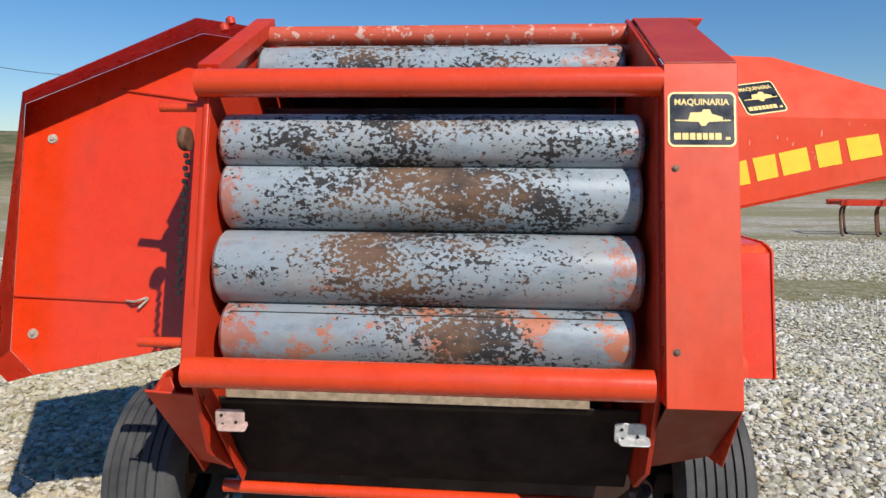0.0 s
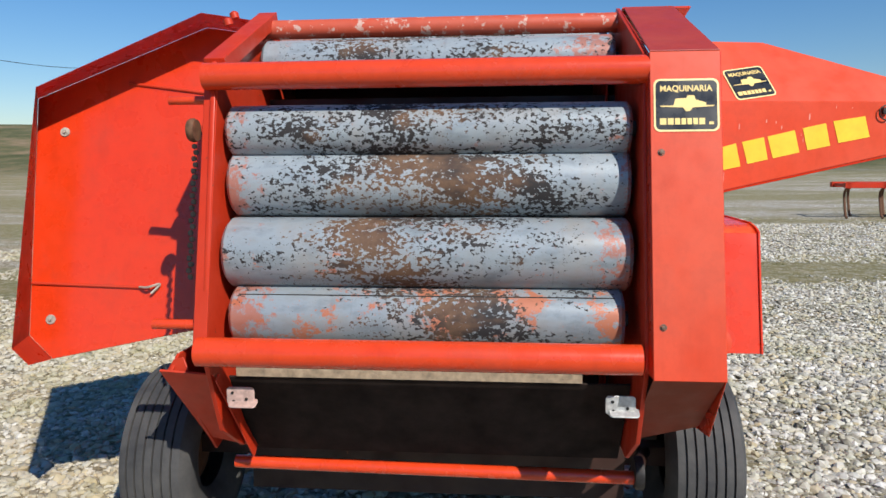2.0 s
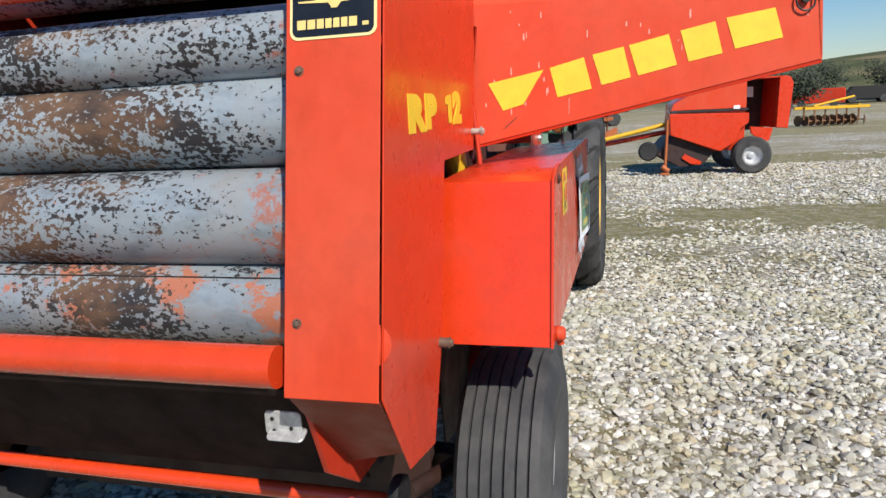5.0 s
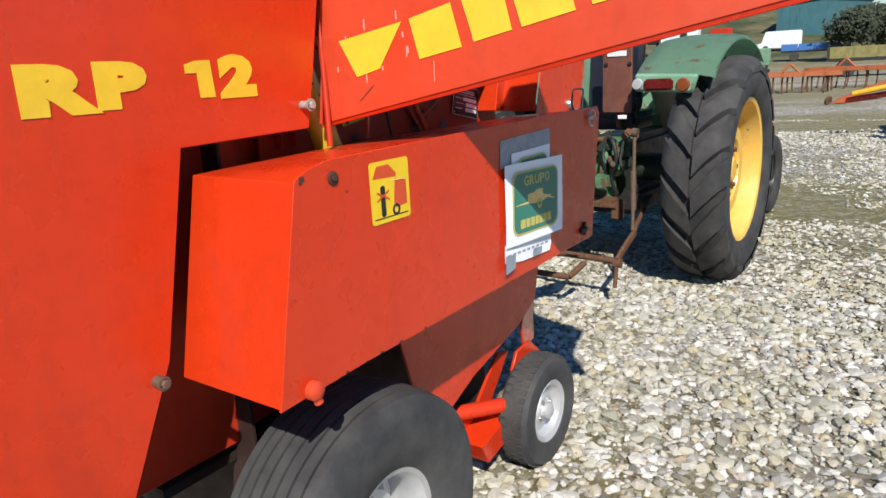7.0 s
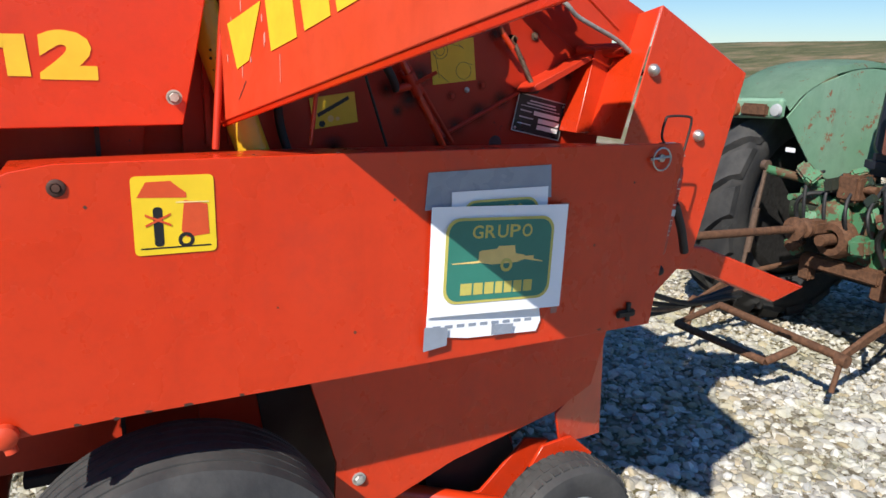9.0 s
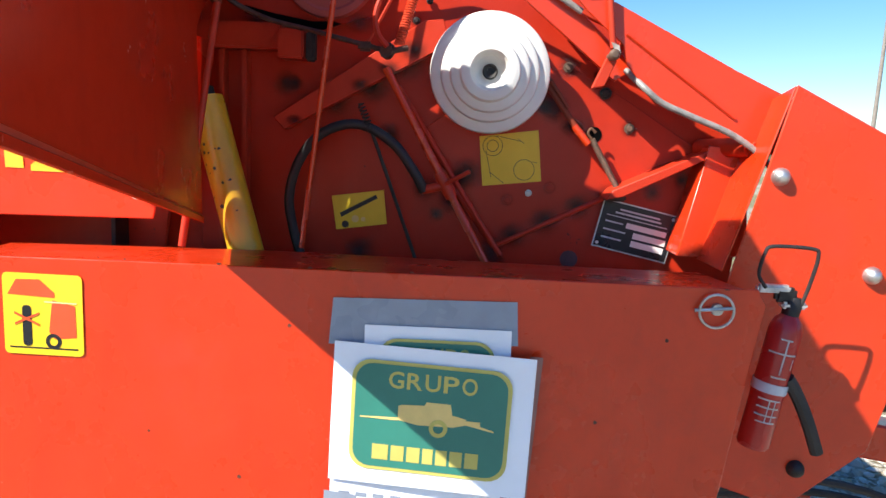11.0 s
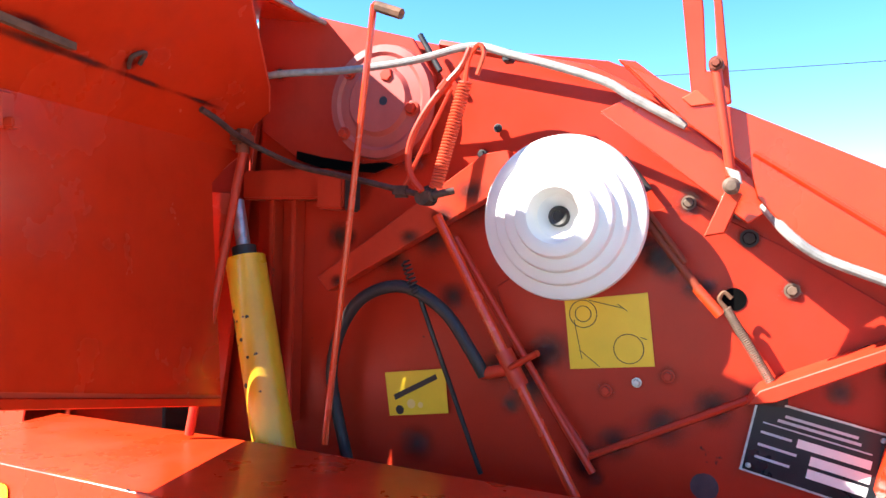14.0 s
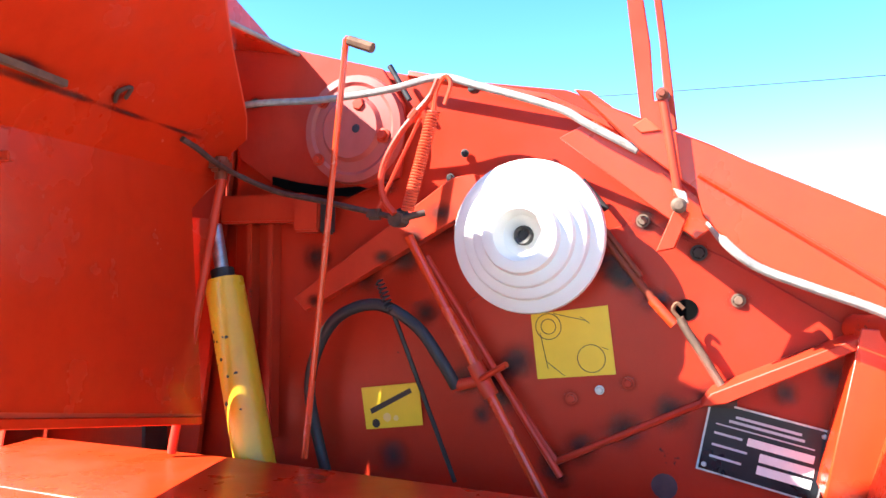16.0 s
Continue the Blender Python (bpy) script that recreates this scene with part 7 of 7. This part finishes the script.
tp_("mount_plate", merge(block((-0.22, -0.46, 0.50), (0.22, -0.41, 0.58), 0.01), block((-0.25, -0.44, 0.42), (-0.17, -0.38, 0.56), 0.01), block((0.17, -0.44, 0.42), (0.25, -0.38, 0.56), 0.01)), rusty, "rusty mounting plate")


# ---- the yard's other machines, sheds, poles ----
def land(x, y):
    dx, dy = x, y - 6
    return hill_height(math.degrees(math.atan2(-dx, dy)), min(330.0, math.hypot(dx, dy)))


def stand(x, y, turn=0.0):
    return pose(x, y, land(x, y), 0, 0, turn)


# a second round baler, standing across
B2 = stand(4.25, 15.75, 3)
b2 = thing("round_baler", B2, "red round baler parked across the gravel, shields shut", "baler")


def bp(name, bm, material, label="", parent=None):
    return part(name, bm, material, parent or b2, label, B2)


SIDE = Matrix(((1, 0, 0, 0), (0, 0, -1, 0), (0, 1, 0, 0), (0, 0, 0, 1)))
bp("chamber", plate([(-1.10, 0.75), (-0.35, 0.46), (0.20, 0.46), (0.22, 1.80), (-0.40, 1.80), (-1.05, 1.40)], 1.3, SIDE @ Matrix.Translation((0, 0, -0.65)), 0.01), red_paint)
bp("side_shield", plate([(-1.20, 1.27), (0.20, 1.27), (0.20, 1.76), (-0.45, 1.76), (-1.15, 1.40)], 0.05, SIDE @ Matrix.Translation((0, 0, 0.68))), faded_red)
bp("side_box", plate([(-1.24, 1.21), (0.24, 1.17), (0.24, 0.98), (0.11, 0.89), (0.0, 0.62), (-0.28, 0.45), (-1.22, 0.80)], 0.14, SIDE @ Matrix.Translation((0, 0, 0.66)), 0.012), red_paint)
# bay plate coloured near-black, so its shade is partly in the paint
bp("inner_bay", plate([(0.18, 0.80), (0.84, 0.80), (0.90, 1.80), (0.18, 1.80)], 0.02, SIDE @ Matrix.Translation((0, 0, -0.30))), shaded_inner, "recessed bay behind the box, coloured dark for its shade")
bp("tail_post", plate([(0.76, 0.86), (0.98, 0.84), (1.05, 1.70), (0.98, 1.82), (0.80, 1.82)], 0.10, SIDE @ Matrix.Translation((0, 0, 0.62)), 0.01), red_paint)
bp("tailgate", plate([(0.76, 0.86), (0.98, 0.84), (1.05, 1.70), (0.98, 1.82), (0.80, 1.82)], 1.2, SIDE @ Matrix.Translation((0, 0, -0.62)), 0.01), worn_red)
bp("bay_roof", block((0.18, -0.66, 1.80), (0.95, 0.66, 1.83), 0.006), red_paint)
bp("axle_plate", plate([(0.30, 0.90), (0.72, 0.86), (0.66, 0.62), (0.50, 0.60), (0.32, 0.78)], 0.06, SIDE @ Matrix.Translation((0, 0, 0.62))), red_paint)
bp("bay_label", block((0.30, -0.168, 1.46), (0.48, -0.162, 1.66), 0.002), white_label)
bp("shield_bar", block((-1.22, -0.74, 1.22), (0.24, -0.69, 1.265), 0.004), dark_steel)
bp("white_sticker", block((-0.04, -0.755, 1.25), (0.08, -0.742, 1.32), 0.002), white_label)
bp("pickup", plate([(-1.45, 0.42), (-1.0, 0.16), (-0.55, 0.20), (-0.35, 0.45), (-1.1, 0.78)], 1.3, SIDE @ Matrix.Translation((0, 0, -0.65)), 0.01), shaded_inner)
bp("pickup_cheek", plate([(-0.92, 0.42), (-0.60, 0.26), (-0.62, 0.20), (-0.80, 0.22), (-0.98, 0.34)], 0.03, SIDE @ Matrix.Translation((0, 0, 0.66))), red_paint)
bp("tongue", rod((-1.1, 0, 0.85), (-2.5, 0, 0.62), 0.05), red_paint)
bp("drive_shaft", rod((-1.1, -0.15, 1.02), (-2.4, -0.15, 0.74), 0.045), yellow_paint)
bp("jack", merge(rod((-1.30, -0.74, 0.14), (-1.26, -0.74, 1.10), 0.026), block((-1.40, -0.82, 0.02), (-1.22, -0.66, 0.07), 0.015), rod((-1.36, -0.74, 0.20), (-1.24, -0.74, 0.10), 0.05)), orange_paint)
for y in (-0.78, 0.78):
    w2 = bp("wheel", lathe([(0, 0), (0.06, 0), (0.06, 0.04), (0, 0.05)], (0.30, y, 0.36), (0, -1, 0), 16), rim_silver)
    bp("tyre", lathe([(0.17, -0.1), (0.2, -0.13), (0.32, -0.13), (0.36, -0.08), (0.36, 0.08), (0.32, 0.13), (0.2, 0.13), (0.17, 0.1)], (0.30, y, 0.36), (0, 1, 0), 36), tyre_dusty, parent=w2)
    bp("rim", lathe([(0, 0.0), (0.10, 0.0), (0.14, 0.03), (0.18, 0.11), (0.19, 0.12), (0.17, 0.02), (0, -0.02)], (0.30, y, 0.36), (0, -1, 0), 28), rim_silver, parent=w2)
w2 = bp("gauge_wheel", lathe([(0, -0.05), (0.16, -0.06), (0.19, -0.03), (0.19, 0.03), (0.16, 0.06), (0, 0.05)], (-1.62, -0.66, 0.50), (0, 1, 0), 24), dark_steel)


def cultivator(at, n, width, mat, label, rows=2, depth=0.7, tall=0.55):
    c = thing("cultivator", at, label, "cultivator", "cultivators in the yard")
    for r in range(rows):
        y = depth * (r / max(1, rows - 1) - 0.5)
        part("frame_bar", block((-width / 2, y - 0.07, tall - 0.02), (width / 2, y + 0.07, tall + 0.13), 0.01), mat, c, at=at)
    for x in (-width / 2 + 0.1, 0, width / 2 - 0.1):
        part("frame_tie", block((x - 0.04, -depth / 2, tall + 0.01), (x + 0.04, depth / 2, tall + 0.09), 0.01), mat, c, at=at)
    part("headstock", merge(rod((-0.35, -depth / 2, tall + 0.1), (0, -depth / 2, tall + 0.45), 0.045), rod((0.35, -depth / 2, tall + 0.1), (0, -depth / 2, tall + 0.45), 0.045)), mat, c, at=at)
    for k in range(n):
        x = -width / 2 + 0.1 + (width - 0.2) * k / (n - 1)
        y = depth * ((k % rows) / max(1, rows - 1) - 0.5)
        part("tine", pipe(glide([(x, y, tall), (x, y + 0.16, tall - 0.10), (x, y + 0.20, tall - 0.28), (x, y + 0.06, 0.12), (x, y - 0.05, 0.02)], 4), 0.034, 6), rusty, c, at=at)
        part("clamp", block((x - 0.05, y - 0.07, tall - 0.03), (x + 0.05, y + 0.07, tall + 0.13), 0.01), mat, c, at=at)
    return c


cultivator(stand(12.2, 19.0, -8), 7, 2.9, worn_red, "red spring-tine cultivator standing on gravel", 2, 0.9, 0.85)
cultivator(stand(-0.5, 31.6, 8), 15, 3.4, orange_paint, "orange rusty cultivator in the machine row", 3, 1.9, 0.62)
cultivator(stand(1.5, 34.4, -10), 13, 3.0, orange_paint, "orange cultivator beside another in the row", 3, 1.6, 0.70)
cultivator(stand(-4.6, 36.5, 3), 9, 3.2, orange_paint, "orange cultivator beyond the tractor in the row", 2, 1.0, 0.6)

# red drawbar lying in the yard
D1 = stand(1.75, 24.9, 55)
bar = thing("drawbar", D1, "red drawbar with a rusty end on the ground", "drawbar")
part("beam", plate([(-0.9, 0.05), (-0.55, 0.02), (1.6, 0.42), (1.6, 0.62), (-0.5, 0.18)], 0.12, Matrix(((1, 0, 0, 0), (0, 0, -1, 0), (0, 1, 0, 0), (0, 0, 0, 1)))), orange_paint, bar, at=D1)
part("hitch_eye", lathe([(0.05, -0.03), (0.12, -0.03), (0.12, 0.03), (0.05, 0.03)], (-1.05, -0.06, 0.12), (0, 1, 0.3), 18, True), rusty, bar, at=D1)


def harrow(at, label):
    h = thing("disc_harrow", at, label, "harrow")
    part("frame", merge(block((-1.4, -0.5, 0.75), (1.4, -0.38, 0.87), 0.01), block((-1.4, 0.5, 0.75), (1.4, 0.62, 0.87), 0.01), block((-1.0, -0.5, 0.80), (-0.9, 0.6, 0.92), 0.01), block((0.9, -0.5, 0.80), (1.0, 0.6, 0.92), 0.01), rod((-1.0, -0.4, 0.9), (1.2, 0.5, 1.25), 0.05)), yellow_paint, h, at=at)
    for r, y in enumerate((-0.44, 0.56)):
        for k in range(9):
            x = -1.2 + 2.4 * k / 8
            part("disc", lathe([(0, 0.05), (0.13, 0.035), (0.235, 0.0), (0.24, -0.004), (0.13, 0.025), (0, 0.04)], (x, y, 0.24), (1, 0.45 if r else -0.45, 0), 20), disc_rust, h, at=at)
        part("disc_axle", rod((-1.25, y, 0.24), (1.25, y, 0.24), 0.03), disc_rust, h, at=at)
        for x in (-0.95, 0.0, 0.95):
            part("hanger", block((x - 0.03, y - 0.03, 0.24), (x + 0.03, y + 0.03, 0.78), 0.006), disc_rust, h, at=at)
    return h


harrow(stand(12.6, 34.8, 8), "yellow disc harrow with rusty discs")


def trailer(at, length, mat, label):
    t = thing("trailer", at, label, "trailer", "trailers in the yard")
    part("bed", block((-length / 2, -1.0, 0.85), (length / 2, 1.0, 1.0), 0.02), dark_steel, t, at=at)
    for y in (-1.0, 0.96):
        for k in range(4):
            x0 = -length / 2 + length * k / 4
            part("side_board", block((x0 + 0.03, y, 1.02), (x0 + length / 4 - 0.03, y + 0.04, 1.65), 0.01), mat, t, at=at)
    part("end_board", block((-length / 2, -1.0, 1.02), (-length / 2 + 0.04, 1.0, 1.65), 0.01), mat, t, at=at)
    for x in (-length * 0.3, length * 0.3):
        for y in (-0.9, 0.9):
            part("wheel", lathe([(0, -0.1), (0.25, -0.11), (0.40, -0.12), (0.44, -0.07), (0.44, 0.07), (0.40, 0.12), (0.25, 0.11), (0, 0.1)], (x, y, 0.44), (0, 1, 0), 24), tyre_dusty, t, at=at)
    return t


trailer(stand(2.4, 48.5, 6), 4.6, olive_board, "dark farm trailer with olive boards on gravel")
trailer(stand(-2.4, 81.0, 4), 6.0, blue_paint, "blue flat trailer near the shed")


def vehicle(at, name, mat, label, length=4.4, high=1.9, cab=0.35):
    """A van, truck or tractor far off: body, cab glass, wheels."""
    v = thing(name, at, label, name.replace("_", " "))
    h = high
    part("body", plate([(-length / 2, 0.35), (length / 2, 0.35), (length / 2, 0.9), (length / 2 - 0.5, 1.0), (length / 2 - 0.9, h), (-length / 2 + 0.1, h), (-length / 2, h - 0.2)], 1.7, Matrix(((1, 0, 0, 0), (0, 0, -1, 0.85), (0, 1, 0, 0), (0, 0, 0, 1))), 0.04), mat, v, at=at)
    part("windscreen", plate([(length / 2 - 1.75, 1.05), (length / 2 - 0.70, 1.05), (length / 2 - 1.0, h - 0.15), (length / 2 - 1.75, h - 0.15)], 0.02, Matrix(((1, 0, 0, 0), (0, 0, -1, -0.85), (0, 1, 0, 0), (0, 0, 0, 1)))), glass_dark, v, at=at)
    for x in (-length * 0.3, length * 0.3):
        for y in (-0.8, 0.8):
            part("wheel", lathe([(0, -0.1), (0.3, -0.1), (0.34, -0.06), (0.34, 0.06), (0.3, 0.1), (0, 0.1)], (x, y, 0.34), (0, 1, 0), 20), tyre_black, v, at=at)
    return v


vehicle(stand(-7.1, 96.0, 185), "van", white_paint, "white van parked by the shed", 4.8, 2.3)
vehicle(stand(-21.3, 109.0, 180), "truck", white_paint, "white truck with an orange load on the slope", 5.2, 2.2)
vehicle(stand(-15.5, 105.0, 170), "tractor", worn_red, "small red tractor on the slope", 3.2, 2.3)
vehicle(stand(27.5, 71.0, 170), "car", dark_steel, "dark grey car at the yard's edge", 4.2, 1.5)
vehicle(stand(33.0, 70.0, 175), "car", glass_dark, "dark car at the yard's edge", 4.2, 1.5)
vehicle(stand(22.5, 68.0, 160), "car", worn_red, "dull red car at the yard's edge", 4.2, 1.6)

# green drill with a lamp beyond the cultivators
G1 = stand(-4.2, 41.4, 5)
drill = thing("seed_drill", G1, "dark green seed drill in the machine row", "drill")
part("hopper", plate([(-0.5, 0.9), (0.5, 0.9), (0.75, 1.75), (-0.75, 1.75)], 4.0, Matrix(((0, 0, 1, -2.0), (1, 0, 0, 0), (0, 1, 0, 0), (0, 0, 0, 1))), 0.03), tractor_green, drill, at=G1)
part("frame", merge(block((-2.0, -0.6, 0.55), (2.0, -0.5, 0.7), 0.01), block((-2.0, 0.5, 0.55), (2.0, 0.6, 0.7), 0.01), block((-1.9, -0.6, 0.5), (-1.8, 0.6, 0.9), 0.01), block((1.8, -0.6, 0.5), (1.9, 0.6, 0.9), 0.01)), dark_steel, drill, at=G1)
for k in range(12):
    part("coulter", rod((-1.8 + 0.327 * k, -0.55, 0.6), (-1.8 + 0.327 * k, -0.3, 0.02), 0.03), rusty, drill, at=G1)
part("lamp", lathe([(0, 0.05), (0.18, 0.04), (0.2, 0)], (1.2, -0.78, 1.3), (0, -1, 0), 16), lamp_clear, drill, at=G1)

# yellow loader far to the left
Y1 = stand(-26.2, 36.4, -35)
load = thing("loader", Y1, "yellow loader with a dark base at the yard's edge", "loader")
part("arm", merge(block((-0.3, -0.2, 1.0), (0.2, 0.2, 2.9), 0.05), block((-0.3, -0.15, 2.6), (1.6, 0.15, 2.95), 0.05), block((1.3, -0.15, 1.2), (1.6, 0.15, 2.8), 0.05)), yellow_paint, load, at=Y1)
part("cab", block((-1.4, -0.7, 0.8), (0.2, 0.7, 2.3), 0.08), tape_grey, load, at=Y1)
part("base", block((-1.8, -0.9, 0.25), (1.9, 0.9, 0.85), 0.05), dark_steel, load, at=Y1)
for x in (-1.2, 1.2):
    part("wheel", lathe([(0, -0.15), (0.45, -0.15), (0.5, 0), (0.45, 0.15), (0, 0.15)], (x, -0.95, 0.5), (0, 1, 0), 20), tyre_black, load, at=Y1)


def shed(at, w, d, h, wall, roof, label, slats=10):
    s = thing("shed", at, label, "shed", "sheds round the yard")
    part("wall", plate([(-w / 2, 0), (w / 2, 0), (w / 2, h), (0, h * 1.16), (-w / 2, h)], d, Matrix(((1, 0, 0, 0), (0, 0, 1, 0), (0, 1, 0, 0), (0, 0, 0, 1))), 0.02), wall, s, at=at)
    rise = math.degrees(math.atan2(h * 0.16, w / 2))
    run = math.hypot(w / 2, h * 0.16) + 0.4
    for turn, y0 in ((0, -0.3), (180, d + 0.3)):
        part("roof", block((0, 0, 0), (run, d + 0.6, 0.12), 0.01, pose(0, y0, h * 1.165, 0, 0, turn) @ pose(0, 0, 0, 0, rise, 0)), roof, s, at=at)
    part("gate", block((-w * 0.28, -0.06, 0), (w * 0.10, -0.02, h * 0.72), 0.01), roof, s, at=at)
    for k in range(slats):
        x = -w / 2 + w * (k + 0.5) / slats
        part("wall_rib", block((x - 0.05, -0.05, 0), (x + 0.05, -0.005, h * 0.98), 0.01), wall, s, at=at)
    return s


shed(stand(-4.0, 121.0, 3), 12.0, 18.0, 4.4, teal_sheet, teal_sheet, "teal sheet-metal shed on the slope")
shed(stand(16.0, 128.0, -6), 10.0, 12.0, 4.0, brick_plain, teal_sheet, "low farm shed on the slope")
shed(stand(-49.0, 236.0, 12), 14.0, 10.0, 3.4, brick_plain, brick_plain, "ruined stone hut on the hill")


def tree(at, high, spread, label, seed):
    rng = random.Random(seed)
    t = thing("tree", at, label, "tree", "trees at the yard's edge")
    tips, limbs = [], []
    for k in range(9):
        a, e = rng.uniform(0, 6.28), rng.uniform(0.5, 1.1)
        L = high * rng.uniform(0.35, 0.6)
        p0 = Vector((0, 0, high * rng.uniform(0.2, 0.45)))
        p1 = p0 + Vector((math.cos(a) * math.cos(e), math.sin(a) * math.cos(e), math.sin(e))) * L
        mid = (p0 + p1) / 2 + Vector((rng.gauss(0, 0.2), rng.gauss(0, 0.2), 0.2))
        limbs.append(pipe(glide([p0, mid, p1], 3), [0.09 * high / 6 * (1 - 0.11 * i) for i in range(7)], 6))
        tips += [mid, p1, (mid + p1) / 2]
    part("trunk", merge(pipe([(0, 0, 0), (0.05, 0, high * 0.3), (0.1, 0.05, high * 0.55)], [0.2 * high / 6, 0.15 * high / 6, 0.06 * high / 6], 10), *limbs), wood_pole, t, at=at)
    bm = bmesh.new()
    for q in tips:
        for _ in range(190):
            p = q + Vector([max(-1.6, min(1.6, rng.gauss(0, 1))) * spread * k_ for k_ in (0.16, 0.16, 0.12)])
            if p.z < high * 0.12:
                continue
            s = rng.uniform(0.10, 0.26) * high / 6
            d1 = Vector((rng.gauss(0, 1), rng.gauss(0, 1), rng.gauss(0, 1))).normalized()
            d2 = d1.orthogonal().normalized()
            bm.faces.new([bm.verts.new(p + v) for v in (d1 * s, d2 * s * 0.6, -d1 * s, -d2 * s * 0.6)])
    part("crown", bm, leaf_mat, t, at=at)
    return t


tree(stand(0.2, 78.0), 5.6, 4.6, "dark leafy tree by the sheds", 1)
tree(stand(4.0, 81.0), 5.2, 4.6, "dark leafy tree by the sheds", 2)
tree(stand(14.0, 104.0), 6.0, 4.2, "dark leafy tree by the sheds", 3)
tree(stand(31.0, 74.0), 4.0, 4.4, "dark leafy tree at the yard's edge", 4)
tree(stand(25.0, 76.0), 3.6, 4.4, "dark leafy tree at the yard's edge", 5)
tree(stand(-44.0, 225.0), 6.0, 4.0, "lone tree beside the hut on the hill", 6)
tree(stand(15.2, 50.0), 3.0, 3.4, "olive bush behind the harrows", 8)


def pole(x, y, h):
    at = stand(x, y)
    p = thing("utility_pole", at, "grey utility pole with a cross arm", "pole", "utility poles")
    part("mast", pipe([(0, 0, 0), (0, 0, h)], [0.12, 0.08], 10), wood_pole, p, at=at)
    part("cross_arm", block((-0.7, -0.05, h - 0.35), (0.7, 0.05, h - 0.25), 0.01), wood_pole, p, at=at)
    for x_ in (-0.6, 0.0, 0.6):
        part("insulator", lathe([(0, 0), (0.04, 0), (0.05, 0.05), (0.03, 0.12), (0, 0.13)], (x_, 0, h - 0.25), (0, 0, 1), 10), white_label, p, at=at)
    return at @ Vector((0, 0, h - 0.13))


def wire(a, b, sag, label="dark overhead wire between poles"):
    pts = [Vector(a).lerp(Vector(b), k / 16) - Vector((0, 0, sag * 4 * (k / 16) * (1 - k / 16))) for k in range(17)]
    bm = pipe(pts, 0.022, 6)
    me_ob = link_mesh("overhead_wire", bm, dark_steel)
    tagged(me_ob, label, "wire", "overhead wires")


p1 = pole(-40.0, -28.0, 12.4)
p2 = pole(-33.0, 26.5, 10.7)
p3 = pole(-29.0, 62.0, 10.0)
wire(p1, p2, 0.3)
wire(p2, p3, 1.6)
p4 = pole(-14.0, 66.0, 8.6)
wire(p3, p4, 1.8)
pole(-62.0, 175.0, 9.0)
pole(-75.0, 170.0, 9.0)
